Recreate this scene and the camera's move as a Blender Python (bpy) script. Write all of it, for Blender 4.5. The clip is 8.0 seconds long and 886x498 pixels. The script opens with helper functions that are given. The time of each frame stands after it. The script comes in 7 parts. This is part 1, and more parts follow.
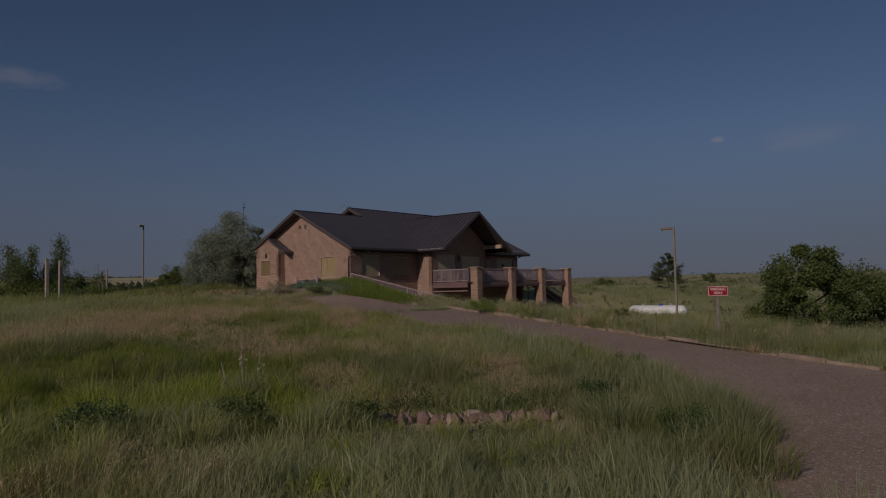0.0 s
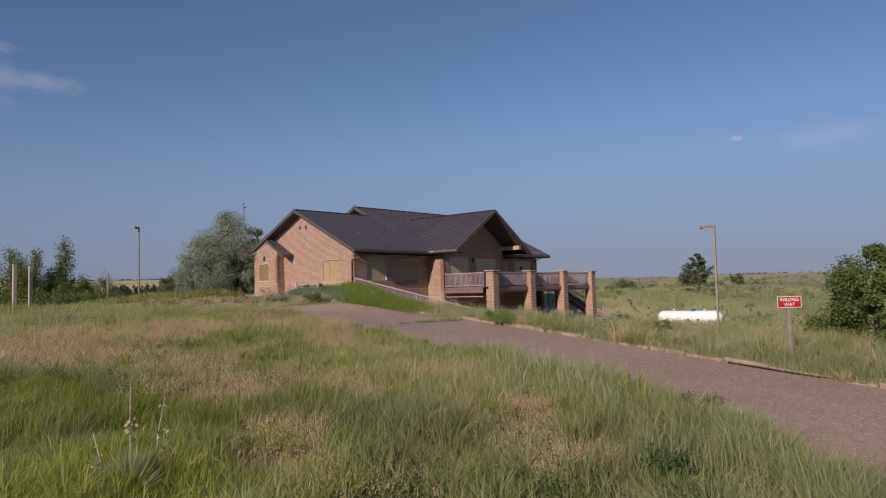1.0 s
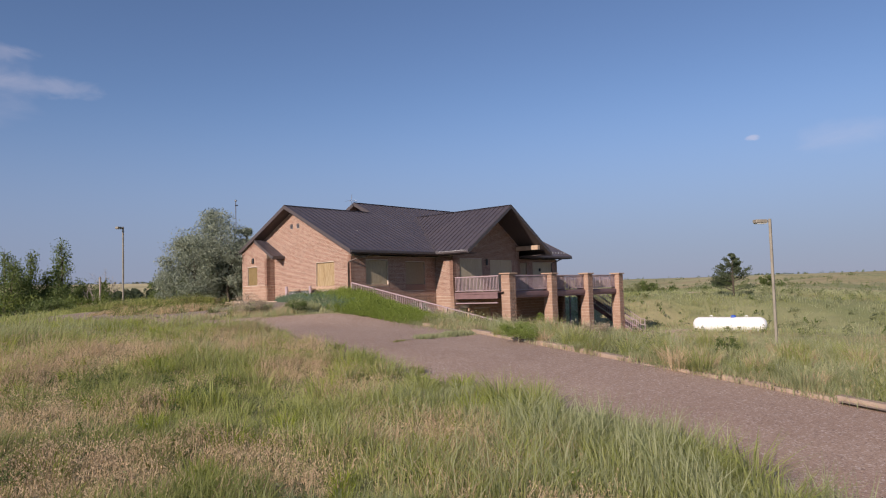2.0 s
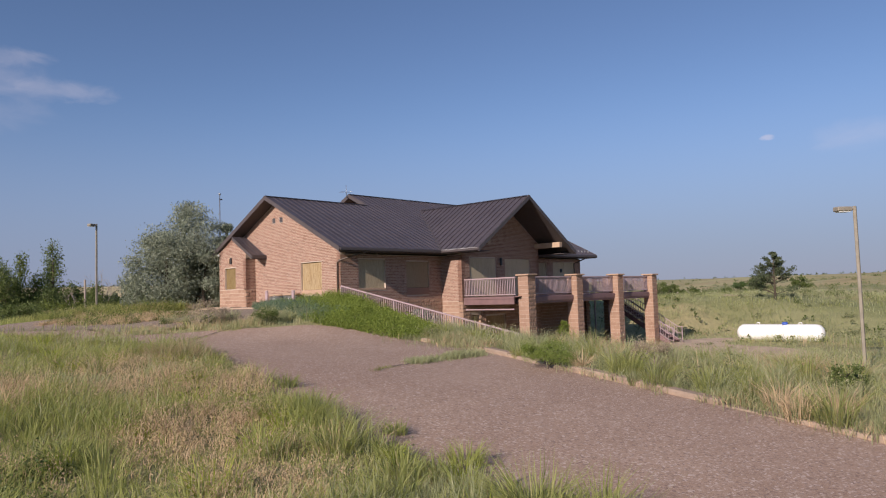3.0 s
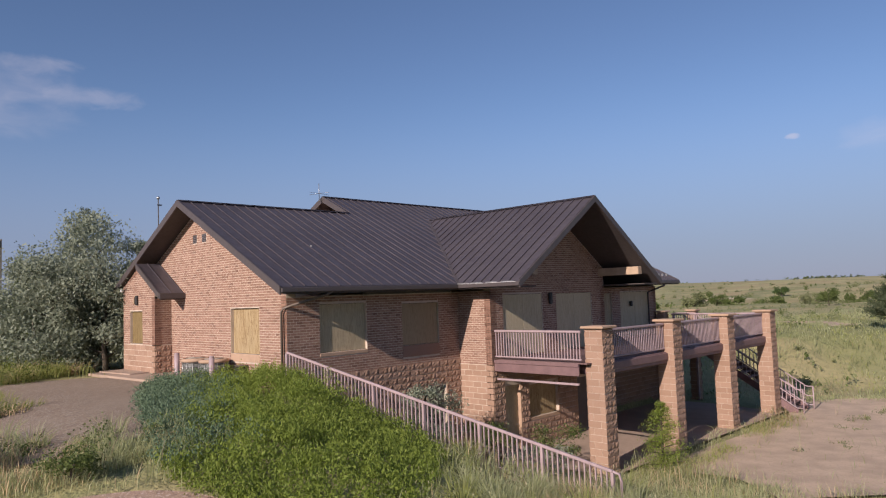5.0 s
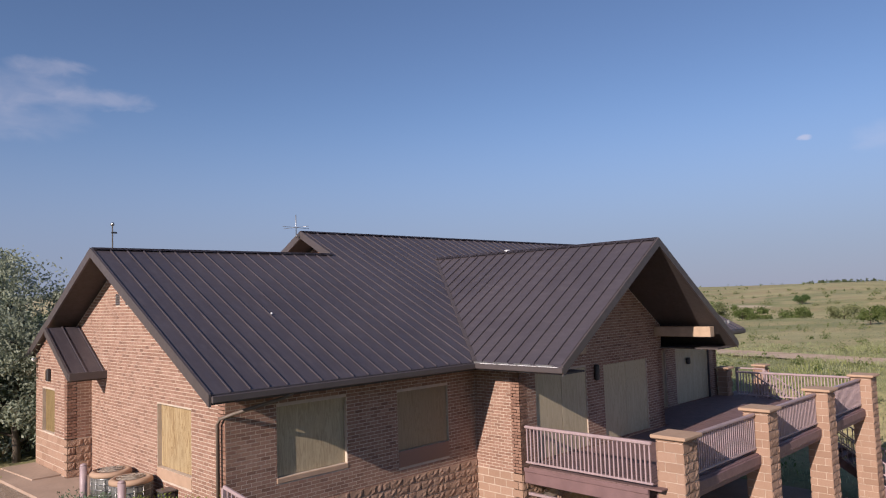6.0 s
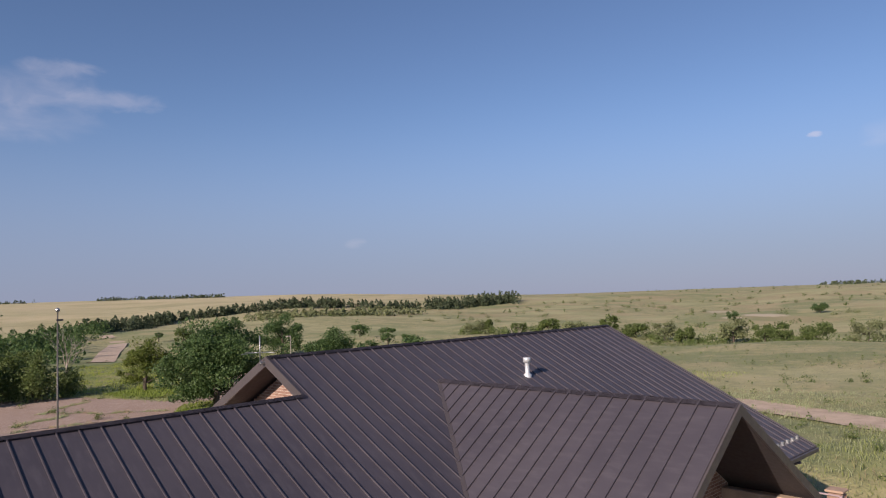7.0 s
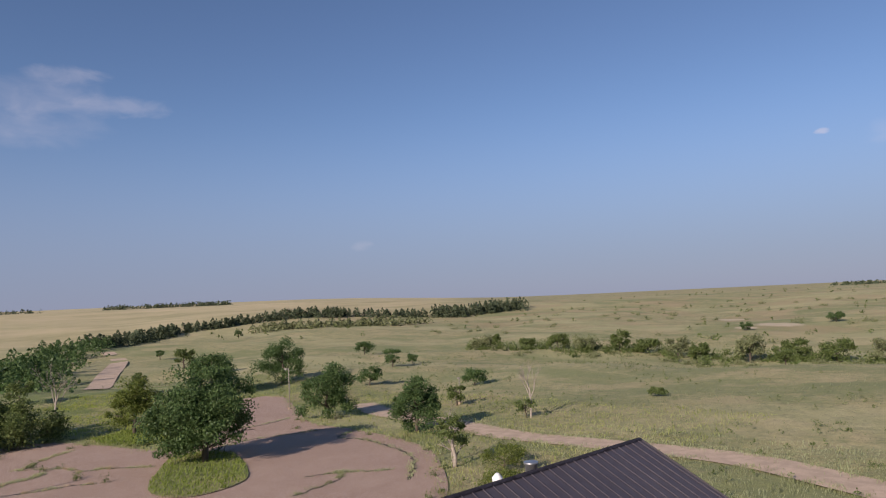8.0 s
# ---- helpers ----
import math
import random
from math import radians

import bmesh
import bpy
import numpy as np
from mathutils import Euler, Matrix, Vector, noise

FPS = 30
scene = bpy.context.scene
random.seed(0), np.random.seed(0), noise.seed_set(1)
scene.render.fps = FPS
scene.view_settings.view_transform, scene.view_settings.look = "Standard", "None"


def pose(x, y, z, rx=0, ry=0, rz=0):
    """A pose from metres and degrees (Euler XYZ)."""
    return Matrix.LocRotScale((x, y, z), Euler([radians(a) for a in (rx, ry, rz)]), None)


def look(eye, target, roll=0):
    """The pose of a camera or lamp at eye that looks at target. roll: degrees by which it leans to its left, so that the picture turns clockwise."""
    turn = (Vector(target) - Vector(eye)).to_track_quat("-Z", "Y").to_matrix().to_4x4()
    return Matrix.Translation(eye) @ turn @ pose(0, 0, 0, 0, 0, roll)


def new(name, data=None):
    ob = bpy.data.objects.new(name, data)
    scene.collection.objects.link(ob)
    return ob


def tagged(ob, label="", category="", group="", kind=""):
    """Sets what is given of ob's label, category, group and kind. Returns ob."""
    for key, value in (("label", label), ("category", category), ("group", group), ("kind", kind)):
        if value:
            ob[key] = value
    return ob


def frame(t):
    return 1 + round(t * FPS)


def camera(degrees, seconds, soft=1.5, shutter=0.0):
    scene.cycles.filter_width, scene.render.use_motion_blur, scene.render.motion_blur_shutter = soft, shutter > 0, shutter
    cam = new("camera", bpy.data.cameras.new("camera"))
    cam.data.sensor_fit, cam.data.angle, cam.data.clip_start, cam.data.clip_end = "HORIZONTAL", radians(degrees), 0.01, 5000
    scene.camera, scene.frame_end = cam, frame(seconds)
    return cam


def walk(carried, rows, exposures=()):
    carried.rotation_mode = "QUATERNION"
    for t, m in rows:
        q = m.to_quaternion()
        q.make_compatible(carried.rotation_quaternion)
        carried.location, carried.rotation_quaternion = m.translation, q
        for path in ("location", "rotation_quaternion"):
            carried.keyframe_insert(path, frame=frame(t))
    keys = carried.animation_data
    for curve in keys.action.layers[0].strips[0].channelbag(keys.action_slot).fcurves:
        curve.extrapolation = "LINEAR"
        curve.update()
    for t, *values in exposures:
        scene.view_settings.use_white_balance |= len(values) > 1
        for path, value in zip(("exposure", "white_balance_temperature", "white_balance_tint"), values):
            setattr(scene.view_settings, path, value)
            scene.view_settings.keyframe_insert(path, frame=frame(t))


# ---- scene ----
cam = camera(63.5, 8.0, 1.15)
PATH = [
    (0, (-36.517, -38.566, -0.225), (-34.978, -37.294, -0.114), -1.3),
    (0.5, (-34.66, -37.248, -0.047), (-33.137, -35.956, 0.065), -1.4),
    (1, (-32.678, -35.752, 0.087), (-31.169, -34.445, 0.202), -1.5),
    (1.5, (-30.387, -33.998, 0.236), (-28.891, -32.675, 0.353), -1.6),
    (3, (-22.84, -27.87, 0.49), (-21.381, -26.508, 0.616), -1.8),
    (3.5, (-20.056, -25.512, 0.693), (-18.609, -24.138, 0.818), -1.8),
    (4, (-17.24, -23.033, 1.095), (-15.804, -21.648, 1.224), -1.9),
    (5.5, (-9.514, -15.499, 3.435), (-8.106, -14.085, 3.572), -2.0),
    (6, (-7.216, -13.257, 4.611), (-5.818, -11.834, 4.75), -1.9),
    (6.5, (-5.24, -11.423, 6.474), (-3.85, -9.991, 6.609), -1.9),
    (7, (-3.485, -9.824, 8.499), (-2.104, -8.384, 8.636), -2.1),
    (7.5, (-1.861, -8.39, 10.484), (-0.487, -6.943, 10.624), -2.4),
    (8, (0.102, -6.736, 12.344), (1.47, -5.283, 12.486), -2.7),
]
KELVIN, TINT = 6450, 20
EXPOSURES = [(t, s, KELVIN, TINT) for t, s in ((0.0, -1.68), (0.5, -0.8), (1.0, -0.12), (1.4, 0.2), (5.5, 0.22), (6.2, 0.29), (7.2, 0.29), (8.0, 0.2))]
walk(cam, [(t, look(eye, target, roll)) for t, eye, target, roll in PATH], EXPOSURES)


# ---- light ----
SUN_WAY = Vector((-0.925, -0.159, 0.415)).normalized()  # towards the sun
ELEV = math.asin(SUN_WAY.z)
world = bpy.data.worlds.new("sky")
scene.world = world
world.use_nodes = True
wn, wl = world.node_tree.nodes, world.node_tree.links
wn.clear()
sky = wn.new("ShaderNodeTexSky")
sky.sky_type, sky.sun_disc = "NISHITA", False
sky.sun_elevation, sky.sun_rotation = ELEV, math.atan2(SUN_WAY.x, SUN_WAY.y) % (2 * math.pi)
sky.altitude, sky.air_density, sky.dust_density, sky.ozone_density = 1200, 1.0, 0.6, 3.5
wcoord = wn.new("ShaderNodeTexCoord")


def sky_math(op, a, b=None):
    n = wn.new("ShaderNodeMath")
    n.operation = op
    for i, v in enumerate((a, b)):
        if v is None:
            continue
        if isinstance(v, (int, float)):
            n.inputs[i].default_value = v
        else:
            wl.new(v, n.inputs[i])
    return n.outputs[0]


def cloud_mask(az, el, wide, high, scale, low, top):
    """A wisp of cloud round one direction of the sky: an oval, torn by noise."""
    c = Vector((math.cos(radians(az)) * math.cos(radians(el)), math.sin(radians(az)) * math.cos(radians(el)), math.sin(radians(el))))
    side = Vector((-math.sin(radians(az)), math.cos(radians(az)), 0))
    up = c.cross(side)
    total = None
    for axis, size in ((side, wide), (up, high)):
        dot = wn.new("ShaderNodeVectorMath")
        dot.operation = "DOT_PRODUCT"
        wl.new(wcoord.outputs["Generated"], dot.inputs[0])
        dot.inputs[1].default_value = axis
        v = sky_math("SUBTRACT", dot.outputs["Value"], c.dot(axis))
        v = sky_math("DIVIDE", v, math.sin(radians(size)))
        v = sky_math("MULTIPLY", v, v)
        total = v if total is None else sky_math("ADD", total, v)
    oval = sky_math("SUBTRACT", 1.0, total)
    stretch = wn.new("ShaderNodeMapping")
    stretch.inputs["Scale"].default_value = (1.0, 1.0, 2.2)
    wl.new(wcoord.outputs["Generated"], stretch.inputs["Vector"])
    tex = wn.new("ShaderNodeTexNoise")
    tex.inputs["Scale"].default_value, tex.inputs["Detail"].default_value, tex.inputs["Roughness"].default_value = scale, 7.0, 0.55
    tex.inputs["Distortion"].default_value = 0.6
    wl.new(stretch.outputs[0], tex.inputs["Vector"])
    v = sky_math("ADD", sky_math("MULTIPLY", oval, 0.55), sky_math("SUBTRACT", tex.outputs["Fac"], 0.5))
    ramp = wn.new("ShaderNodeMapRange")
    ramp.interpolation_type = "SMOOTHSTEP"
    ramp.inputs["From Min"].default_value, ramp.inputs["From Max"].default_value = low, top
    wl.new(v, ramp.inputs["Value"])
    return ramp.outputs["Result"]


CLOUDS = [(74.4, 17.0, 3.4, 0.9, 26.0, 0.12, 0.75, 0.20), (75.8, 15.3, 6.0, 2.0, 15.0, 0.08, 0.95, 0.25), (71.0, 15.1, 4.4, 1.0, 24.0, 0.12, 0.7, 0.2), (77.3, 13.2, 6.5, 1.8, 15.0, 0.05, 0.9, 0.2), (18.2, 10.6, 0.62, 0.3, 40.0, 0.05, 0.5, 0.36), (12.2, 10.2, 4.2, 1.5, 14.0, 0.1, 0.8, 0.16), (53.2, 4.6, 1.1, 0.6, 30.0, 0.1, 0.8, 0.12)]
# a grey-violet haze lies along the whole horizon
hsep = wn.new("ShaderNodeSeparateXYZ")
wl.new(wcoord.outputs["Generated"], hsep.inputs[0])
hrange = wn.new("ShaderNodeMapRange")
hrange.interpolation_type = "SMOOTHERSTEP"
hrange.inputs["From Min"].default_value, hrange.inputs["From Max"].default_value = -0.02, 0.30
hrange.inputs["To Min"].default_value, hrange.inputs["To Max"].default_value = 0.85, 0.0
wl.new(hsep.outputs["Z"], hrange.inputs["Value"])
haze = wn.new("ShaderNodeMix")
haze.data_type = "RGBA"
wl.new(hrange.outputs["Result"], haze.inputs["Factor"])
wl.new(sky.outputs["Color"], haze.inputs["A"])
haze.inputs["B"].default_value = (2.3, 2.75, 4.0, 1)
colour = haze.outputs["Result"]
for az, el, wide, high, scale, low, top, strength in CLOUDS:
    mix = wn.new("ShaderNodeMix")
    mix.data_type = "RGBA"
    wl.new(sky_math("MULTIPLY", cloud_mask(az, el, wide, high, scale, low, top), strength), mix.inputs["Factor"])
    wl.new(colour, mix.inputs["A"])
    mix.inputs["B"].default_value = (7.5, 7.0, 7.2, 1)
    colour = mix.outputs["Result"]
back = wn.new("ShaderNodeBackground")
back.inputs["Strength"].default_value = 0.086
wl.new(colour, back.inputs["Color"])
wout = wn.new("ShaderNodeOutputWorld")
wl.new(back.outputs[0], wout.inputs["Surface"])

sun = new("sun", bpy.data.lights.new("sun", "SUN"))
sun.data.energy, sun.data.angle, sun.data.color = 4.8, radians(0.53), (1.0, 0.90, 0.76)
sun.matrix_world = look(SUN_WAY * 100, (0, 0, 0))


# ---- materials ----
class Shade:
    """A node material built step by step."""

    def __init__(self, name, rough=0.8, metal=0.0):
        self.mat = bpy.data.materials.new(name)
        self.mat.use_nodes = True
        self.t = self.mat.node_tree
        self.b = self.t.nodes["Principled BSDF"]
        self.b.inputs["Roughness"].default_value = rough
        self.b.inputs["Metallic"].default_value = metal
        self.pos = self.node("ShaderNodeNewGeometry").outputs["Position"]
        self.normal = None

    def node(self, kind):
        return self.t.nodes.new(kind)

    def link(self, a, b):
        self.t.links.new(a, b)

    def put(self, socket, v):
        if isinstance(v, (int, float)):
            socket.default_value = v
        elif isinstance(v, tuple):
            socket.default_value = (*v, 1) if len(v) == 3 and socket.type == "RGBA" else v
        else:
            self.link(v, socket)

    def noise(self, scale, detail=4.0, rough=0.55, stretch=None, distort=0.0, local=False):
        n = self.node("ShaderNodeTexNoise")
        n.inputs["Scale"].default_value, n.inputs["Detail"].default_value = scale, detail
        n.inputs["Roughness"].default_value, n.inputs["Distortion"].default_value = rough, distort
        src = self.node("ShaderNodeTexCoord").outputs["Object"] if local else self.pos
        if stretch:
            m = self.node("ShaderNodeMapping")
            m.inputs["Scale"].default_value = stretch
            self.link(src, m.inputs["Vector"])
            src = m.outputs[0]
        self.link(src, n.inputs["Vector"])
        return n.outputs["Fac"]

    def cells(self, scale, feature="F1", out="Distance"):
        n = self.node("ShaderNodeTexVoronoi")
        n.feature = feature
        n.inputs["Scale"].default_value = scale
        self.link(self.pos, n.inputs["Vector"])
        return n.outputs[out]

    def fit(self, v, a, b, c=0.0, d=1.0):
        n = self.node("ShaderNodeMapRange")
        n.interpolation_type = "SMOOTHSTEP"
        self.link(v, n.inputs["Value"])
        for key, x in (("From Min", a), ("From Max", b), ("To Min", c), ("To Max", d)):
            n.inputs[key].default_value = x
        return n.outputs["Result"]

    def mix(self, f, a, b, blend="MIX"):
        n = self.node("ShaderNodeMix")
        n.data_type, n.blend_type = "RGBA", blend
        self.put(n.inputs["Factor"], f)
        self.put(n.inputs["A"], a)
        self.put(n.inputs["B"], b)
        return n.outputs["Result"]

    def math(self, op, a, b):
        n = self.node("ShaderNodeMath")
        n.operation = op
        self.put(n.inputs[0], a)
        self.put(n.inputs[1], b)
        return n.outputs[0]

    def ramp(self, f, stops):
        n = self.node("ShaderNodeValToRGB")
        while len(n.color_ramp.elements) < len(stops):
            n.color_ramp.elements.new(0.5)
        for e, (p, c) in zip(n.color_ramp.elements, stops):
            e.position, e.color = p, (*c, 1)
        self.link(f, n.inputs["Fac"])
        return n.outputs["Color"]

    def island(self):
        return self.node("ShaderNodeNewGeometry").outputs["Random Per Island"]

    def random(self):
        return self.node("ShaderNodeObjectInfo").outputs["Random"]

    def bump(self, height, strength=0.4, distance=0.01):
        n = self.node("ShaderNodeBump")
        n.inputs["Strength"].default_value, n.inputs["Distance"].default_value = strength, distance
        self.link(height, n.inputs["Height"])
        if self.normal is not None:
            self.link(self.normal, n.inputs["Normal"])
        self.normal = n.outputs[0]
        return self

    def done(self, colour, rough=None):
        self.put(self.b.inputs["Base Color"], colour)
        if rough is not None:
            self.put(self.b.inputs["Roughness"], rough)
        if self.normal is not None:
            self.link(self.normal, self.b.inputs["Normal"])
        return self.mat


def plain(name, colour, rough=0.7, metal=0.0, vary=0.12, scale=3.0, bump=0.0):
    """A painted or moulded surface with faint grime at two scales."""
    s = Shade(name, rough, metal)
    c = s.mix(s.fit(s.noise(scale), 0.3, 0.7), colour, tuple(v * (1 - vary) for v in colour))
    c = s.mix(s.fit(s.noise(scale * 14), 0.45, 0.75, 0, 0.5), c, tuple(v * (1 - 1.3 * vary) for v in colour))
    if bump:
        s.bump(s.noise(scale * 30), bump, 0.005)
    return s.done(c, s.fit(s.noise(scale * 3), 0.3, 0.7, rough - 0.07, min(1, rough + 0.07)))


def brick_shade():
    s = Shade("brick", 0.9)
    pick = s.math("FRACT", s.math("ADD", s.island(), s.random()), 0.0)
    c = s.ramp(pick, [(0.0, (0.165, 0.088, 0.064)), (0.12, (0.215, 0.119, 0.086)), (0.4, (0.258, 0.145, 0.104)), (0.8, (0.295, 0.172, 0.126)), (1.0, (0.335, 0.205, 0.153))])
    c = s.mix(s.fit(s.noise(0.9), 0.4, 0.7, 0, 0.15), c, (0.32, 0.205, 0.153))
    c = s.mix(s.fit(s.noise(60), 0.35, 0.7, 0, 0.25), c, (0.30, 0.15, 0.10))
    s.bump(s.noise(90), 0.5, 0.006)
    return s.done(c)


def block_shade(name="split_block", rough=True):
    s = Shade(name, 0.93)
    pick = s.math("FRACT", s.math("ADD", s.island(), s.random()), 0.0)
    c = s.ramp(pick, [(0.0, (0.285, 0.178, 0.125)), (0.5, (0.33, 0.212, 0.152)), (1.0, (0.375, 0.246, 0.180))])
    c = s.mix(s.fit(s.noise(0.8), 0.4, 0.7, 0, 0.35), c, (0.41, 0.27, 0.195))
    c = s.mix(s.fit(s.noise(45), 0.4, 0.7, 0, 0.45), c, (0.27, 0.15, 0.095))
    if rough:
        s.bump(s.noise(22), 0.6, 0.03)
    s.bump(s.noise(110), 0.5, 0.006)
    return s.done(c)


def roof_shade():
    s = Shade("roof_metal", 0.42)
    c = s.mix(s.fit(s.noise(0.5), 0.3, 0.7), (0.062, 0.053, 0.062), (0.074, 0.063, 0.072))
    c = s.mix(s.fit(s.noise(9, stretch=(1, 0.2, 0.4)), 0.45, 0.75, 0, 0.5), c, (0.100, 0.086, 0.095))
    s.bump(s.noise(1.3), 0.05, 0.03)
    return s.done(c, s.fit(s.noise(2.5), 0.3, 0.7, 0.36, 0.52))


def board_shade(name, light, dark, grey):
    s = Shade(name, 0.85)
    g = s.noise(2.2, 6, 0.6, stretch=(3.0, 3.0, 0.35), distort=1.6)
    c = s.ramp(g, [(0.30, light), (0.44, light), (0.49, dark), (0.55, light), (0.66, dark)])
    c = s.mix(s.fit(s.noise(1.2), 0.4, 0.7, 0, 0.35), c, grey)
    s.bump(g, 0.2, 0.004)
    return s.done(c)


def road_shade(name, tint=(1.0, 1.0, 1.0)):
    s = Shade(name, 0.92)
    c = s.mix(s.fit(s.noise(0.35, 5), 0.35, 0.7), (0.340, 0.220, 0.152), (0.405, 0.275, 0.195))
    c = s.mix(s.fit(s.noise(1.7, 5), 0.5, 0.75, 0, 0.6), c, (0.285, 0.184, 0.124))
    grit = s.cells(58, "F1", "Color")
    sep = s.node("ShaderNodeSeparateColor")
    s.link(grit, sep.inputs[0])
    c = s.mix(s.fit(sep.outputs[0], 0.55, 0.9, 0, 0.6), c, (0.50, 0.38, 0.31))
    c = s.mix(s.fit(sep.outputs[1], 0.6, 0.95, 0, 0.55), c, (0.185, 0.122, 0.096))
    big = s.node("ShaderNodeSeparateColor")
    s.link(s.cells(30, "F1", "Color"), big.inputs[0])
    c = s.mix(s.fit(big.outputs[0], 0.80, 0.95, 0, 0.7), c, (0.60, 0.49, 0.42))
    c = s.mix(s.fit(big.outputs[1], 0.82, 0.96, 0, 0.6), c, (0.165, 0.108, 0.088))
    c = s.mix(s.fit(s.cells(15), 0.02, 0.14, 0.75, 0.0), c, (0.60, 0.50, 0.43))
    s.bump(s.cells(58), 0.4, 0.007).bump(s.noise(3), 0.2, 0.05)
    return s.done(s.mix(1.0, c, tint, "MULTIPLY"))


def land_shade():
    s = Shade("land", 1.0)
    far = s.noise(0.010, 5, 0.6)
    mid = s.noise(0.07, 5, 0.6)
    near = s.noise(0.55, 6, 0.65)
    c = s.ramp(near, [(0.30, (0.24, 0.232, 0.092)), (0.46, (0.315, 0.285, 0.125)), (0.60, (0.40, 0.335, 0.165)), (0.74, (0.275, 0.255, 0.108))])
    c = s.mix(s.fit(mid, 0.38, 0.62, 0, 0.55), c, (0.325, 0.30, 0.132))
    c = s.mix(s.fit(far, 0.42, 0.62, 0, 0.55), c, (0.39, 0.345, 0.165))
    c = s.mix(s.fit(s.noise(0.9, 5, 0.7), 0.53, 0.62, 0, 0.6), c, (0.165, 0.175, 0.075))
    c = s.mix(s.fit(s.noise(0.28, 5, 0.7), 0.48, 0.64, 0, 0.6), c, (0.45, 0.385, 0.205))
    c = s.mix(s.fit(s.noise(0.13, 5, 0.7), 0.48, 0.60, 0, 0.6), c, (0.225, 0.245, 0.098))
    c = s.mix(s.fit(s.noise(0.38, 5, 0.75), 0.55, 0.62, 0, 0.55), c, (0.150, 0.165, 0.070))
    c = s.mix(s.fit(s.noise(2.4, 5, 0.7), 0.54, 0.63, 0, 0.6), c, (0.145, 0.155, 0.065))
    c = s.mix(s.fit(s.noise(6, 4), 0.52, 0.72, 0, 0.6), c, (0.13, 0.135, 0.06))
    sep = s.node("ShaderNodeSeparateXYZ")
    s.link(s.pos, sep.inputs[0])
    # lusher grass round the parking lot, straw in the open, gold fields far to the north
    lotx, loty = s.math("DIVIDE", s.math("SUBTRACT", sep.outputs["X"], 38.0), 42.0), s.math("DIVIDE", s.math("SUBTRACT", sep.outputs["Y"], 105.0), 85.0)
    lush = s.math("ADD", s.math("MULTIPLY", lotx, lotx), s.math("MULTIPLY", loty, loty))
    lush = s.math("MULTIPLY", s.fit(s.math("ADD", lush, s.math("MULTIPLY", s.noise(0.08, 4), 0.9)), 0.7, 1.5, 1.0, 0.0), s.fit(s.noise(0.2, 5, 0.65), 0.36, 0.56))
    c = s.mix(s.math("MULTIPLY", lush, 0.9), c, (0.140, 0.185, 0.048))
    bands = s.fit(s.noise(0.035, 5, 0.6, stretch=(1.0, 0.45, 1.0)), 0.44, 0.60)
    c = s.mix(s.math("MULTIPLY", bands, 0.75), c, (0.185, 0.208, 0.078))
    c = s.mix(s.math("MULTIPLY", s.fit(s.noise(0.05, 5, 0.65), 0.52, 0.62), 0.55), c, (0.43, 0.345, 0.185))
    c = s.mix(s.math("MULTIPLY", s.fit(s.noise(0.022, 4, 0.6, stretch=(1.0, 0.5, 1.0)), 0.50, 0.62), 0.5), c, (0.44, 0.395, 0.205))
    hill = s.math("MULTIPLY", s.fit(sep.outputs["X"], 180, 260), s.fit(s.noise(0.028, 5, 0.65), 0.46, 0.62))
    c = s.mix(s.math("MULTIPLY", hill, 0.5), c, (0.37, 0.265, 0.150))
    north = s.fit(s.math("SUBTRACT", sep.outputs["Y"], sep.outputs["X"]), -60, 90)
    gold = s.math("MULTIPLY", s.math("MULTIPLY", s.fit(sep.outputs["Y"], 260, 420), north), s.fit(s.noise(0.004, 3), 0.3, 0.6, 0.6, 1.0))
    dry = s.ramp(s.noise(0.012, 5, 0.65, stretch=(1, 2.5, 1)), [(0.35, (0.56, 0.455, 0.265)), (0.5, (0.49, 0.405, 0.225)), (0.62, (0.36, 0.315, 0.16))])
    c = s.mix(gold, c, dry)
    # pale eroded banks in the hillside
    for cx, cy, rx, ry in ((262.0, 99.0, 7.0, 9.0), (247.0, 104.0, 4.0, 4.0), (299.0, 133.0, 8.0, 6.0)):
        ex = s.math("DIVIDE", s.math("SUBTRACT", sep.outputs["X"], cx), rx)
        ey = s.math("DIVIDE", s.math("SUBTRACT", sep.outputs["Y"], cy), ry)
        away = s.math("ADD", s.math("MULTIPLY", ex, ex), s.math("MULTIPLY", ey, ey))
        bare = s.fit(s.math("ADD", away, s.math("MULTIPLY", s.noise(0.35, 5), 1.6)), 1.2, 2.0, 0.8, 0.0)
        c = s.mix(bare, c, (0.52, 0.42, 0.30))
    s.bump(s.noise(0.35, 6, 0.7), 0.55, 0.8).bump(s.noise(2.6, 6, 0.7), 0.5, 0.10)
    return s.done(c)


def leaf_shade(name, stops, rough=0.6, light=0.35):
    """Leaves or blades: a tone for each piece, drift over the ground, and some light let through."""
    s = Shade(name, rough)
    c = s.ramp(s.island(), stops)
    c = s.mix(s.fit(s.noise(0.9, 3), 0.35, 0.65, 0, 0.35), c, stops[0][1])
    s.put(s.b.inputs["Base Color"], c)
    s.b.inputs["Specular IOR Level"].default_value = 0.25
    tr = s.node("ShaderNodeBsdfTranslucent")
    s.link(c, tr.inputs["Color"])
    add = s.node("ShaderNodeMixShader")
    add.inputs[0].default_value = light
    s.link(s.b.outputs[0], add.inputs[1])
    s.link(tr.outputs[0], add.inputs[2])
    s.link(add.outputs[0], s.t.nodes["Material Output"].inputs["Surface"])
    return s.mat


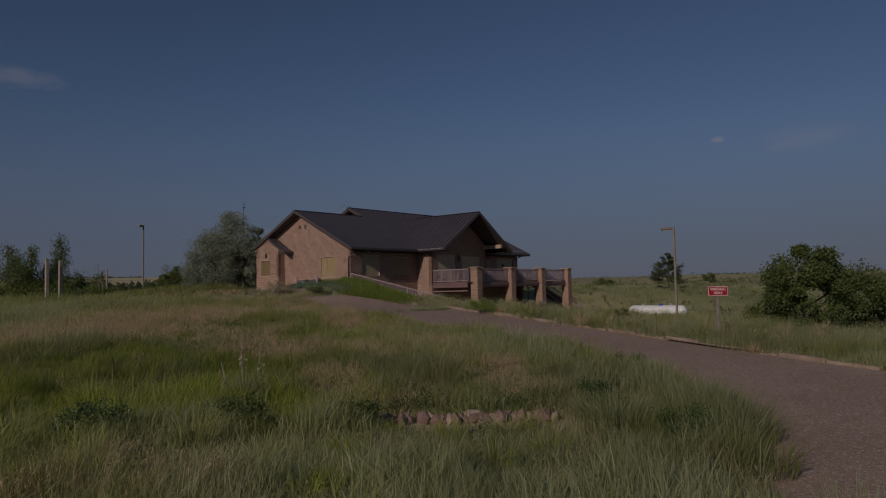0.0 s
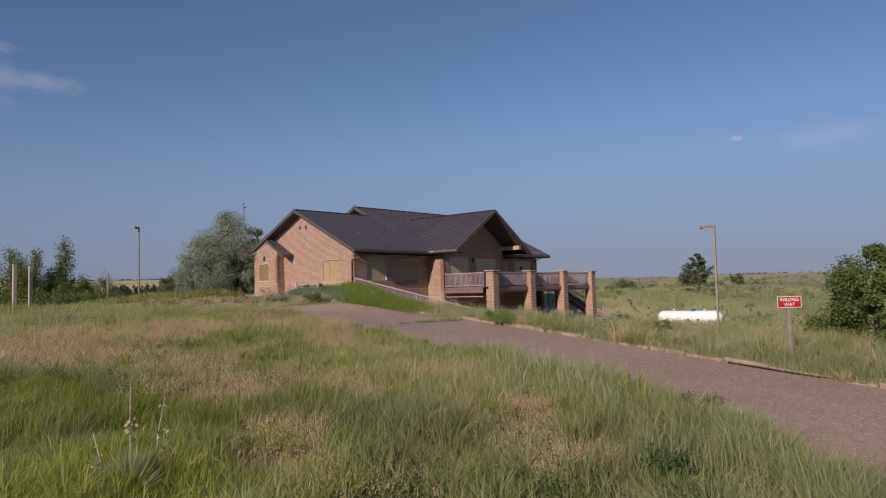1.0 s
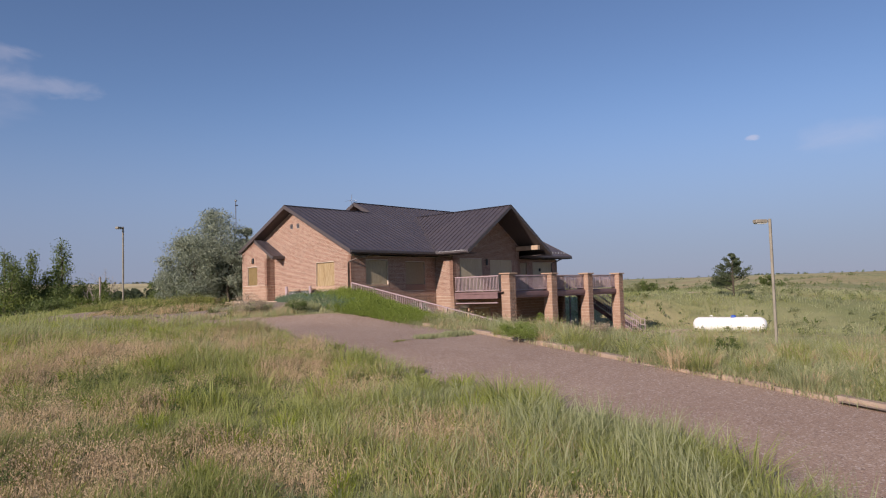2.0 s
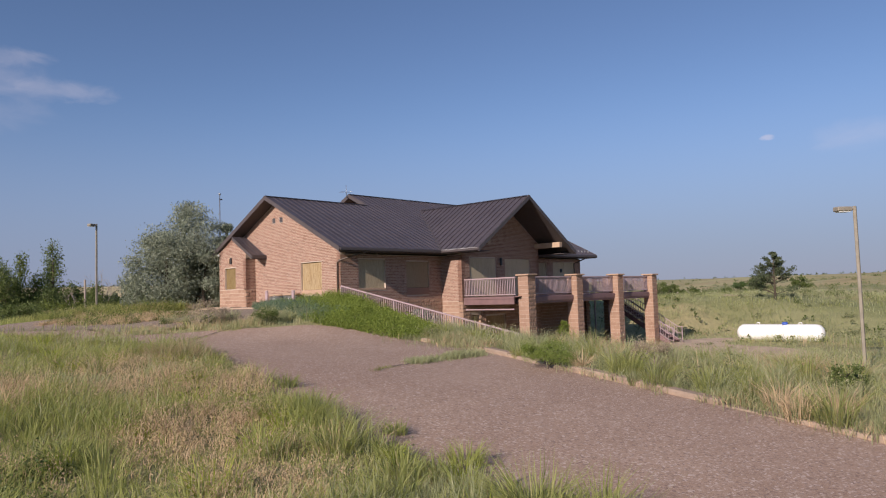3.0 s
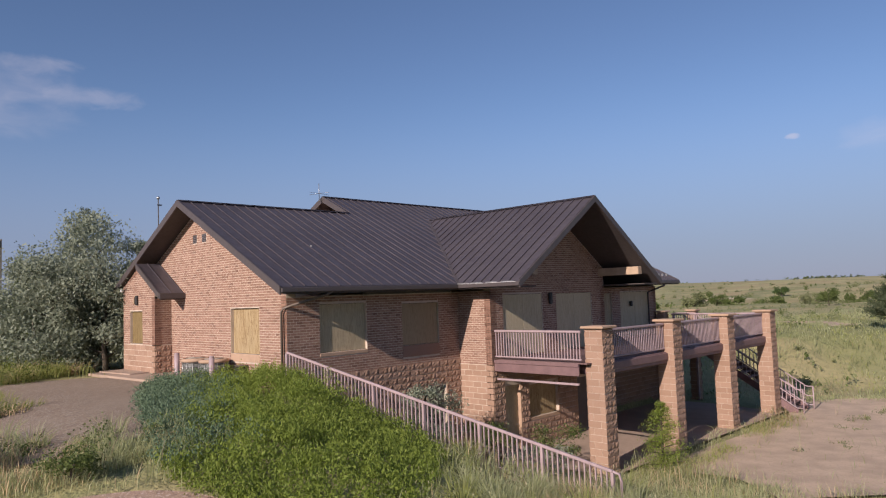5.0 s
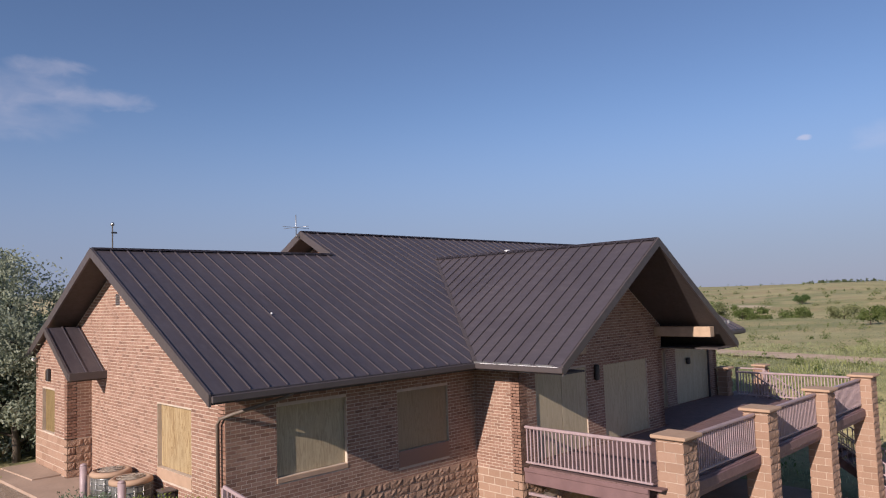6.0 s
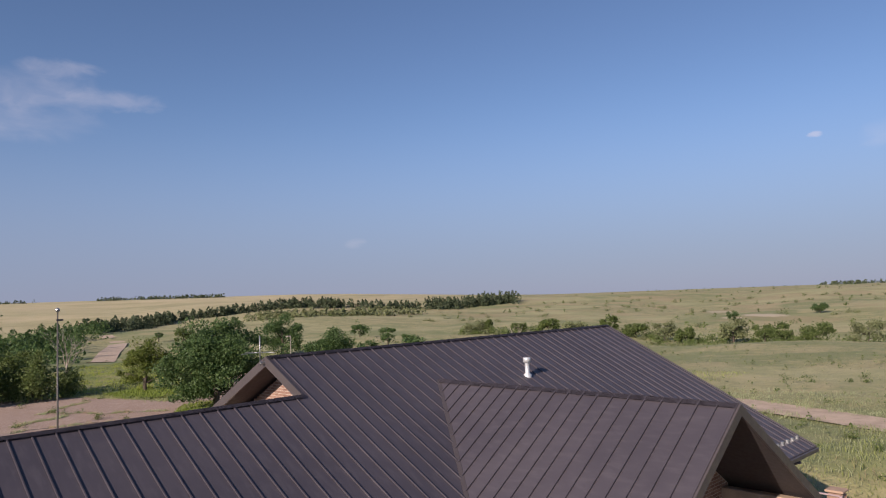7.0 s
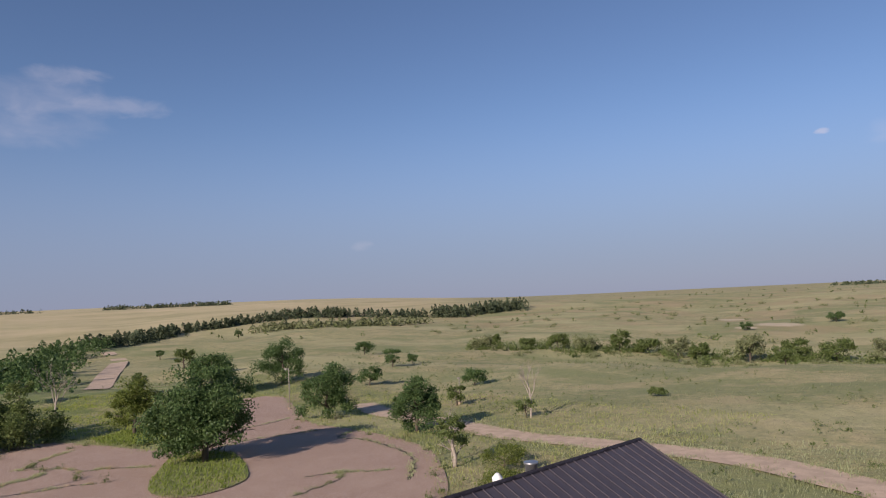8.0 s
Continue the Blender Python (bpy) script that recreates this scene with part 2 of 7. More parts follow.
def grass_shade(name, green, tan, share):
    """Blades whose patches turn from green to dry straw over the meadow."""
    s = Shade(name, 0.65)
    g = s.ramp(s.island(), green)
    d = s.ramp(s.island(), tan)
    patch = s.fit(s.math("ADD", s.noise(0.22, 4, 0.6), s.math("MULTIPLY", s.island(), 0.16)), share, share + 0.12)
    c = s.mix(patch, g, d)
    c = s.mix(s.fit(s.noise(0.11, 3), 0.45, 0.65, 0, 0.45), c, (0.14, 0.17, 0.045))
    s.put(s.b.inputs["Base Color"], c)
    s.b.inputs["Specular IOR Level"].default_value = 0.3
    tr = s.node("ShaderNodeBsdfTranslucent")
    s.link(c, tr.inputs["Color"])
    add = s.node("ShaderNodeMixShader")
    add.inputs[0].default_value = 0.55
    s.link(s.b.outputs[0], add.inputs[1])
    s.link(tr.outputs[0], add.inputs[2])
    s.link(add.outputs[0], s.t.nodes["Material Output"].inputs["Surface"])
    return s.mat


BRICK, BLOCK, BLOCK_SMOOTH, ROOF = brick_shade(), block_shade(), block_shade("ground_block", False), roof_shade()
MORTAR = plain("mortar", (0.58, 0.475, 0.385), 0.95, vary=0.2, bump=0.3)
CAPSTONE = plain("cap_stone", (0.46, 0.31, 0.215), 0.9, vary=0.15, bump=0.3)
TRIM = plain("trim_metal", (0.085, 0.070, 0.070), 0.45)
SOFFIT = plain("soffit", (0.074, 0.060, 0.058), 0.75)
PLY = board_shade("plywood", (0.40, 0.30, 0.165), (0.20, 0.122, 0.052), (0.34, 0.265, 0.16))
PLY_DARK = board_shade("stained_plywood", (0.22, 0.155, 0.065), (0.13, 0.085, 0.03), (0.19, 0.14, 0.065))
PLY_GREY = board_shade("weathered_plywood", (0.46, 0.375, 0.245), (0.33, 0.26, 0.165), (0.40, 0.345, 0.24))
PLY_DIM = board_shade("dim_plywood", (0.33, 0.245, 0.155), (0.27, 0.19, 0.115), (0.30, 0.225, 0.145))
# weathered plywood again, paler: bounce light off the deck is in the colour
PLY_BOUNCE = board_shade("plywood_bounce", (0.54, 0.455, 0.31), (0.44, 0.36, 0.235), (0.50, 0.43, 0.30))
PLUM = plain("plum_paint", (0.205, 0.122, 0.122), 0.6, vary=0.18)
RAIL = plain("mauve_rail", (0.40, 0.30, 0.31), 0.5, vary=0.18, scale=5)
DECKING = plain("deck_paint", (0.205, 0.125, 0.118), 0.7, vary=0.2)
CONCRETE = plain("concrete", (0.42, 0.31, 0.24), 0.92, vary=0.2, scale=0.8, bump=0.3)
KERBSTONE = plain("kerb_concrete", (0.37, 0.275, 0.205), 0.94, vary=0.3, scale=1.6, bump=0.4)
TIMBER = plain("timber", (0.50, 0.36, 0.25), 0.8, vary=0.2)
STEEL = plain("galvanised", (0.42, 0.42, 0.42), 0.4, 0.8)
WHITE = plain("white_paint", (0.82, 0.82, 0.80), 0.4, vary=0.08)
DARK = plain("dark_metal", (0.03, 0.03, 0.032), 0.5)
POLE = plain("pole_grey", (0.27, 0.24, 0.19), 0.7, vary=0.25)
BRONZE = plain("bronze_paint", (0.10, 0.088, 0.075), 0.45)
DOWNPIPE = plain("brown_pipe", (0.155, 0.118, 0.095), 0.5)
BRIGHT = plain("bright_zinc", (0.62, 0.62, 0.62), 0.45, 0.35)
RED = plain("sign_red", (0.42, 0.012, 0.02), 0.45, vary=0.06)
BLUE = plain("blue_plastic", (0.04, 0.10, 0.42), 0.5)
BARK = plain("bark", (0.11, 0.085, 0.062), 0.95, vary=0.35, scale=8, bump=0.5)
BARE = plain("bare_wood", (0.40, 0.34, 0.28), 0.9, vary=0.3, scale=8)
LAND, ROAD = land_shade(), road_shade("chip_seal")
APRON = road_shade("apron_gravel", (0.72, 0.79, 0.78))
DIRT = plain("dirt", (0.57, 0.425, 0.305), 0.97, vary=0.25, scale=0.9, bump=0.5)
GLASS_DARK = plain("dark_pane", (0.015, 0.016, 0.018), 0.1)


# ---- the land ----
def sm(a, b, t):
    t = np.clip((t - a) / (b - a), 0, 1)
    return t * t * (3 - 2 * t)


def ground(x, y):
    """Height of the land: a pad by the house, a long fall towards the road, low ground before the deck, a basin and far ridges."""
    x, y = np.asarray(x, float), np.asarray(y, float)
    z = -0.45 + 0.068 * np.minimum(y, 0) - 0.016 * np.clip(y, 0, 90)
    z = np.maximum(z, -3.4 - 0.0 * x)
    pad = sm(-11, -4.5, x) * (1 - sm(7, 14, x)) * sm(-10.5, -2.0, y) * (1 - sm(16, 40, y))
    z = z + (0.0 - z) * pad
    z = z + 0.45 * np.exp(-(((x + 15) / 6) ** 2 + ((y + 13) / 8) ** 2)) * 0.6
    low = sm(-4.5, 8.0, x) * (1 - sm(-4.0, -1.0, y)) * (1 - sm(30, 45, x))
    well = sm(0.15, 0.6, x - 0.17 * -np.minimum(y, 0)) * sm(-10.5, -7.0, y) * (1 - sm(0.6 - 3.0 * sm(21, 26, x), 1.0 + 9.0 * sm(21, 26, x), y)) * (1 - sm(26, 42, x))
    low = np.maximum(low, well * 0.97)
    z = z + (-3.25 - z) * low
    d = np.hypot(x - 5, y)
    az = np.degrees(np.arctan2(y + 7, x))
    right = 1 - sm(35, 60, az)
    basin = sm(118, 166, x + 0.15 * y) * (1 - sm(70, 150, y)) * right
    z = z + (-4.8 - z) * basin * (1 - sm(190, 330, d))
    z = z + 0.9 * sm(75, 130, d) * (np.sin(x * 0.071 + 1.7 * np.sin(y * 0.043)) * np.cos(y * 0.083 + 0.8 * np.sin(x * 0.052)))
    ridge = sm(200, 700, d)
    z = z + (7.6 * right + 17.0 * (1 - right) - z) * ridge
    z = z + 12.0 * sm(700, 1700, d) * (1 - right) + 6 * sm(900, 2200, d) * right * 0
    z = z + 2.2 * sm(230, 330, d) * np.sin(x * 0.021 + 1.3 * np.sin(y * 0.017)) * np.cos(y * 0.024 + 1.1 * np.sin(x * 0.013)) * (1 - sm(520, 680, d))
    return z


def gz(x, y):
    return float(ground(x, y))


def link_mesh(name, verts, faces, mat, parent=None, smooth=False):
    me = bpy.data.meshes.new(name)
    me.from_pydata([tuple(v) for v in verts], [], faces)
    me.materials.append(mat)
    if smooth:
        me.shade_smooth()
    ob = new(name, me)
    ob.parent = parent
    return ob


def steps(fine, ends, grow=1.16):
    """Coordinates that lie close together over the fine stretch and wider and wider beyond it."""
    out = list(np.arange(fine[0], fine[1] + 1e-6, fine[2]))
    for way, stop in ((-1, ends[0]), (1, ends[1])):
        d, v = fine[2], fine[0] if way < 0 else fine[1]
        while abs(v) < abs(stop):
            d *= grow
            v += way * d
            out.append(v)
    return sorted(out)


gx = np.array(steps((-42, 62, 0.75), (-3500, 4200)))
gy = np.array(steps((-44, 100, 0.75), (-3500, 4200)))
XX, YY = np.meshgrid(gx, gy)
ZZ = ground(XX, YY)
rough = np.zeros_like(ZZ)
for k, (amp, freq) in enumerate(((0.05, 0.9), (0.10, 0.31))):
    rough += amp * (np.sin(XX * freq + 1.3 * np.sin(YY * freq * 0.8 + k)) * np.cos(YY * freq * 1.1 + 0.9 * np.sin(XX * freq * 0.7)))
keep = 1 - sm(0, 1, ((XX > -2) & (XX < 27) & (YY > -9) & (YY < 18)).astype(float))
ZZ = ZZ + rough * 0.6 * keep - 0.06
nx, ny = len(gx), len(gy)
verts = np.stack([XX.ravel(), YY.ravel(), ZZ.ravel()], 1)
i, j = np.meshgrid(np.arange(nx - 1), np.arange(ny - 1))
a = (j * nx + i).ravel()
quads = np.stack([a, a + 1, a + nx + 1, a + nx], 1).astype(np.int32)


def fast_mesh(name, verts, quads, mat, smooth=False):
    """A mesh object straight from arrays of corners and of faces with equally many corners each."""
    me = bpy.data.meshes.new(name)
    n, k = quads.shape
    me.vertices.add(len(verts))
    me.vertices.foreach_set("co", np.asarray(verts, np.float32).ravel())
    me.loops.add(n * k)
    me.loops.foreach_set("vertex_index", np.asarray(quads, np.int32).ravel())
    me.polygons.add(n)
    me.polygons.foreach_set("loop_start", np.arange(0, n * k, k, dtype=np.int32))
    me.update(calc_edges=True)
    me.materials.append(mat)
    if smooth:
        me.shade_smooth()
    return new(name, me)


land = fast_mesh("ground", verts, quads, LAND, True)
tagged(land, "rolling dry prairie with green and straw-coloured grass", "ground", kind="structure")


def lay(name, outline, mat, lift, label, category, step=1.0, thick=0.0):
    """A sheet with the given outline that follows the land at a small height."""
    bm = bmesh.new()
    vs = [bm.verts.new((x, y, 0)) for x, y in outline]
    bm.faces.new(vs)
    xs, ys = [p[0] for p in outline], [p[1] for p in outline]
    for k in range(int(min(xs) / step) - 1, int(max(xs) / step) + 2):
        bmesh.ops.bisect_plane(bm, geom=bm.verts[:] + bm.edges[:] + bm.faces[:], plane_co=(k * step, 0, 0), plane_no=(1, 0, 0))
    for k in range(int(min(ys) / step) - 1, int(max(ys) / step) + 2):
        bmesh.ops.bisect_plane(bm, geom=bm.verts[:] + bm.edges[:] + bm.faces[:], plane_co=(0, k * step, 0), plane_no=(0, 1, 0))
    for v in bm.verts:
        v.co.z = gz(v.co.x, v.co.y) + lift
    bm.normal_update()
    bm.faces.ensure_lookup_table()
    if bm.faces[0].normal.z < 0:
        bmesh.ops.reverse_faces(bm, faces=bm.faces[:])
    me = bpy.data.meshes.new(name)
    bm.to_mesh(me)
    bm.free()
    me.materials.append(mat)
    me.shade_smooth()
    return tagged(new(name, me), label, category, kind="structure")


def smooth_line(points, n=6):
    """A Catmull-Rom curve through points of the plan."""
    p = [np.array(q, float) for q in points]
    p = [2 * p[0] - p[1], *p, 2 * p[-1] - p[-2]]
    out = []
    for k in range(1, len(p) - 2):
        for t in np.linspace(0, 1, n, endpoint=False):
            out.append(0.5 * (2 * p[k] + (p[k + 1] - p[k - 1]) * t + (2 * p[k - 1] - 5 * p[k] + 4 * p[k + 1] - p[k + 2]) * t * t + (3 * p[k] - p[k - 1] - 3 * p[k + 1] + p[k + 2]) * t ** 3))
    out.append(p[-2])
    return [tuple(q) for q in out]


KERB = smooth_line([(-16.4, -47.0), (-13.0, -35.0), (-11.75, -31.0), (-10.4, -27.3), (-9.3, -24.2), (-8.1, -20.5), (-6.8, -16.4), (-5.8, -13.8), (-5.2, -11.4), (-5.4, -9.4)])
JUNIPER_EDGE = smooth_line([(-5.4, -9.4), (-5.8, -8.2), (-6.3, -6.8), (-7.0, -5.9), (-8.1, -5.2)])
ISLAND = smooth_line([(-8.1, -5.2), (-9.2, -3.9), (-10.6, -3.2), (-12.2, -2.2), (-12.6, 4.0), (-13.0, 24.0)])
MEADOW = smooth_line([(-20.0, 24.0), (-17.0, 6.0), (-14.2, -4.2), (-13.2, -9.6), (-13.9, -12.3), (-14.4, -14.2), (-15.1, -16.5), (-15.7, -19.0), (-16.0, -22.2), (-16.2, -25.3), (-18.2, -29.0), (-20.5, -32.0), (-24.0, -34.6), (-28.5, -37.2), (-35.0, -47.0)])
road = lay("road", KERB[:-1] + JUNIPER_EDGE[:-1] + ISLAND[:-1] + MEADOW, ROAD, 0.02, "worn pinkish chip-seal driveway with cracks and weeds", "road")
DRIVE = smooth_line([(-12.2, -1.6), (-9.6, -1.6), (-7.6, -3.0), (-5.2, -3.0), (-4.4, -1.4), (-4.0, 0.2), (-3.4, 2.8), (-2.2, 4.6), (-1.5, 5.4), (-1.8, 8.0), (-2.2, 9.6), (-3.8, 10.4), (-5.6, 11.2), (-6.9, 14.0), (-8.0, 25.0)])
lay("road", DRIVE + [(-13.0, 25.0), (-12.4, 6.0)], APRON, 0.025, "gravelly chip-seal apron beside the house", "road")
YARD = smooth_line([(8.2, -10.4), (9.6, -8.6), (10.4, -6.2), (20.5, -6.2), (23.5, -5.0), (27.0, -6.2), (28.5, -8.4), (26.0, -9.6), (23.5, -9.4), (22.0, -11.5), (20.5, -14.6), (17.0, -16.5), (12.6, -14.6)])
lay("pavement", YARD, DIRT, 0.03, "bare sandy yard in front of the deck", "dirt yard")
LOT = smooth_line([(14.0, 96.0), (19.0, 88.0), (24.0, 84.5), (26.5, 77.0), (29.5, 67.5), (36.0, 73.0), (44.0, 84.0), (52.0, 100.0), (58.0, 102.0), (60.0, 96.0), (52.0, 78.0), (47.5, 68.0), (47.0, 57.0), (45.0, 45.5), (40.0, 37.0), (32.0, 28.5), (22.0, 26.0), (8.0, 30.0), (4.0, 60.0)])
lay("pavement", LOT, ROAD, 0.03, "old cracked pinkish asphalt parking lot", "parking lot", 2.0)
TRACK = smooth_line([(43.6, -1.5), (45.0, 2.4), (49.0, 11.0), (52.0, 20.0), (51.5, 33.0), (51.0, 42.0), (53.0, 52.0), (55.0, 66.0), (60.0, 78.0)])
wide = [(x + 4.0, y - 1.0) for x, y in TRACK]
lay("road", wide + TRACK[::-1], DIRT, 0.04, "narrow pale pinkish road across the prairie", "road", 2.0)
BACK = smooth_line([(44.0, 144.0), (48.5, 155.0), (62.0, 188.0), (79.0, 232.0), (84.0, 260.0)])
lay("road", [(x + 4.4, y - 1.8) for x, y in BACK] + BACK[::-1], DIRT, 0.06, "curving pale access road beyond the parking lot", "road", 4.0)


# ---- building blocks ----
def part(name, bm, mat, parent, label=""):
    """Links a bmesh as one mesh object under a thing or a part."""
    me = bpy.data.meshes.new(name)
    bm.normal_update()
    bm.to_mesh(me)
    bm.free()
    for m in mat if isinstance(mat, (list, tuple)) else [mat]:
        me.materials.append(m)
    ob = new(name, me)
    ob.parent = parent
    return tagged(ob, label)


def thing(name, label, category, at=(0, 0, 0), group="", kind=""):
    ob = new(name)
    ob.location = at
    return tagged(ob, label, category, group, kind)


def box_into(bm, lo, hi, bevel=0.0, m=None):
    """A box between two corners, its edges eased."""
    c = [(a + b) / 2 for a, b in zip(lo, hi)]
    s = [abs(b - a) for a, b in zip(lo, hi)]
    made = bmesh.ops.create_cube(bm, size=1, matrix=Matrix.Translation(c) @ Matrix.Diagonal((*s, 1)))["verts"]
    if bevel:
        edges = list({e for v in made for e in v.link_edges})
        made = bmesh.ops.bevel(bm, geom=edges, offset=min(bevel, min(s) * 0.45), segments=1, affect="EDGES", profile=0.5)["verts"]
    if m is not None:
        bmesh.ops.transform(bm, matrix=m, verts=list(made))
    return bm


def box(lo, hi, bevel=0.0, m=None):
    return box_into(bmesh.new(), lo, hi, bevel, m)


def bar_into(bm, a, b, w, h, bevel=0.0, up=(0, 0, 1)):
    """A straight bar from a to b, w wide and h high."""
    a, b = Vector(a), Vector(b)
    d = b - a
    x = d.normalized()
    y = Vector(up).cross(x)
    y = y.normalized() if y.length > 1e-4 else Vector((0, 1, 0))
    z = x.cross(y)
    m = Matrix((x, y, z)).transposed().to_4x4()
    m.translation = (a + b) / 2
    return box_into(bm, (-d.length / 2, -w / 2, -h / 2), (d.length / 2, w / 2, h / 2), bevel, m)


def bar(a, b, w, h, bevel=0.0):
    return bar_into(bmesh.new(), a, b, w, h, bevel)


def tube_into(bm, points, radii, sides=8, cap=True):
    """A round pipe or limb along points, with a radius at each."""
    pts = [Vector(p) for p in points]
    if not isinstance(radii, (list, tuple)):
        radii = [radii] * len(pts)
    rings = []
    ref = Vector((0.31, 0.17, 0.93))
    for k, p in enumerate(pts):
        d = (pts[min(k + 1, len(pts) - 1)] - pts[max(k - 1, 0)]).normalized()
        if abs(d.dot(ref)) > 0.95:
            ref = Vector((0.9, 0.3, 0.1))
        u = d.cross(ref).normalized()
        v = d.cross(u)
        rings.append([bm.verts.new(p + radii[k] * (math.cos(2 * math.pi * j / sides) * u + math.sin(2 * math.pi * j / sides) * v)) for j in range(sides)])
    for r, s in zip(rings, rings[1:]):
        for j in range(sides):
            f = bm.faces.new((r[j], s[j], s[(j + 1) % sides], r[(j + 1) % sides]))
            f.smooth = True
    if cap:
        bm.faces.new(rings[0])
        bm.faces.new(rings[-1][::-1])
    return bm


def tube(points, radii, sides=8, cap=True):
    return tube_into(bmesh.new(), points, radii, sides, cap)


def lathe(profile, sides=20, axis="Z"):
    """A turned solid from (radius, height) pairs."""
    bm = bmesh.new()
    rings = [[bm.verts.new((r * math.cos(2 * math.pi * j / sides), r * math.sin(2 * math.pi * j / sides), h)) for j in range(sides)] for r, h in profile]
    for r, s in zip(rings, rings[1:]):
        for j in range(sides):
            f = bm.faces.new((r[j], r[(j + 1) % sides], s[(j + 1) % sides], s[j]))
            f.smooth = True
    bm.faces.new(rings[0][::-1])
    bm.faces.new(rings[-1])
    return bm


def prism(outline, low, high):
    """A solid over a plan outline between two height functions of x, y."""
    bm = bmesh.new()
    lo = [bm.verts.new((x, y, low(x, y))) for x, y in outline]
    hi = [bm.verts.new((x, y, high(x, y))) for x, y in outline]
    n = len(outline)
    bm.faces.new(hi)
    bm.faces.new(lo[::-1])
    for k in range(n):
        bm.faces.new((lo[k], lo[(k + 1) % n], hi[(k + 1) % n], hi[k]))
    bmesh.ops.recalc_face_normals(bm, faces=bm.faces[:])
    return bm


def clip(poly, a, b, c):
    """The part of a convex plan polygon where a x + b y <= c."""
    out = []
    for p, q in zip(poly, poly[1:] + poly[:1]):
        dp, dq = a * p[0] + b * p[1] - c, a * q[0] + b * q[1] - c
        if dp <= 0:
            out.append(p)
        if dp * dq < 0:
            t = dp / (dp - dq)
            out.append((p[0] + t * (q[0] - p[0]), p[1] + t * (q[1] - p[1])))
    return out


# ---- the house ----
SLOPE = 0.505                       # main roof
EAVE_Y, EAVE_Z = -0.47, 2.966       # front eave, top of the roof sheet
RIDGE_A, RIDGE_B = 5.87, 7.66       # where the two ridges run
RAKE_X, STEP_X, END_X = -0.89, 6.52, 22.86
C_RIDGE, C_LEFT, C_RIGHT, C_FRONT, C_SLOPE = 11.06, 6.37, 15.75, -3.22, 0.667
WALL_X, WALL_Y, C_X, C_X2, C_Y, END_WALL = -0.15, 0.38, 7.22, 14.60, -1.20, 21.95
LOW = -3.25                         # floor of the walk-out basement
house = thing("house", "single-storey brick lodge with dark standing-seam metal roof and boarded windows", "house")


def z_front(x, y):
    return EAVE_Z + SLOPE * (y - EAVE_Y)


def z_back_a(x, y):
    return z_front(0, RIDGE_A) - SLOPE * (y - RIDGE_A)


def z_back_b(x, y):
    return z_front(0, RIDGE_B) - SLOPE * (y - RIDGE_B)


def z_cl(x, y):
    return EAVE_Z + C_SLOPE * (x - C_LEFT)


def z_cr(x, y):
    return EAVE_Z + C_SLOPE * (C_RIGHT - x)


roof = part("roof", bmesh.new(), ROOF, house, "dark brown standing-seam metal roof")
roof_work = []


def roof_slope(outline, zf, along, start, width=0.42):
    """One roof slope: a deck below, and a sheet for each seam bay. along: the axis in which the bays follow one another."""
    part("roof_deck", prism(outline, lambda x, y: zf(x, y) - 0.20, lambda x, y: zf(x, y) - 0.03), SOFFIT, roof)
    roof_work.append((outline, zf, along, start, width))


def lay_sheets():
    for outline, zf, along, start, width in roof_work:
        k = 0 if along == "x" else 1
        lo, hi = min(p[k] for p in outline), max(p[k] for p in outline)
        v = start
        while v < hi:
            a, b = (1, 0) if along == "x" else (0, 1)
            strip = clip(clip(outline, -a, -b, -max(v, lo)), a, b, min(v + width, hi))
            if len(strip) >= 3 and v + width > lo:
                bm = prism(strip, lambda x, y: zf(x, y) - 0.028, zf)
                rib = clip(clip(outline, -a, -b, -max(v - 0.011, lo)), a, b, min(v + 0.011, hi))
                if len(rib) >= 3:
                    seam = prism(rib, zf, lambda x, y: zf(x, y) + (0.034 if along == "x" else 0.05))
                    me = bpy.data.meshes.new("seam")
                    seam.to_mesh(me)
                    seam.free()
                    bm.from_mesh(me)
                    bpy.data.meshes.remove(me)
                part("panel", bm, ROOF, roof)
            v += width


valley = (C_RIDGE, EAVE_Y + (C_SLOPE / SLOPE) * (C_RIDGE - C_LEFT))      # top of both valleys
roof_slope([(RAKE_X, EAVE_Y), (C_LEFT, EAVE_Y), valley, (C_RIDGE, RIDGE_A), (RAKE_X, RIDGE_A)], z_front, "x", RAKE_X)
roof_slope([(STEP_X, RIDGE_A), (C_RIDGE, RIDGE_A), (C_RIDGE, RIDGE_B), (STEP_X, RIDGE_B)], z_front, "x", RAKE_X)
roof_slope([(C_RIDGE, valley[1]), (C_RIGHT, EAVE_Y), (END_X, EAVE_Y), (END_X, RIDGE_B), (C_RIDGE, RIDGE_B)], z_front, "x", RAKE_X)
roof_slope([(RAKE_X, RIDGE_A), (STEP_X, RIDGE_A), (STEP_X, 11.6), (RAKE_X, 11.6)], z_back_a, "x", RAKE_X)
roof_slope([(STEP_X, RIDGE_B), (END_X, RIDGE_B), (END_X, 16.1), (STEP_X, 16.1)], z_back_b, "x", RAKE_X)
roof_slope([(C_LEFT, C_FRONT), (C_RIDGE, C_FRONT), valley, (C_LEFT, EAVE_Y)], z_cl, "y", C_FRONT)
roof_slope([(C_RIDGE, C_FRONT), (C_RIGHT, C_FRONT), (C_RIGHT, EAVE_Y), valley], z_cr, "y", C_FRONT)
D_X, D_Y0, D_Y1, D_RIDGE, D_SLOPE = -0.78, 8.10, 11.0, 9.06, 0.58
z_d = lambda x, y: 4.16 - D_SLOPE * (D_RIDGE - y)
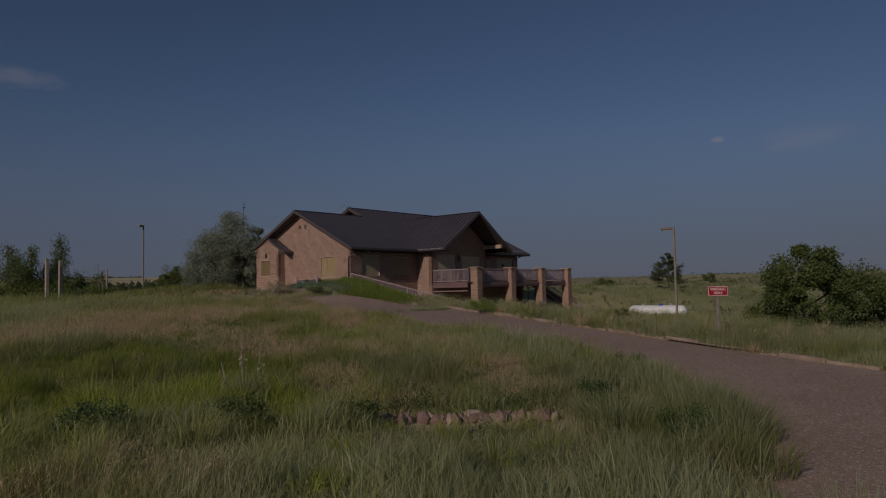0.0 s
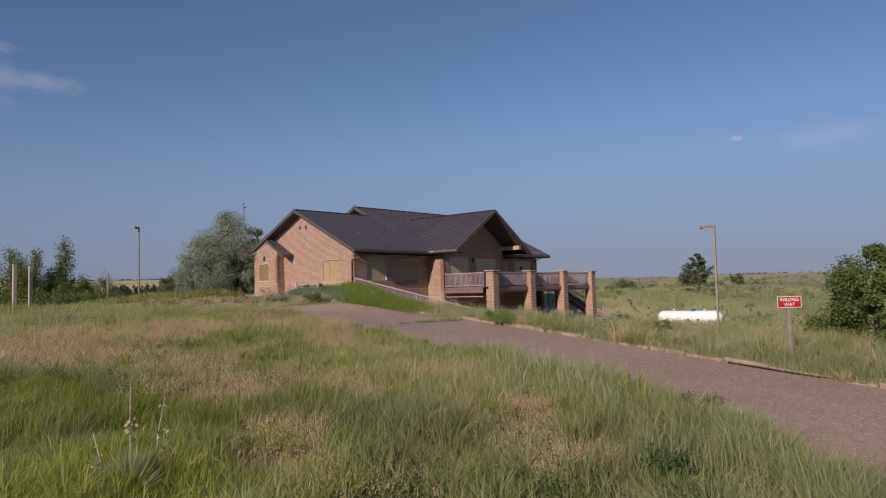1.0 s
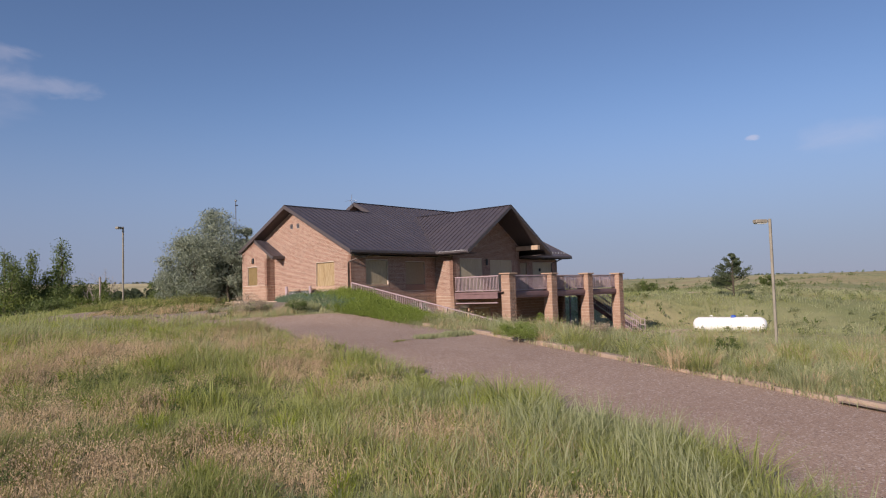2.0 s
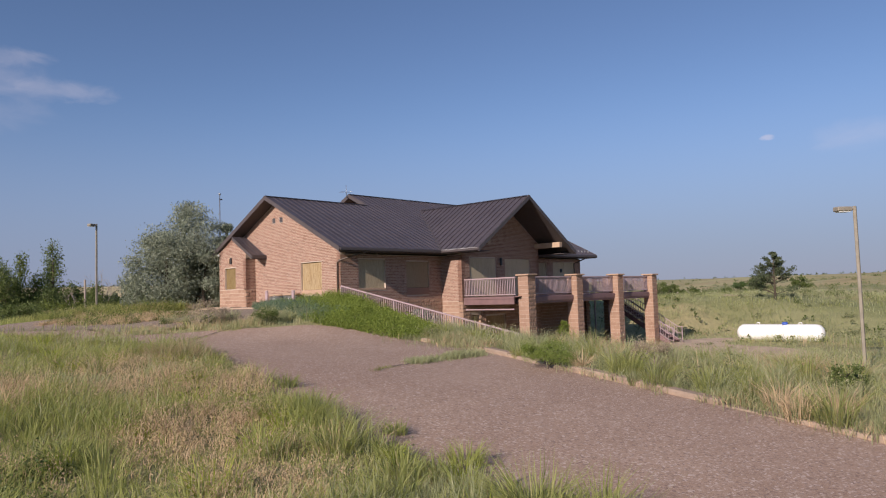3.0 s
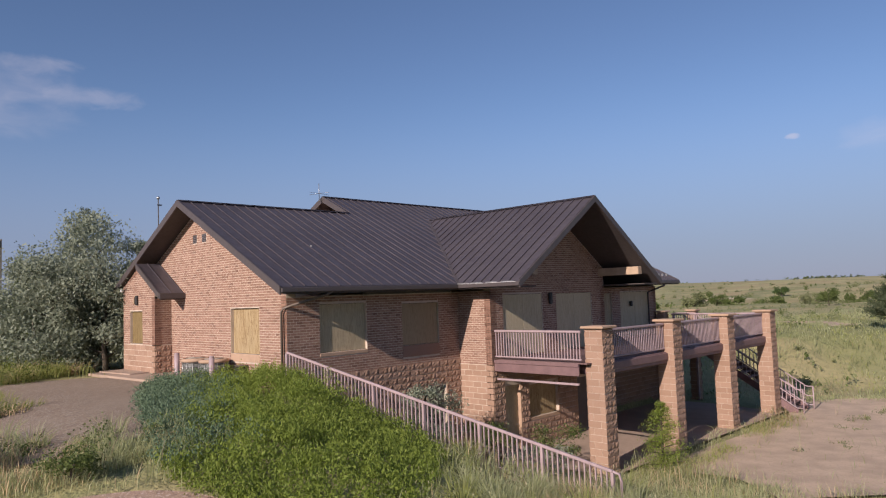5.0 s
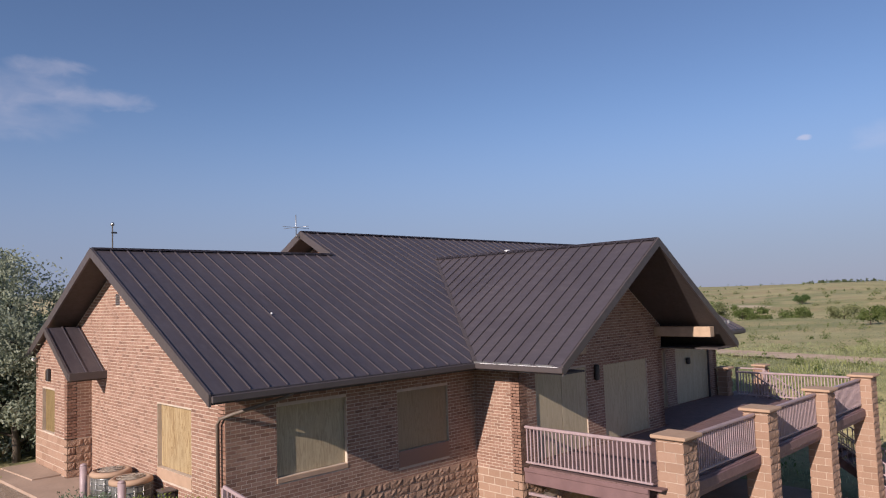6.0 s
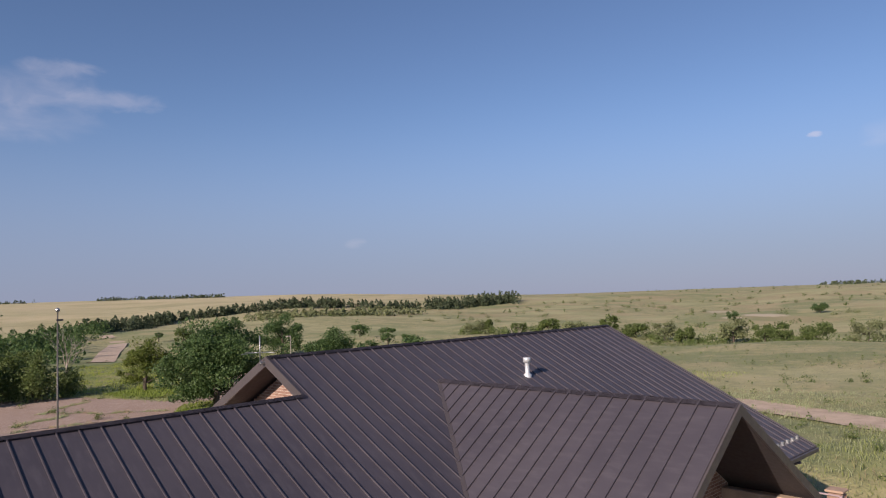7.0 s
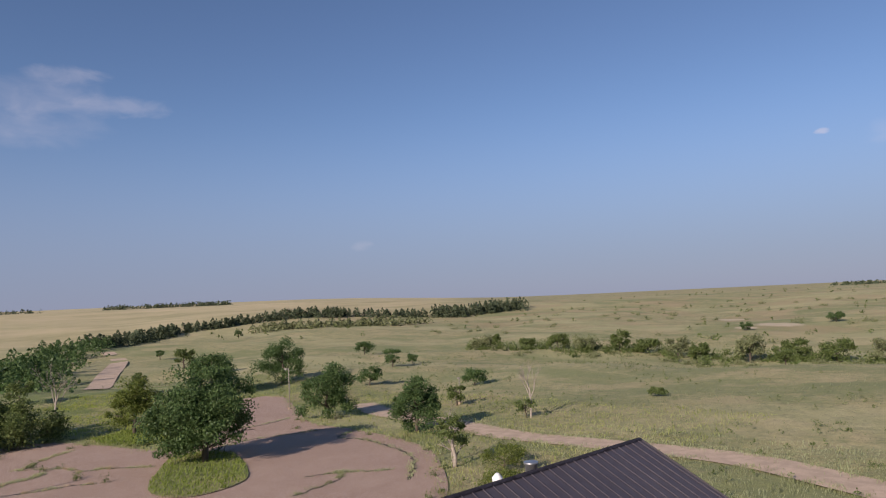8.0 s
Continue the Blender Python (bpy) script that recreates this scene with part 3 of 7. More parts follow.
roof_slope([(-1.06, 7.0), (WALL_X, 7.0), (WALL_X, D_RIDGE), (-1.06, D_RIDGE)], z_d, "x", -1.06)

# ridge caps, rake boards, eave boards and gutters
for a, b in (((RAKE_X, RIDGE_A), (STEP_X, RIDGE_A)), ((STEP_X, RIDGE_B), (END_X, RIDGE_B)), ((C_RIDGE, C_FRONT), valley)):
    z = z_front(0, a[1]) if a[1] > 0 else z_cl(C_RIDGE, 0)
    bm = bmesh.new()
    for s in (-1, 1):
        m = (SLOPE if a[1] > 0 else C_SLOPE) * 0.12
        off = Vector((0, s * 0.12, 0)) if a[1] > 0 else Vector((s * 0.12, 0, 0))
        p, q = Vector((*a, z + 0.045)), Vector((*b, z + 0.045))
        vs = [bm.verts.new(v) for v in (p, q, q + off - Vector((0, 0, m)), p + off - Vector((0, 0, m)))]
        f = bm.faces.new(vs)
        bmesh.ops.solidify(bm, geom=[f], thickness=0.02)
    bmesh.ops.recalc_face_normals(bm, faces=bm.faces[:])
    part("ridge_cap", bm, ROOF, roof)


def fascia(a, b, zf, deep=0.24, thick=0.05, lift=0.03):
    """A board under a roof edge from a to b of the plan, sloping with the roof."""
    bm = bmesh.new()
    p, q = Vector((*a, zf(*a) + lift)), Vector((*b, zf(*b) + lift))
    side = (q - p).cross(Vector((0, 0, 1))).normalized() * thick / 2
    down = Vector((0, 0, -deep))
    vs = [bm.verts.new(v) for v in (p - side, q - side, q - side + down, p - side + down, p + side, q + side, q + side + down, p + side + down)]
    for f in ((0, 1, 2, 3), (5, 4, 7, 6), (4, 5, 1, 0), (3, 2, 6, 7), (4, 0, 3, 7), (1, 5, 6, 2)):
        bm.faces.new([vs[k] for k in f])
    bmesh.ops.recalc_face_normals(bm, faces=bm.faces[:])
    part("fascia", bm, TRIM, roof, "dark brown fascia board")


fascia((RAKE_X - 0.027, EAVE_Y - 0.04), (RAKE_X - 0.027, RIDGE_A), z_front)
fascia((RAKE_X - 0.027, RIDGE_A), (RAKE_X - 0.027, 11.6), z_back_a)
fascia((STEP_X - 0.027, RIDGE_A), (STEP_X - 0.027, RIDGE_B), z_front, 0.26)
fascia((STEP_X - 0.027, RIDGE_B), (STEP_X - 0.027, 12.0), z_back_b, 0.26)
fascia((C_LEFT - 0.03, C_FRONT - 0.027), (C_RIDGE, C_FRONT - 0.027), z_cl)
fascia((C_RIDGE, C_FRONT - 0.027), (C_RIGHT + 0.03, C_FRONT - 0.027), z_cr)
fascia((END_X + 0.027, EAVE_Y), (END_X + 0.027, RIDGE_B), z_front)
fascia((END_X + 0.027, RIDGE_B), (END_X + 0.027, 16.1), z_back_b)
fascia((-1.085, 7.0), (-1.085, D_RIDGE - 0.05), z_d, 0.2)
part("fascia", box((-1.1, 6.93, 2.80), (WALL_X, 6.985, 3.0), 0.01), TRIM, roof)
for lo, hi, y0 in ((RAKE_X, C_LEFT - 0.06, EAVE_Y), (C_RIGHT + 0.06, END_X, EAVE_Y)):
    part("gutter", box((lo, y0 - 0.085, EAVE_Z - 0.165), (hi, y0 - 0.005, EAVE_Z - 0.03), 0.015), TRIM, roof, "dark brown box gutter")
for x0 in (C_LEFT - 0.085, C_RIGHT + 0.005):
    gutter = part("gutter", box((x0, C_FRONT - 0.05, EAVE_Z - 0.165), (x0 + 0.08, EAVE_Y - 0.005, EAVE_Z - 0.03), 0.015), TRIM, roof, "dark brown box gutter")
    # white strips draw the sunlit line on the gutter's pale inner edge
    for k in range(4):
        y0 = C_FRONT + 0.1 + (EAVE_Y - C_FRONT - 0.25) * k / 4
        part("gutter_lining", box((x0 + 0.02, y0, EAVE_Z - 0.034), (x0 + 0.075, y0 + (EAVE_Y - C_FRONT - 0.25) / 4 - 0.07, EAVE_Z - 0.022), 0.003), WHITE, gutter, "pale metal gutter lip with its sunlit white line in the colour")
for k in range(4):
    y = C_FRONT + 0.25 + 0.68 * k
    part("flashing", box((C_LEFT - 0.04, y, EAVE_Z - 0.03), (C_LEFT + 0.02, y + 0.5, EAVE_Z + 0.012)), STEEL, roof, "bright bare metal flashing strip")
# level soffits under the eaves
part("soffit", box((WALL_X - 0.02, EAVE_Y + 0.02, EAVE_Z - 0.21), (C_LEFT - 0.02, WALL_Y + 0.1, EAVE_Z - 0.17)), SOFFIT, roof)
part("soffit", box((C_LEFT + 0.02, C_FRONT + 0.04, EAVE_Z - 0.21), (C_X + 0.1, WALL_Y + 0.4, EAVE_Z - 0.17)), SOFFIT, roof)
part("soffit", box((C_X2 - 0.1, C_FRONT + 0.04, EAVE_Z - 0.21), (C_RIGHT - 0.02, WALL_Y + 0.4, EAVE_Z - 0.17)), SOFFIT, roof)
part("soffit", box((C_RIGHT, EAVE_Y + 0.02, EAVE_Z - 0.21), (END_X - 0.05, WALL_Y + 0.1, EAVE_Z - 0.17)), SOFFIT, roof)
for x, y in ((C_LEFT, EAVE_Y), (C_RIGHT, EAVE_Y)):
    part("valley_flashing", bar((x, y, z_front(x, y) + 0.02), (*valley, z_front(*valley) + 0.02), 0.10, 0.03), TRIM, roof)


def lamp_dot(points, name, label):
    for p in points:
        bm = bmesh.new()
        bmesh.ops.create_icosphere(bm, subdivisions=1, radius=0.03, matrix=Matrix.Translation(p))
        part(name, bm, WHITE, roof, label)


# walls: solid cores of mortar colour, on which bricks and blocks are laid
COURSE, BRICK_L, BLOCK_H, BLOCK_L, JOINT = 0.0813, 0.225, 0.203, 0.406, 0.0145
masonry = []                        # faces to be laid with bricks or blocks, at the end of the file


def wall_face(parent, origin, across, length, z0, z1, kind, top=None, holes=()):
    """Notes a face to be laid: origin in the plan, the way along it, and holes as (from, to, low, high)."""
    masonry.append((parent, Vector((*origin, 0)), Vector((*across, 0)).normalized(), length, z0, z1, kind, top, list(holes)))


def wall_core(name, outline_uv, origin, across, thick, holes, label=""):
    """A wall whose face has the given outline (along, up), with openings cut through it."""
    bm = bmesh.new()
    o, u = Vector((*origin, 0)), Vector((*across, 0)).normalized()
    inward = Vector((-u.y, u.x, 0))
    us = sorted({p[0] for p in outline_uv} | {h[k] for h in holes for k in (0, 1)})
    zs = sorted({h[k] for h in holes for k in (2, 3)})
    # vertical strips, each cut at the heights of the openings
    def top_at(s):
        pts = sorted(outline_uv)
        for (a, za), (b, zb) in zip(pts, pts[1:]):
            if a <= s <= b and b > a:
                return za + (zb - za) * (s - a) / (b - a)
        return pts[-1][1]
    base = wall_core.base
    for a, b in zip(us, us[1:]):
        if b - a < 1e-4:
            continue
        mid = (a + b) / 2
        cuts = [base] + sorted({z for h in holes if h[0] <= mid <= h[1] for z in (h[2], h[3])})
        spans = list(zip(cuts, cuts[1:] + [None]))
        for k, (z0, z1) in enumerate(spans):
            zm = (z0 + z1) / 2 if z1 is not None else z0 + 0.01
            if any(h[0] <= mid <= h[1] and h[2] <= zm <= h[3] for h in holes):
                continue
            ta, tb = (z1, z1) if z1 is not None else (top_at(a + 1e-5), top_at(b - 1e-5))
            c = [o + u * s + inward * d + Vector((0, 0, z)) for d in (0, thick) for s, z in ((a, z0), (b, z0), (b, tb), (a, ta))]
            vs = [bm.verts.new(v) for v in c]
            for f in ((0, 1, 2, 3), (7, 6, 5, 4), (0, 4, 5, 1), (1, 5, 6, 2), (2, 6, 7, 3), (3, 7, 4, 0)):
                bm.faces.new([vs[n] for n in f])
    bmesh.ops.remove_doubles(bm, verts=bm.verts[:], dist=1e-4)
    bmesh.ops.recalc_face_normals(bm, faces=bm.faces[:])
    return part(name, bm, MORTAR, house, label)


def boarded(u0, u1, z0, z1, origin, across, mat, recess, label, sill=True):
    """A window behind a plywood sheet, set back in its opening, with a sill of rough stone."""
    o, u = Vector((*origin, 0)), Vector((*across, 0)).normalized()
    inward = Vector((-u.y, u.x, 0))
    m = Matrix((u, inward, Vector((0, 0, 1)))).transposed().to_4x4()
    m.translation = o
    win = part("window", box((u0, recess + 0.05, z0), (u1, recess + 0.1, z1), 0, m), GLASS_DARK, house, label)
    n = max(1, round((u1 - u0) / 1.25))
    for k in range(n):
        a, b = u0 + (u1 - u0) * k / n, u0 + (u1 - u0) * (k + 1) / n
        part("board", box((a + 0.006, recess, z0 + 0.01), (b - 0.006, recess + 0.02, z1 - 0.01), 0.003, m), mat, win, "sheet of plywood screwed over the window")
    for a, b in ((u0 - 0.0, u0 + 0.04), (u1 - 0.04, u1)):
        part("frame", box((a, recess + 0.02, z0), (b, recess + 0.09, z1), 0.005, m), TRIM, win)
    if sill:
        part("sill", box((u0 - 0.02, -0.014, z0 - 0.12), (u1 + 0.02, recess + 0.06, z0 - 0.002), 0.012, m), CAPSTONE, win, "pinkish stone sill")
    return win


wall_core.base = -3.4
# gable wall towards the drive; along it runs from the far end to the front corner
GABLE_L = 8.10 - WALL_Y
w1 = (8.10 - 3.70, 8.10 - 1.92, 0.92, 2.38)
gable_top = lambda s: min(z_front(0, 8.10 - s), z_back_a(0, 8.10 - s)) - 0.22
gable_outline = [(0, gable_top(0)), (8.10 - RIDGE_A, gable_top(8.10 - RIDGE_A)), (GABLE_L, gable_top(GABLE_L))]
wall_core("wall", gable_outline, (WALL_X, 8.10), (0, -1), 0.3, [w1], "pinkish brick gable wall")
vents = [(8.10 - 6.30, 8.10 - 6.02, 4.72, 5.02), (8.10 - 5.62, 8.10 - 5.32, 4.72, 5.02)]
wall_face(house, (WALL_X, 8.10), (0, -1), GABLE_L, -0.35, 6.2, "brick", gable_top, [w1, *vents, (w1[0], w1[1], w1[2] - 0.26, w1[2])])
boarded(*w1, (WALL_X, 8.10), (0, -1), PLY, 0.10, "boarded window with golden plywood", sill=False)
part("sill", box((WALL_X - 0.016, 8.10 - w1[1], 0.67), (WALL_X + 0.1, 8.10 - w1[0], 0.915), 0.006), CAPSTONE, house, "smooth pinkish stone panel under the window")
for s0, s1, z0, z1 in vents:
    v = part("vent", box((WALL_X - 0.01, 8.10 - s1, z0), (WALL_X + 0.06, 8.10 - s0, z1), 0.01), TRIM, house, "small louvred gable vent")
    for k in range(4):
        zz = z0 + 0.05 + k * (z1 - z0 - 0.06) / 4
        part("slat", bar((WALL_X - 0.015, 8.10 - s1 + 0.02, zz), (WALL_X - 0.015, 8.10 - s0 - 0.02, zz), 0.03, 0.012), STEEL, v)
# front wall, from the drive corner to the cross wing
FRONT_L = C_X - WALL_X
w2, w3 = (1.03 - WALL_X, 2.87 - WALL_X, 0.92, 2.42), (4.42 - WALL_X, 6.17 - WALL_X, 0.90, 2.34)
low_w = (5.55 - WALL_X, 6.45 - WALL_X, -2.2, -0.62)
wall_core("wall", [(0, 2.68), (FRONT_L, 2.68)], (WALL_X, WALL_Y), (1, 0), 0.3, [w2, w3, low_w], "pinkish brick front wall over split-face blocks")
wall_face(house, (WALL_X, WALL_Y), (1, 0), FRONT_L, 0.13, 2.66, "brick", None, [w2, w3, (w2[0], w2[1], w2[2] - 0.14, w2[2]), (w3[0], w3[1], w3[2] - 0.4, w3[2])])
wall_face(house, (WALL_X, WALL_Y), (1, 0), FRONT_L, -3.4, 0.13, "block", None, [low_w])
boarded(*w2, (WALL_X, WALL_Y), (1, 0), PLY_GREY, 0.09, "boarded window with weathered plywood")
boarded(*w3, (WALL_X, WALL_Y), (1, 0), PLY_DIM, 0.05, "boarded window with brown weathered plywood", sill=False)
part("sill", box((WALL_X + w3[0], WALL_Y - 0.014, w3[2] - 0.39), (WALL_X + w3[1], WALL_Y + 0.1, w3[2] - 0.003), 0.006), BRICK, house, "smooth brick-coloured panel under the window")
# closed by a sheet in the dark trim colour
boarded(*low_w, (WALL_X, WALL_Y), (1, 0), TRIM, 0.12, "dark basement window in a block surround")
# cross wing: side wall towards the drive, front wall, far side
SIDE_L = WALL_Y + 0.02 - C_Y
wall_core("wall", [(0, 2.68), (SIDE_L, 2.68)], (C_X, WALL_Y + 0.02), (0, -1), 0.3, [], "sunlit brick side wall of the cross wing")
wall_face(house, (C_X, WALL_Y), (0, -1), WALL_Y - C_Y, 0.06, 2.66, "brick", None)
wall_face(house, (C_X, WALL_Y), (0, -1), WALL_Y - C_Y, -3.4, 0.06, "smooth", None)
WING = C_X2 - C_X
wing_top = lambda s: min(z_cl(C_X + s, 0), z_cr(C_X + s, 0)) - 0.22
b1, b2 = (7.90 - C_X, 10.23 - C_X, 0.28, 2.52), (11.13 - C_X, 13.60 - C_X, 0.28, 2.50)
d1, bw = (7.85 - C_X, 8.72 - C_X, -3.25, -0.75), (9.2 - C_X, 11.0 - C_X, -2.05, -0.85)
d2 = (12.3 - C_X, 13.6 - C_X, -3.25, -0.9)
wall_core("wall", [(0, wing_top(0)), (C_RIDGE - C_X, wing_top(C_RIDGE - C_X)), (WING, wing_top(WING))], (C_X, C_Y), (1, 0), 0.3, [b1, b2, d1, bw, d2], "shaded brick gable wall behind the deck")
wall_face(house, (C_X, C_Y), (1, 0), WING, 0.06, 6.0, "brick", wing_top, [b1, b2])
wall_face(house, (C_X, C_Y), (1, 0), WING, -3.4, 0.06, "block", None, [d1, bw, d2])
boarded(*b1, (C_X, C_Y), (1, 0), PLY_BOUNCE, 0.03, "deck door boarded up with weathered plywood", False)
boarded(*b2, (C_X, C_Y), (1, 0), PLY_BOUNCE, 0.03, "deck door boarded up with weathered plywood", False)
boarded(*bw, (C_X, C_Y), (1, 0), PLY, 0.12, "basement window boarded with plywood")
# the opening is dark by the colour of the trim sheet that fills it
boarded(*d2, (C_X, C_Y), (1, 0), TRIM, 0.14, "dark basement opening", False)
door = part("door", box((7.87, C_Y + 0.14, LOW), (8.70, C_Y + 0.19, -0.77), 0.01), PLY_GREY, house, "greyish basement door")
part("frame", box((7.85, C_Y + 0.08, LOW), (7.90, C_Y + 0.2, -0.75), 0.005), CAPSTONE, door)
part("frame", box((8.67, C_Y - 0.02, LOW), (8.74, C_Y + 0.2, -0.75), 0.005), CAPSTONE, door)
part("handle", tube([(8.58, C_Y + 0.13, -2.2), (8.58, C_Y + 0.08, -2.2), (8.48, C_Y + 0.08, -2.2)], 0.012), STEEL, door, "steel lever handle")
wall_core("wall", [(0, 2.68), (WALL_Y - C_Y, 2.68)], (C_X2, C_Y), (0, 1), 0.3, [], "brick side wall of the cross wing")
# main wall beyond the cross wing
REAR = END_WALL - C_X2
r1, r2 = (2.25, 3.14, 0.28, 2.42), (3.90, 6.62, 0.28, 2.45)
wall_core("wall", [(0, 2.68), (REAR, 2.68)], (C_X2, WALL_Y), (1, 0), 0.3, [r1, r2], "shaded brick wall along the deck")
wall_face(house, (C_X2, WALL_Y), (1, 0), REAR, 0.06, 2.66, "brick", None, [r1, r2])
wall_face(house, (C_X2, WALL_Y), (1, 0), REAR, -3.4, 0.06, "block", None)
boarded(*r1, (C_X2, WALL_Y), (1, 0), PLY_GREY, 0.08, "narrow door boarded with grey plywood", False)
boarded(*r2, (C_X2, WALL_Y), (1, 0), PLY_BOUNCE, 0.03, "wide window boarded with weathered plywood", False)
wall_core("wall", [(0, 2.68), (RIDGE_B - WALL_Y, z_front(0, RIDGE_B) - 0.22), (15.2 - WALL_Y, 2.68)], (END_WALL, WALL_Y), (0, 1), 0.3, [], "brick end wall")
wall_core("wall", [(0, 2.68), (END_WALL - 6.9, 2.68)], (END_WALL, 15.2), (-1, 0), 0.3, [], "brick back wall")
wall_core.base = -0.6
wall_core("wall", [(0, 3.0), (7.1, 3.0)], (6.95, 10.9), (-1, 0), 0.3, [], "brick back wall")
wall_core.base = 2.0
wall_core("wall", [(0, 2.8), (15.2 - RIDGE_B, z_front(0, RIDGE_B) - 0.25), (15.2 - RIDGE_A - 0.3, z_front(0, RIDGE_A + 0.3) - 0.25)], (7.35, 15.2), (0, -1), 0.2, [], "small brick gable where the roof steps up")
wall_face(house, (7.35, 10.5), (0, -1), 10.5 - RIDGE_A - 0.3, 3.6, 7.0, "brick", lambda s: min(z_front(0, 10.5 - s), z_back_b(0, 10.5 - s)) - 0.24)
# the gable wall goes on above the vestibule's little roof
wall_core.base = 2.45
upper_top = lambda s: z_back_a(0, 10.9 - s) - 0.22
wall_core("wall", [(0, upper_top(0)), (2.796, upper_top(2.796))], (WALL_X, 10.9), (0, -1), 0.3, [], "brick gable wall above the vestibule")
wall_face(house, (WALL_X, 10.9), (0, -1), 2.8, 2.5, 5.0, "brick", upper_top)
wall_core.base = -0.6
# vestibule under the long back slope
vest_top = lambda s: min(z_d(0, D_Y1 - s) - 0.2, z_back_a(0, D_Y1 - s) - 0.22)
vw = (D_Y1 - 10.35, D_Y1 - 9.20, 1.15, 2.38)
wall_core("wall", [(0, vest_top(0)), (D_Y1 - D_RIDGE, vest_top(D_Y1 - D_RIDGE)), (D_Y1 - D_Y0, vest_top(D_Y1 - D_Y0))], (D_X, D_Y1), (0, -1), 0.25, [vw], "sunlit brick vestibule wall over smooth blocks")
wall_face(house, (D_X, D_Y1), (0, -1), D_Y1 - D_Y0, 1.13, 4.2, "brick", vest_top, [vw])
wall_face(house, (D_X, D_Y1), (0, -1), D_Y1 - D_Y0, 0.1, 1.13, "smooth", None)
boarded(*vw, (D_X, D_Y1), (0, -1), PLY_DARK, 0.09, "small boarded vestibule window", False)
wall_core("wall", [(0, 2.9), (WALL_X - D_X, 2.9)], (D_X, D_Y0), (1, 0), 0.25, [], "shaded side wall of the vestibule")
wall_face(house, (D_X, D_Y0), (1, 0), WALL_X - D_X, 1.13, 2.85, "brick", None)
wall_face(house, (D_X, D_Y0), (1, 0), WALL_X - D_X, 0.1, 1.13, "block", None)
wall_core("wall", [(0, 2.5), (0.88, 2.5)], (WALL_X + 0.3, D_Y1), (-1, 0), 0.25, [], "vestibule wall under the tree")
fixture = part("wall_lamp", box((D_X - 0.10, 9.55, 2.62), (D_X - 0.005, 9.68, 2.98), 0.02), DARK, house, "dark flat wall lantern")
part("wall_plate", box((D_X - 0.05, 9.74, 2.64), (D_X - 0.012, 9.90, 2.98), 0.01), CAPSTONE, house, "pale flat plate beside the lantern")
part("lens", box((D_X - 0.13, 9.72, 2.66), (D_X - 0.005, 9.80, 2.94), 0.02), CAPSTONE, fixture)
bm = bmesh.new()
bmesh.ops.create_icosphere(bm, subdivisions=2, radius=0.07, matrix=Matrix.Translation((D_X - 0.08, 10.93, 3.2)))
part("wall_lamp", bm, WHITE, house, "small round white lamp under the rake")
part("lantern", box((10.62, C_Y - 0.12, 2.1), (10.78, C_Y - 0.003, 2.55), 0.03), DARK, house, "dark box lantern between the boarded doors")
part("lantern", box((19.3, WALL_Y - 0.14, 1.75), (19.45, WALL_Y - 0.003, 2.0), 0.03), DARK, house, "dark box lantern")
# timber outriggers carrying the deep gable
for x in (C_X + 0.2, C_X2 - 0.25):
    part("beam", box((x - 0.14, C_FRONT + 0.12, 3.16), (x + 0.14, C_Y + 0.1, 3.48), 0.015), TIMBER, house, "pale laminated timber outrigger beam")
# downpipes
part("downpipe", tube([(0.9, EAVE_Y - 0.02, 2.8), (0.75, EAVE_Y + 0.12, 2.7), (-0.05, WALL_Y - 0.10, 2.42), (-0.24, WALL_Y + 0.05, 2.34), (-0.25, WALL_Y + 0.14, 2.22), (-0.25, WALL_Y + 0.14, 0.0)], 0.04, 8), DOWNPIPE, house, "brown downpipe at the corner")
part("downpipe", tube([(21.3, EAVE_Y - 0.05, 2.72), (21.2, WALL_Y - 0.3, 2.5), (21.0, WALL_Y - 0.1, 2.4), (21.0, WALL_Y - 0.1, 0.3)], 0.045, 6), TRIM, house, "brown downpipe")
# roof furniture
pipe = part("vent_pipe", lathe([(0.14, -0.3), (0.14, 0.03), (0.075, 0.09), (0.075, 0.44), (0.08, 0.45)], 14), BRIGHT, house, "bright galvanised vent pipe with a cap")
pipe.location = (14.64, 5.33, z_front(0, 5.33))
cap = part("cap", lathe([(0.05, 0.41), (0.125, 0.43), (0.125, 0.57), (0.11, 0.585), (0.0, 0.595)], 14), BRIGHT, pipe)
pipe = part("vent_pipe", lathe([(0.21, -0.3), (0.21, 0.75), (0.25, 0.77), (0.25, 0.85)], 18), STEEL, house, "wide galvanised vent drum behind the ridge")
pipe.location = (19.13, 9.6, z_back_b(0, 9.6) - 0.24)
pipe = part("vent_pipe", lathe([(0.08, -0.3), (0.08, 0.8), (0.16, 0.85), (0.18, 1.0), (0.05, 1.15)], 12), WHITE, house, "small white vent cap behind the ridge")
pipe.location = (16.9, 9.1, z_back_b(0, 9.1) - 0.67)
mast = part("antenna", tube([(6.34, 7.7, 6.86), (6.34, 7.7, 7.66)], 0.018, 6), STEEL, house, "thin radio antenna with crossed elements")
part("bracket", box((6.33, 7.66, 6.90), (6.50, 7.74, 6.97), 0.01), STEEL, mast)
for k, d in enumerate(((0.9, 0.2), (-0.9, -0.2), (0.2, -0.8), (-0.2, 0.8))):
    part("element", tube([(6.34, 7.7, 7.22), (6.34 + 0.68 * d[0], 7.7 + 0.68 * d[1], 7.22)], 0.008, 5), STEEL, mast)
lamp_dot([(2.1, 2.3, z_front(0, 2.3) + 0.03)], "snow_guard", "pale bolt head")
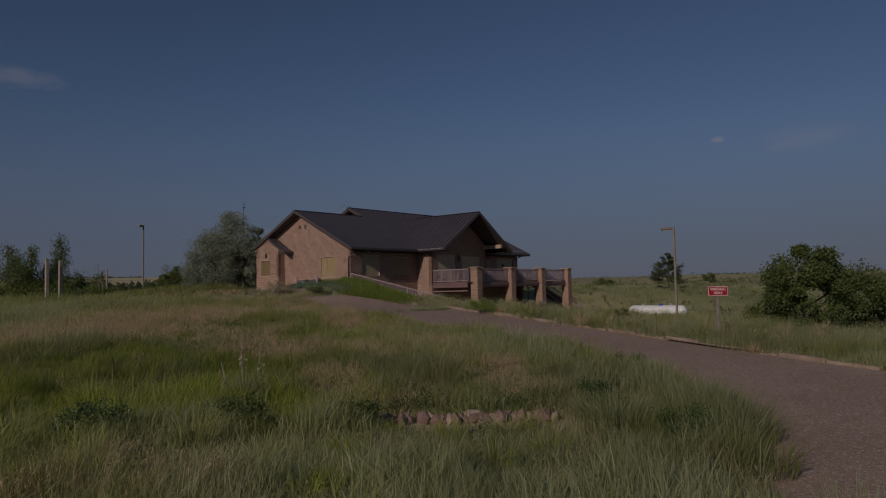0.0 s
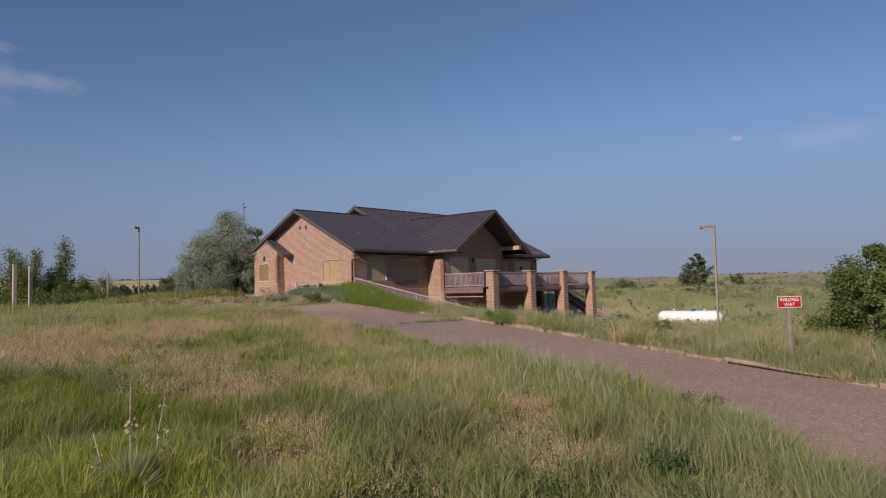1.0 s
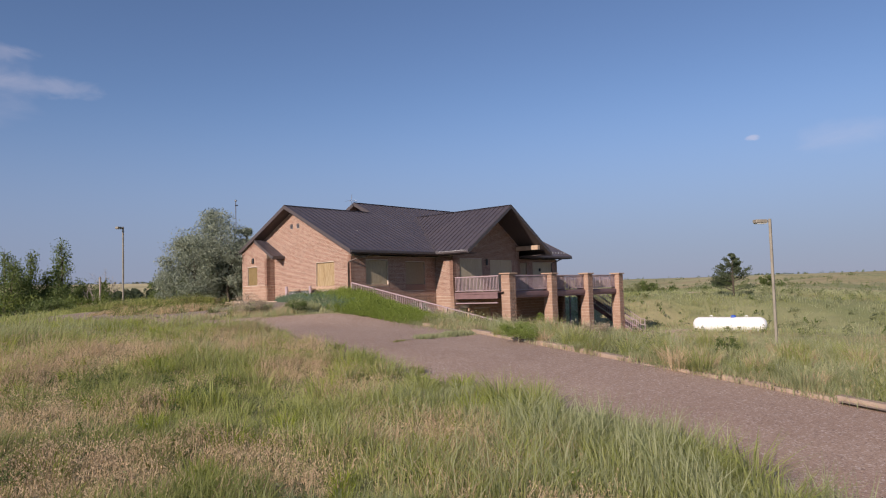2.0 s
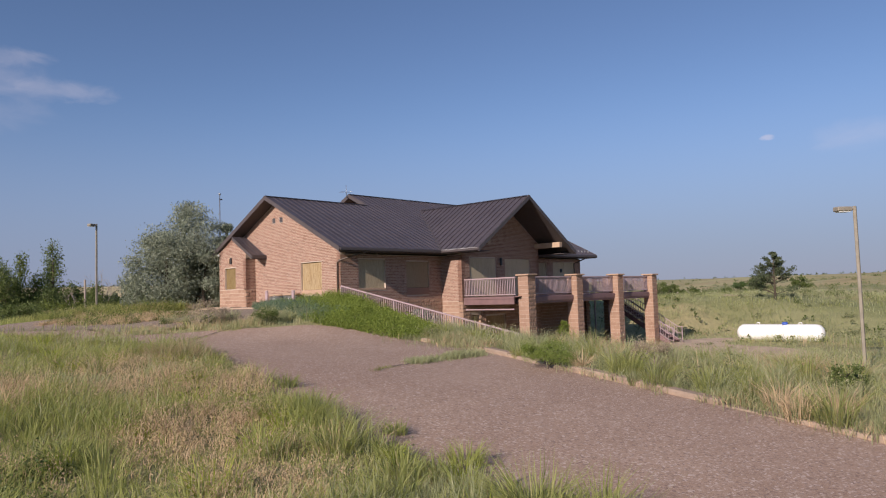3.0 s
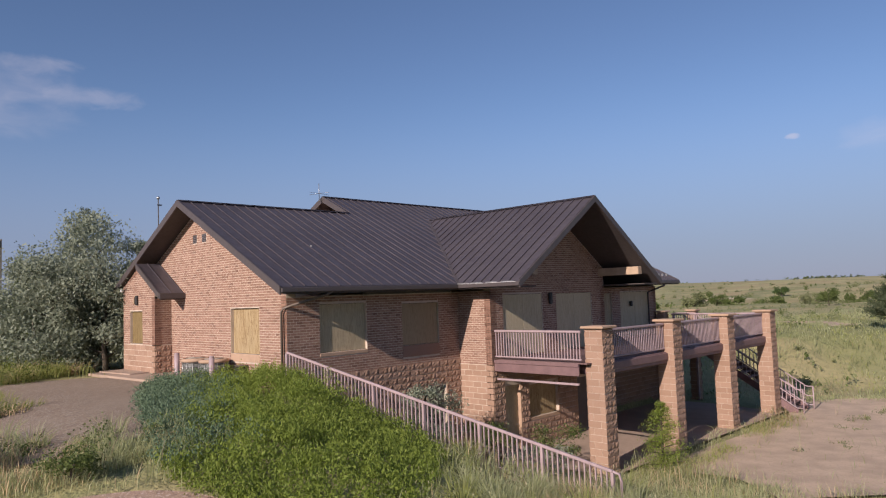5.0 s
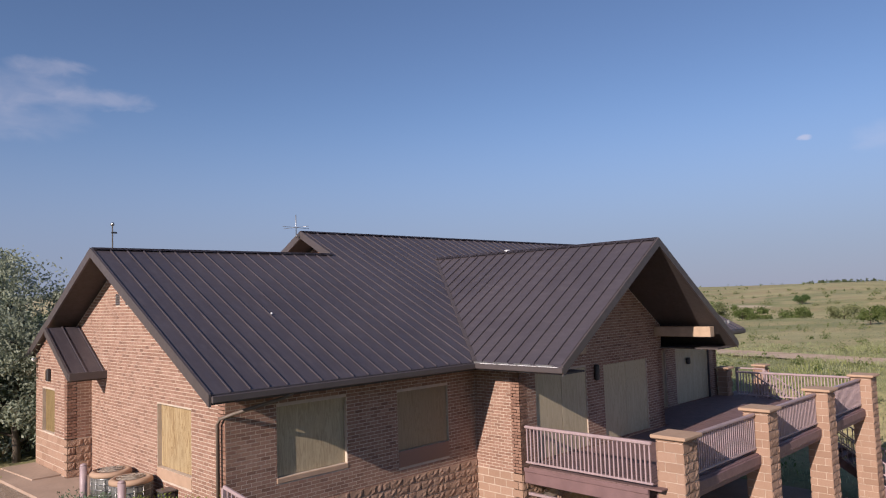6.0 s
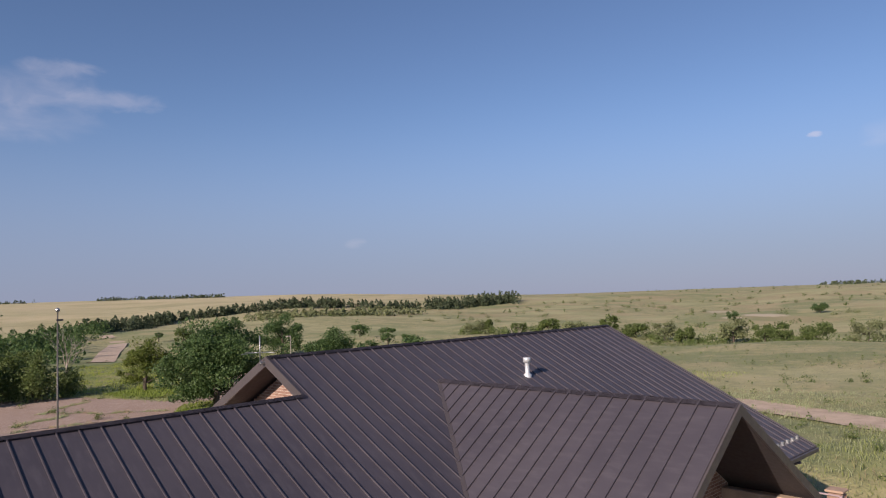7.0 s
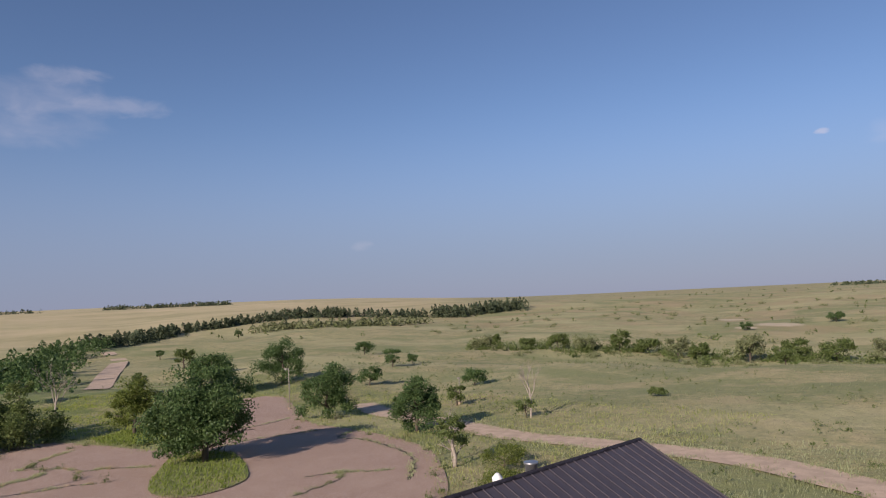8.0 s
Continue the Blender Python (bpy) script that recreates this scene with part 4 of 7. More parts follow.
for k in range(5):
    part("snow_guard", box((END_X - 0.35 - 0.42 * k, EAVE_Y + 0.45, z_front(0, EAVE_Y + 0.45)), (END_X - 0.27 - 0.42 * k, EAVE_Y + 0.53, z_front(0, EAVE_Y + 0.5) + 0.10)), STEEL, roof)
# basement slab and inner floor, so that no light passes below
part("floor", box((C_X + 0.3, WALL_Y + 0.3, -0.1), (END_WALL - 0.3, 15.0, 0.2)), CONCRETE, house)
part("floor", box((WALL_X + 0.3, WALL_Y + 0.3, -0.1), (C_X + 0.3, 10.7, 0.2)), CONCRETE, house)


# ---- deck, piers, railings ----
DECK_Z, DX0, DX1, DY0 = 0.26, 7.30, 22.0, -5.05
SX0, SX1, SY0, SY1 = 22.12, 23.45, -0.95, -6.15      # it falls along the deck's end, from SY0 down to SY1
deck = thing("deck", "raised mauve-painted deck with plum fascia boards on masonry piers", "deck")
n = 38
for k in range(n):
    y0 = DY0 + (WALL_Y - DY0) * k / n
    y1 = y0 + (WALL_Y - DY0) / n - 0.006
    x0, x1 = DX0 + 0.02, DX1
    if y1 > C_Y - 0.03:
        x0 = C_X2 + 0.03
    part("deck_board", box((x0, y0, DECK_Z - 0.04), (x1, y1, DECK_Z), 0.004), DECKING, deck)
part("fascia", box((DX0 - 0.02, DY0 + 0.3, DECK_Z - 0.42), (DX0 + 0.04, C_Y - 0.02, DECK_Z - 0.045), 0.01), PLUM, deck, "plum fascia board")
part("fascia", box((DX0 - 0.05, DY0 + 0.3, DECK_Z - 0.13), (DX0 - 0.022, C_Y - 0.02, DECK_Z - 0.02), 0.01), PLUM, deck, "plum edge board")
part("drip_edge", box((DX0 + 0.0, DY0 + 0.35, DECK_Z - 0.72), (DX0 + 0.09, C_Y - 0.1, DECK_Z - 0.65), 0.01), RAIL, deck, "pale drip rail under the deck")
PIERS = [7.90, 12.55, 17.20, 21.72]
PY = -5.15
for a, b in zip(PIERS, PIERS[1:]):
    part("fascia", box((a + 0.3, DY0 - 0.14, DECK_Z - 0.42), (b - 0.3, DY0 - 0.02, DECK_Z - 0.02), 0.02), PLUM, deck, "plum fascia board")
    part("fascia", box((a + 0.3, DY0 - 0.19, DECK_Z - 0.30), (b - 0.3, DY0 - 0.142, DECK_Z - 0.05), 0.02), PLUM, deck, "plum edge board")
part("fascia", box((DX1 - 0.02, DY0 + 0.3, DECK_Z - 0.42), (DX1 + 0.06, WALL_Y - 0.1, DECK_Z - 0.045), 0.01), PLUM, deck, "plum fascia board")
for k in range(11):
    x = DX0 + 0.5 + 1.38 * k
    part("joist", box((x - 0.04, DY0, DECK_Z - 0.40), (x + 0.04, (C_Y if x < C_X2 + 0.1 else WALL_Y) - 0.05, DECK_Z - 0.045)), PLUM, deck)


def railing(parent, a, b, top, low, gap=0.115, inset=0.0, thick=0.10):
    """A painted rail: a broad top rail, a bottom rail and upright balusters between them."""
    a, b = Vector(a), Vector(b)
    part("top_rail", bar(a + Vector((0, 0, top - 0.04)), b + Vector((0, 0, top - 0.04)), thick, 0.08, 0.02), RAIL, parent)
    part("bottom_rail", bar(a + Vector((0, 0, low)), b + Vector((0, 0, low)), 0.06, 0.05, 0.01), RAIL, parent)
    count = max(2, int((b - a).length / gap))
    proto = None
    for k in range(count):
        p = a.lerp(b, (k + 0.5) / count)
        if proto is None:
            proto = part("baluster", box((-0.016, -0.016, low), (0.016, 0.016, top - 0.07)), RAIL, parent)
            proto.location = p
        else:
            ob = new("baluster", proto.data)
            ob.parent, ob.location = parent, p
    return count


rails = [((DX0 + 0.03, C_Y - 0.05), (DX0 + 0.03, PY + 0.3))]
rails += [((a + 0.32, DY0 - 0.06), (b - 0.32, DY0 - 0.06)) for a, b in zip(PIERS, PIERS[1:])]
rails += [((DX1 - 0.12, -0.45), (DX1 - 0.12, PY + 0.35))]
for k, (a, b) in enumerate(rails):
    r = thing("deck_railing", "mauve-painted deck railing with square balusters", "railing", group="deck railings")
    railing(r, (*a, DECK_Z), (*b, DECK_Z), 1.03, 0.10)
    r.parent = None

pier_jobs = []


def pier(x, y, z0, z1, half, label):
    p = thing("masonry_pier", label, "pier", (x, y, 0), "deck piers")
    part("core", box((-half + 0.02, -half + 0.02, z0), (half - 0.02, half - 0.02, z1)), MORTAR, p)
    part("cap", box((-half - 0.10, -half - 0.10, z1), (half + 0.10, half + 0.10, z1 + 0.085), 0.02), CAPSTONE, p, "flat pinkish stone cap")
    pier_jobs.append((p, half, z0, z1))
    return p


for k, x in enumerate(PIERS):
    pier(x, PY, -3.5, 1.335, 0.325, "square pier of pinkish split-face block with a stone cap")
pier(DX1 - 0.02, 0.08, -3.4, 1.335, 0.20, "slim square pier of pinkish block at the head of the stair")
pier(SX1 + 0.2, -0.75, -3.4, 1.335, 0.20, "slim square pier of pinkish block beside the stair landing")

# stair from the deck down to the yard
stair = thing("stair", "straight plum-painted outside stair with mauve handrails", "stair")
for x in (SX0, SX1):
    part("stringer", bar((x, SY0, DECK_Z - 0.2), (x, SY1, LOW + 0.02), 0.05, 0.30), PLUM, stair)
    for off in (0.95, 0.52, 0.12):
        part("handrail", tube([(x, SY0, DECK_Z + off), (x, SY1, LOW + off + 0.12), (x, SY1 - 0.28, LOW + off + 0.12)], 0.026, 8), RAIL, stair)
    for k in range(30):
        t = (k + 0.5) / 30
        y = SY0 + (SY1 - SY0) * t
        z = DECK_Z + (LOW + 0.12 - DECK_Z) * t
        part("baluster", box((x - 0.014, y - 0.014, z + 0.10), (x + 0.014, y + 0.014, z + 0.94)), RAIL, stair)
    part("post", tube([(x, SY1 - 0.28, LOW - 0.1), (x, SY1 - 0.28, LOW + 1.08)], 0.03, 8), RAIL, stair)
for k in range(18):
    t = (k + 0.5) / 18
    y, z = SY0 + (SY1 - SY0) * t, DECK_Z + (LOW + 0.1 - DECK_Z) * t
    part("tread", box((SX0, y - 0.15, z - 0.04), (SX1, y + 0.15, z), 0.008), DECKING, stair)
part("landing", box((DX1 + 0.07, SY0, DECK_Z - 0.12), (SX1 + 0.05, 0.3, DECK_Z - 0.002), 0.01), DECKING, stair, "landing level with the deck")
for x, y in ((SX1, 0.2), (SX1, SY0)):
    part("post", box((x - 0.05, y - 0.05, LOW - 0.1), (x + 0.05, y + 0.05, DECK_Z + 1.0), 0.01), RAIL, stair)
part("handrail", bar((SX1, SY0, DECK_Z + 0.98), (SX1, 0.2, DECK_Z + 0.98), 0.07, 0.06, 0.01), RAIL, stair)
lay("pavement", [(7.4, -5.6), (22.2, -5.6), (22.2, WALL_Y), (7.4, WALL_Y)], CONCRETE, 0.05, "pale concrete patio under the deck", "patio", 1.0)

# ramp railing on its low wall
ramp = thing("ramp_railing", "long sloping mauve railing with square balusters beside the junipers", "railing")
RA, RB = Vector((-0.32, 0.15, 1.06)), Vector((1.34, -9.55, -1.28))
part("top_rail", bar(RA, RB, 0.07, 0.07, 0.015), RAIL, ramp)
part("bottom_rail", bar(RA - Vector((0, 0, 0.86)), RB - Vector((0, 0, 0.86)), 0.05, 0.05, 0.01), RAIL, ramp)
count = 78
for k in range(count + 1):
    t = k / count
    p = RA.lerp(RB, t)
    w = 0.035 if k % 13 == 0 else 0.015
    low = -1.15 if k % 13 == 0 else -0.86
    part("post" if k % 13 == 0 else "baluster", box((p.x - w, p.y - w, p.z + low), (p.x + w, p.y + w, p.z - 0.02)), RAIL, ramp)
part("top_rail", tube([RB, RB + Vector((0.06, -0.12, -0.05)), RB + Vector((0.07, -0.16, -0.2)), RB + Vector((0.07, -0.16, -1.0))], 0.03, 6), RAIL, ramp)
wallr = bmesh.new()
base = [(RA.lerp(RB, t), t) for t in np.linspace(0, 1, 14)]
prev = None
for p, t in base:
    ring = [wallr.verts.new((p.x + dx, p.y, z)) for dx, z in ((0.06, p.z - 0.98), (0.34, p.z - 0.98), (0.34, -3.6), (0.06, -3.6))]
    if prev:
        for k in range(4):
            wallr.faces.new((prev[k], prev[(k + 1) % 4], ring[(k + 1) % 4], ring[k]))
    prev = ring
bmesh.ops.recalc_face_normals(wallr, faces=wallr.faces[:])
tagged(part("retaining_wall", wallr, CONCRETE, None), "low concrete retaining wall under the sloping railing", "wall", kind="structure")


# ---- things round the house ----
def slab(name, outline, z0, z1, mat, label, category):
    ob = part(name, prism(outline, lambda x, y: z0, lambda x, y: z1), mat, None)
    return tagged(ob, label, category, kind="structure")


slab("pavement", [(-2.1, 11.0), (-1.9, 6.0), (-1.5, 3.4), (-0.9, 2.6), (-0.16, 2.6), (-0.16, 8.09), (-0.79, 8.09), (-0.79, 11.0)], -0.35, 0.10, CONCRETE, "worn concrete walk along the vestibule", "walkway")
slab("pavement", [(-1.7, 11.0), (-1.5, 8.6), (-0.8, 8.6), (-0.8, 11.0)], 0.0, 0.14, CONCRETE, "worn concrete step at the vestibule", "step")


def condenser(x, y, z, r, h, label):
    """A round air-conditioner condenser with a wire cage, louvred coil and fan grille."""
    c = thing("air_conditioner", label, "air conditioner", (x, y, z), "air conditioners")
    part("body", lathe([(r * 0.94, 0), (r * 0.94, h - 0.06), (r * 0.9, h - 0.05)], 24), plain_coil, c)
    part("base", lathe([(r * 1.02, 0), (r * 1.02, 0.06), (r * 0.97, 0.07)], 24), CAPSTONE, c)
    part("lid", lathe([(r * 1.03, h - 0.08), (r * 1.03, h - 0.01), (r * 0.92, h + 0.03), (r * 0.72, h + 0.03), (r * 0.70, h - 0.02)], 24), CAPSTONE, c, "tan sheet-metal top with a round fan opening")
    for k in range(5):
        rr = r * (0.14 + 0.13 * k)
        ring = [(rr * math.cos(a), rr * math.sin(a), h + 0.035) for a in np.linspace(0, 2 * math.pi, 19)]
        part("guard_ring", tube(ring, 0.009, 4, False), BARE, c)
    for k in range(4):
        a = math.pi * k / 4
        part("guard_bar", tube([(-0.7 * r * math.cos(a), -0.7 * r * math.sin(a), h + 0.04), (0.7 * r * math.cos(a), 0.7 * r * math.sin(a), h + 0.04)], 0.009, 4), BARE, c)
    for k in range(14):
        a = 2 * math.pi * k / 14
        part("cage_wire", tube([(r * math.cos(a), r * math.sin(a), 0.06), (r * math.cos(a), r * math.sin(a), h - 0.07)], 0.008, 4), STEEL, c)
    for k in range(5):
        z1 = 0.12 + k * (h - 0.22) / 4
        part("cage_wire", tube([(r * math.cos(a), r * math.sin(a), z1) for a in np.linspace(0, 2 * math.pi, 21)], 0.008, 4, False), STEEL, c)
    part("fan_hub", lathe([(0.1, h - 0.1), (0.1, h), (0.04, h + 0.01)], 10), DARK, c)
    return c


plain_coil = plain("coil", (0.16, 0.16, 0.15), 0.6, vary=0.4, scale=14)
condenser(-0.72, 5.05, 0.02, 0.46, 0.72, "round tan air conditioner with wire cage on the slab")
condenser(-0.74, 3.75, 0.02, 0.46, 0.74, "round tan air conditioner with wire cage beside the junipers")
box_thing = thing("utility_box", "small dark utility box against the brick wall", "utility box", (-0.36, 2.75, 0.0))
part("body", box((-0.14, -0.16, 0.08), (0.18, 0.2, 0.55), 0.05), DARK, box_thing)
part("lid", box((-0.16, -0.18, 0.55), (0.18, 0.22, 0.59), 0.02), TRIM, box_thing)
for y, top in ((5.25, 0.93), (2.85, 0.90)):
    b = thing("bollard", "mauve-painted steel bollard guarding the air conditioners", "bollard", (-1.28, y, 0), "bollards")
    part("post", tube([(0, 0, -0.3), (0, 0, top)], 0.085, 14), RAIL, b)
    part("dome", lathe([(0.085, top), (0.07, top + 0.035), (0.03, top + 0.055)], 14), RAIL, b)

# propane tank
tank = thing("propane_tank", "long white propane tank lying in the grass", "propane tank", (26.95, -11.55, -3.42))
R, HL = 0.56, 2.7
prof = [(0.02, -HL)] + [(R * math.sin(a), -HL + R * 0.9 * (1 - math.cos(a))) for a in np.linspace(0.2, math.pi / 2, 7)]
prof += [(r, -h) for r, h in prof[::-1]]
bm = lathe(prof, 28)
bmesh.ops.transform(bm, matrix=pose(0, 0, R + 0.12, 90, 0, 4), verts=bm.verts)
part("shell", bm, WHITE, tank, "glossy white steel shell")
for y in (-1.6, 1.6):
    part("saddle", box((-0.35, y - 0.12, -0.25), (0.35, y + 0.12, 0.3), 0.02), CONCRETE, tank, "concrete saddle")
for y in (-1.3, 1.35):
    part("lifting_lug", tube([(0, y - 0.1, 2 * R + 0.1), (0, y - 0.08, 2 * R + 0.22), (0, y + 0.08, 2 * R + 0.22), (0, y + 0.1, 2 * R + 0.1)], 0.03, 6), WHITE, tank)
part("valve_cover", lathe([(0.19, 2 * R + 0.05), (0.19, 2 * R + 0.2), (0.12, 2 * R + 0.27)], 14), BLUE, tank, "blue plastic valve cover").location = (0, -0.35, 0)
part("hose", tube([(-0.05, -0.3, 2 * R + 0.16), (-0.3, -0.28, 2 * R + 0.05), (-0.52, -0.30, R + 0.3), (-0.58, -0.42, R - 0.05), (-0.5, -0.5, 0.1)], 0.009, 6), DARK, tank, "thin dark hose over the side")


def street_lamp(x, y, top, arm, label, square=True):
    z = gz(x, y) - 0.3
    l = thing("street_lamp", label, "street lamp", (x, y, z))
    h = top - z
    if square:
        part("pole", box((-0.06, -0.06, 0), (0.06, 0.06, h), 0.015), POLE, l)
    else:
        part("pole", tube([(0, 0, 0), (0, 0, h)], [0.09, 0.06], 10), POLE, l)
    a = Vector((*arm, 0))
    part("arm", bar((0, 0, h - 0.12), a.normalized() * 0.25 + Vector((0, 0, h - 0.12)), 0.06, 0.06), POLE, l)
    c = a.normalized() * (0.2 + a.length / 2)
    m = Matrix.Translation(c + Vector((0, 0, h - 0.12))) @ pose(0, 0, 0, 0, 0, math.degrees(math.atan2(a.y, a.x)))
    head = part("head", box((-a.length / 2, -0.18, -0.09), (a.length / 2, 0.18, 0.09), 0.03, m), POLE, l, "flat shoebox lamp head")
    part("lens", box((-a.length / 2 + 0.06, -0.14, -0.12), (a.length / 2 - 0.06, 0.14, -0.085), 0.01, m), WHITE, head)
    part("base", box((-0.2, -0.2, 0), (0.2, 0.2, 0.55), 0.03), CONCRETE, l)
    return l


street_lamp(8.75, -20.6, 3.45, (-0.45, 0.4), "weathered square pole with a shoebox lamp head")
street_lamp(-0.45, 30.2, 6.85, (-0.5, -0.2), "tall square pole with two small lamp heads")
street_lamp(52.8, 81.7, 3.9, (-0.2, 0.45), "slim pole with a small lamp in the parking lot", False)
street_lamp(67.0, 62.4, 2.0, (0.2, 0.3), "weathered wooden post beside the track", False)

fp = thing("flagpole", "bare bronze metal flagpole with a round finial", "flagpole", (5.06, 21.13, gz(5.06, 21.13)))
part("pole", tube([(0, 0, -0.2), (0, 0, 8.6)], [0.045, 0.028], 10), BRONZE, fp)
bm = bmesh.new()
bmesh.ops.create_uvsphere(bm, u_segments=12, v_segments=8, radius=0.09, matrix=Matrix.Translation((0, 0, 8.68)))
part("finial", bm, STEEL, fp, "dull silver ball finial")
part("truck", box((-0.04, -0.04, 8.25), (0.2, 0.04, 8.32)), DARK, fp)
for x, y, top in ((-18.81, 6.53, 2.05), (-17.91, 6.86, 1.99), (9.0, 58.0, 3.4)):
    z = gz(x, y)
    p = thing("post", "pale square wooden post standing in the grass", "post", (x, y, z), "pale posts")
    part("shaft", box((-0.09, -0.09, -0.3), (0.09, 0.09, top - z), 0.012), BARE, p)
    part("top", box((-0.10, -0.10, top - z), (0.10, 0.10, top - z + 0.03), 0.01), BARE, p)

# wrong-way sign
SIGN_AT = Vector((-9.45, -29.42, gz(-9.45, -29.42)))
sign = thing("road_sign", "red wrong-way traffic sign on a grey wooden post", "sign", SIGN_AT)
sign.rotation_euler = (0, 0, radians(-38))
top = -0.36 - SIGN_AT.z
part("post", box((-0.05, 0.02, -0.3), (0.05, 0.12, top - 0.03), 0.01), POLE, sign)
part("panel", box((-0.41, 0.0, top - 0.36), (0.41, 0.016, top), 0.004), RED, sign, "red sheet-metal sign face")
for lo, hi in (((-0.40, top - 0.022), (0.40, top - 0.006)), ((-0.40, top - 0.354), (0.40, top - 0.338)), ((-0.406, top - 0.354), (-0.39, top - 0.006)), ((0.39, top - 0.354), (0.406, top - 0.006))):
    part("border", box((lo[0], -0.005, lo[1]), (hi[0], 0.002, hi[1])), WHITE, sign, "white border line")
for text, z in (("WRONG", top - 0.160), ("WAY", top - 0.300)):
    cu = bpy.data.curves.new("lettering", "FONT")
    cu.body, cu.align_x, cu.size, cu.extrude, cu.offset = text, "CENTER", 0.150, 0.003, 0.0
    cu.materials.append(WHITE)
    tmp = new("lettering", cu)
    me = bpy.data.meshes.new_from_object(tmp.evaluated_get(bpy.context.evaluated_depsgraph_get()))
    bpy.data.objects.remove(tmp)
    ob = new("lettering", me)
    ob.parent, ob.matrix_local = sign, Matrix.Translation((0, -0.005, z)) @ pose(0, 0, 0, 90, 0, 0) @ Matrix.Diagonal((1.08, 1.0, 1, 1))
    tagged(ob, "white capital letters")
for z in (top - 0.06, top - 0.34):
    part("bolt", tube([(0, -0.012, z), (0, 0.03, z)], 0.012, 8), STEEL, sign)

# kerb stones along the drive
kerb = thing("kerb", "low weathered concrete kerb half sunk in the grass", "kerb", kind="structure")
line = [np.array(p) for p in KERB[6:]]
run, k = 0.0, 0
dense = []
for p, q in zip(line, line[1:]):
    for t in np.linspace(0, 1, 24, endpoint=False):
        dense.append(p + (q - p) * t)
pos, last = 0.0, dense[0]
marks = [dense[0]]
for p in dense[1:]:
    pos += np.linalg.norm(p - last)
    last = p
    if pos >= 1.52:
        marks.append(p)
        pos = 0.0
rnd = random.Random(3)
for p, q in zip(marks, marks[1:]):
    d = (q - p) / np.linalg.norm(q - p)
    a, b = p + d * 0.012, q - d * 0.012
    sink = rnd.uniform(-0.06, 0.03) - (0.07 if rnd.random() < 0.3 else 0.0)
    n2 = np.array([d[1], -d[0]]) * 0.15
    za, zb = gz(*a) + 0.10 + sink, gz(*b) + 0.10 + sink
    part("kerb_stone", bar((*(a + n2), za - 0.08), (*(b + n2), zb - 0.08), 0.30 + rnd.uniform(-0.03, 0.03), 0.26, 0.04), KERBSTONE, kerb)
lay("pavement", [(-10.85, -27.9), (-11.5, -29.8), (-12.05, -31.8), (-11.6, -31.95), (-11.05, -29.9), (-10.4, -28.0)], KERBSTONE, 0.085, "flush concrete gutter strip along the kerb", "kerb", 0.5)

# broken concrete lying in the meadow
rnd = random.Random(8)
ROCK = plain("pink_rock", (0.27, 0.175, 0.145), 0.93, vary=0.35, scale=6, bump=0.4)
for k in range(34):
    x, y = -27.6 + 0.073 * k + rnd.uniform(-0.06, 0.06), -29.85 - 0.058 * k + rnd.uniform(-0.07, 0.07)
    r = rnd.uniform(0.09, 0.17)
    bm = bmesh.new()
    bmesh.ops.create_icosphere(bm, subdivisions=1, radius=1)
    for v in bm.verts:
        v.co = Vector((v.co.x * r * 1.25, v.co.y * r * 0.8, v.co.z * r * 1.05)) * (1 + 0.45 * noise.noise(v.co * 1.3 + Vector((k * 3.7, 0, 0))))
    ob = part("rock", bm, ROCK if k % 4 else CONCRETE, None)
    ob.location, ob.rotation_euler = (x, y, gz(x, y) - 0.01 + rnd.uniform(0, 0.05)), (rnd.uniform(-0.4, 0.4), rnd.uniform(-0.4, 0.4), rnd.uniform(0, 6))
    tagged(ob, "rough pinkish stone in a low row in the meadow", "rock", "row of stones")


# ---- plants ----
RNG = np.random.default_rng(11)


def inside(poly, x, y):
    """Which of the points lie in a plan polygon."""
    x, y = np.asarray(x), np.asarray(y)
    hit = np.zeros(x.shape, bool)
    for (ax, ay), (bx, by) in zip(poly, poly[1:] + poly[:1]):
        if ay == by:
            continue
        cross = ((ay > y) != (by > y)) & (x < (bx - ax) * (y - ay) / (by - ay) + ax)
        hit ^= cross
    return hit


def drift(x, y, scale, seed=0):
    """Smooth value noise over the plan, 0 to 1."""
    x, y = np.asarray(x) / scale + 91.7 * seed, np.asarray(y) / scale + 17.3 * seed
    def lattice(i, j):
        v = np.sin(i * 127.1 + j * 311.7 + seed * 74.7) * 43758.5453
        return v - np.floor(v)
    i, j = np.floor(x), np.floor(y)
    u, v = x - i, y - j
    u, v = u * u * (3 - 2 * u), v * v * (3 - 2 * v)
    return (lattice(i, j) * (1 - u) + lattice(i + 1, j) * u) * (1 - v) + (lattice(i, j + 1) * (1 - u) + lattice(i + 1, j + 1) * u) * v


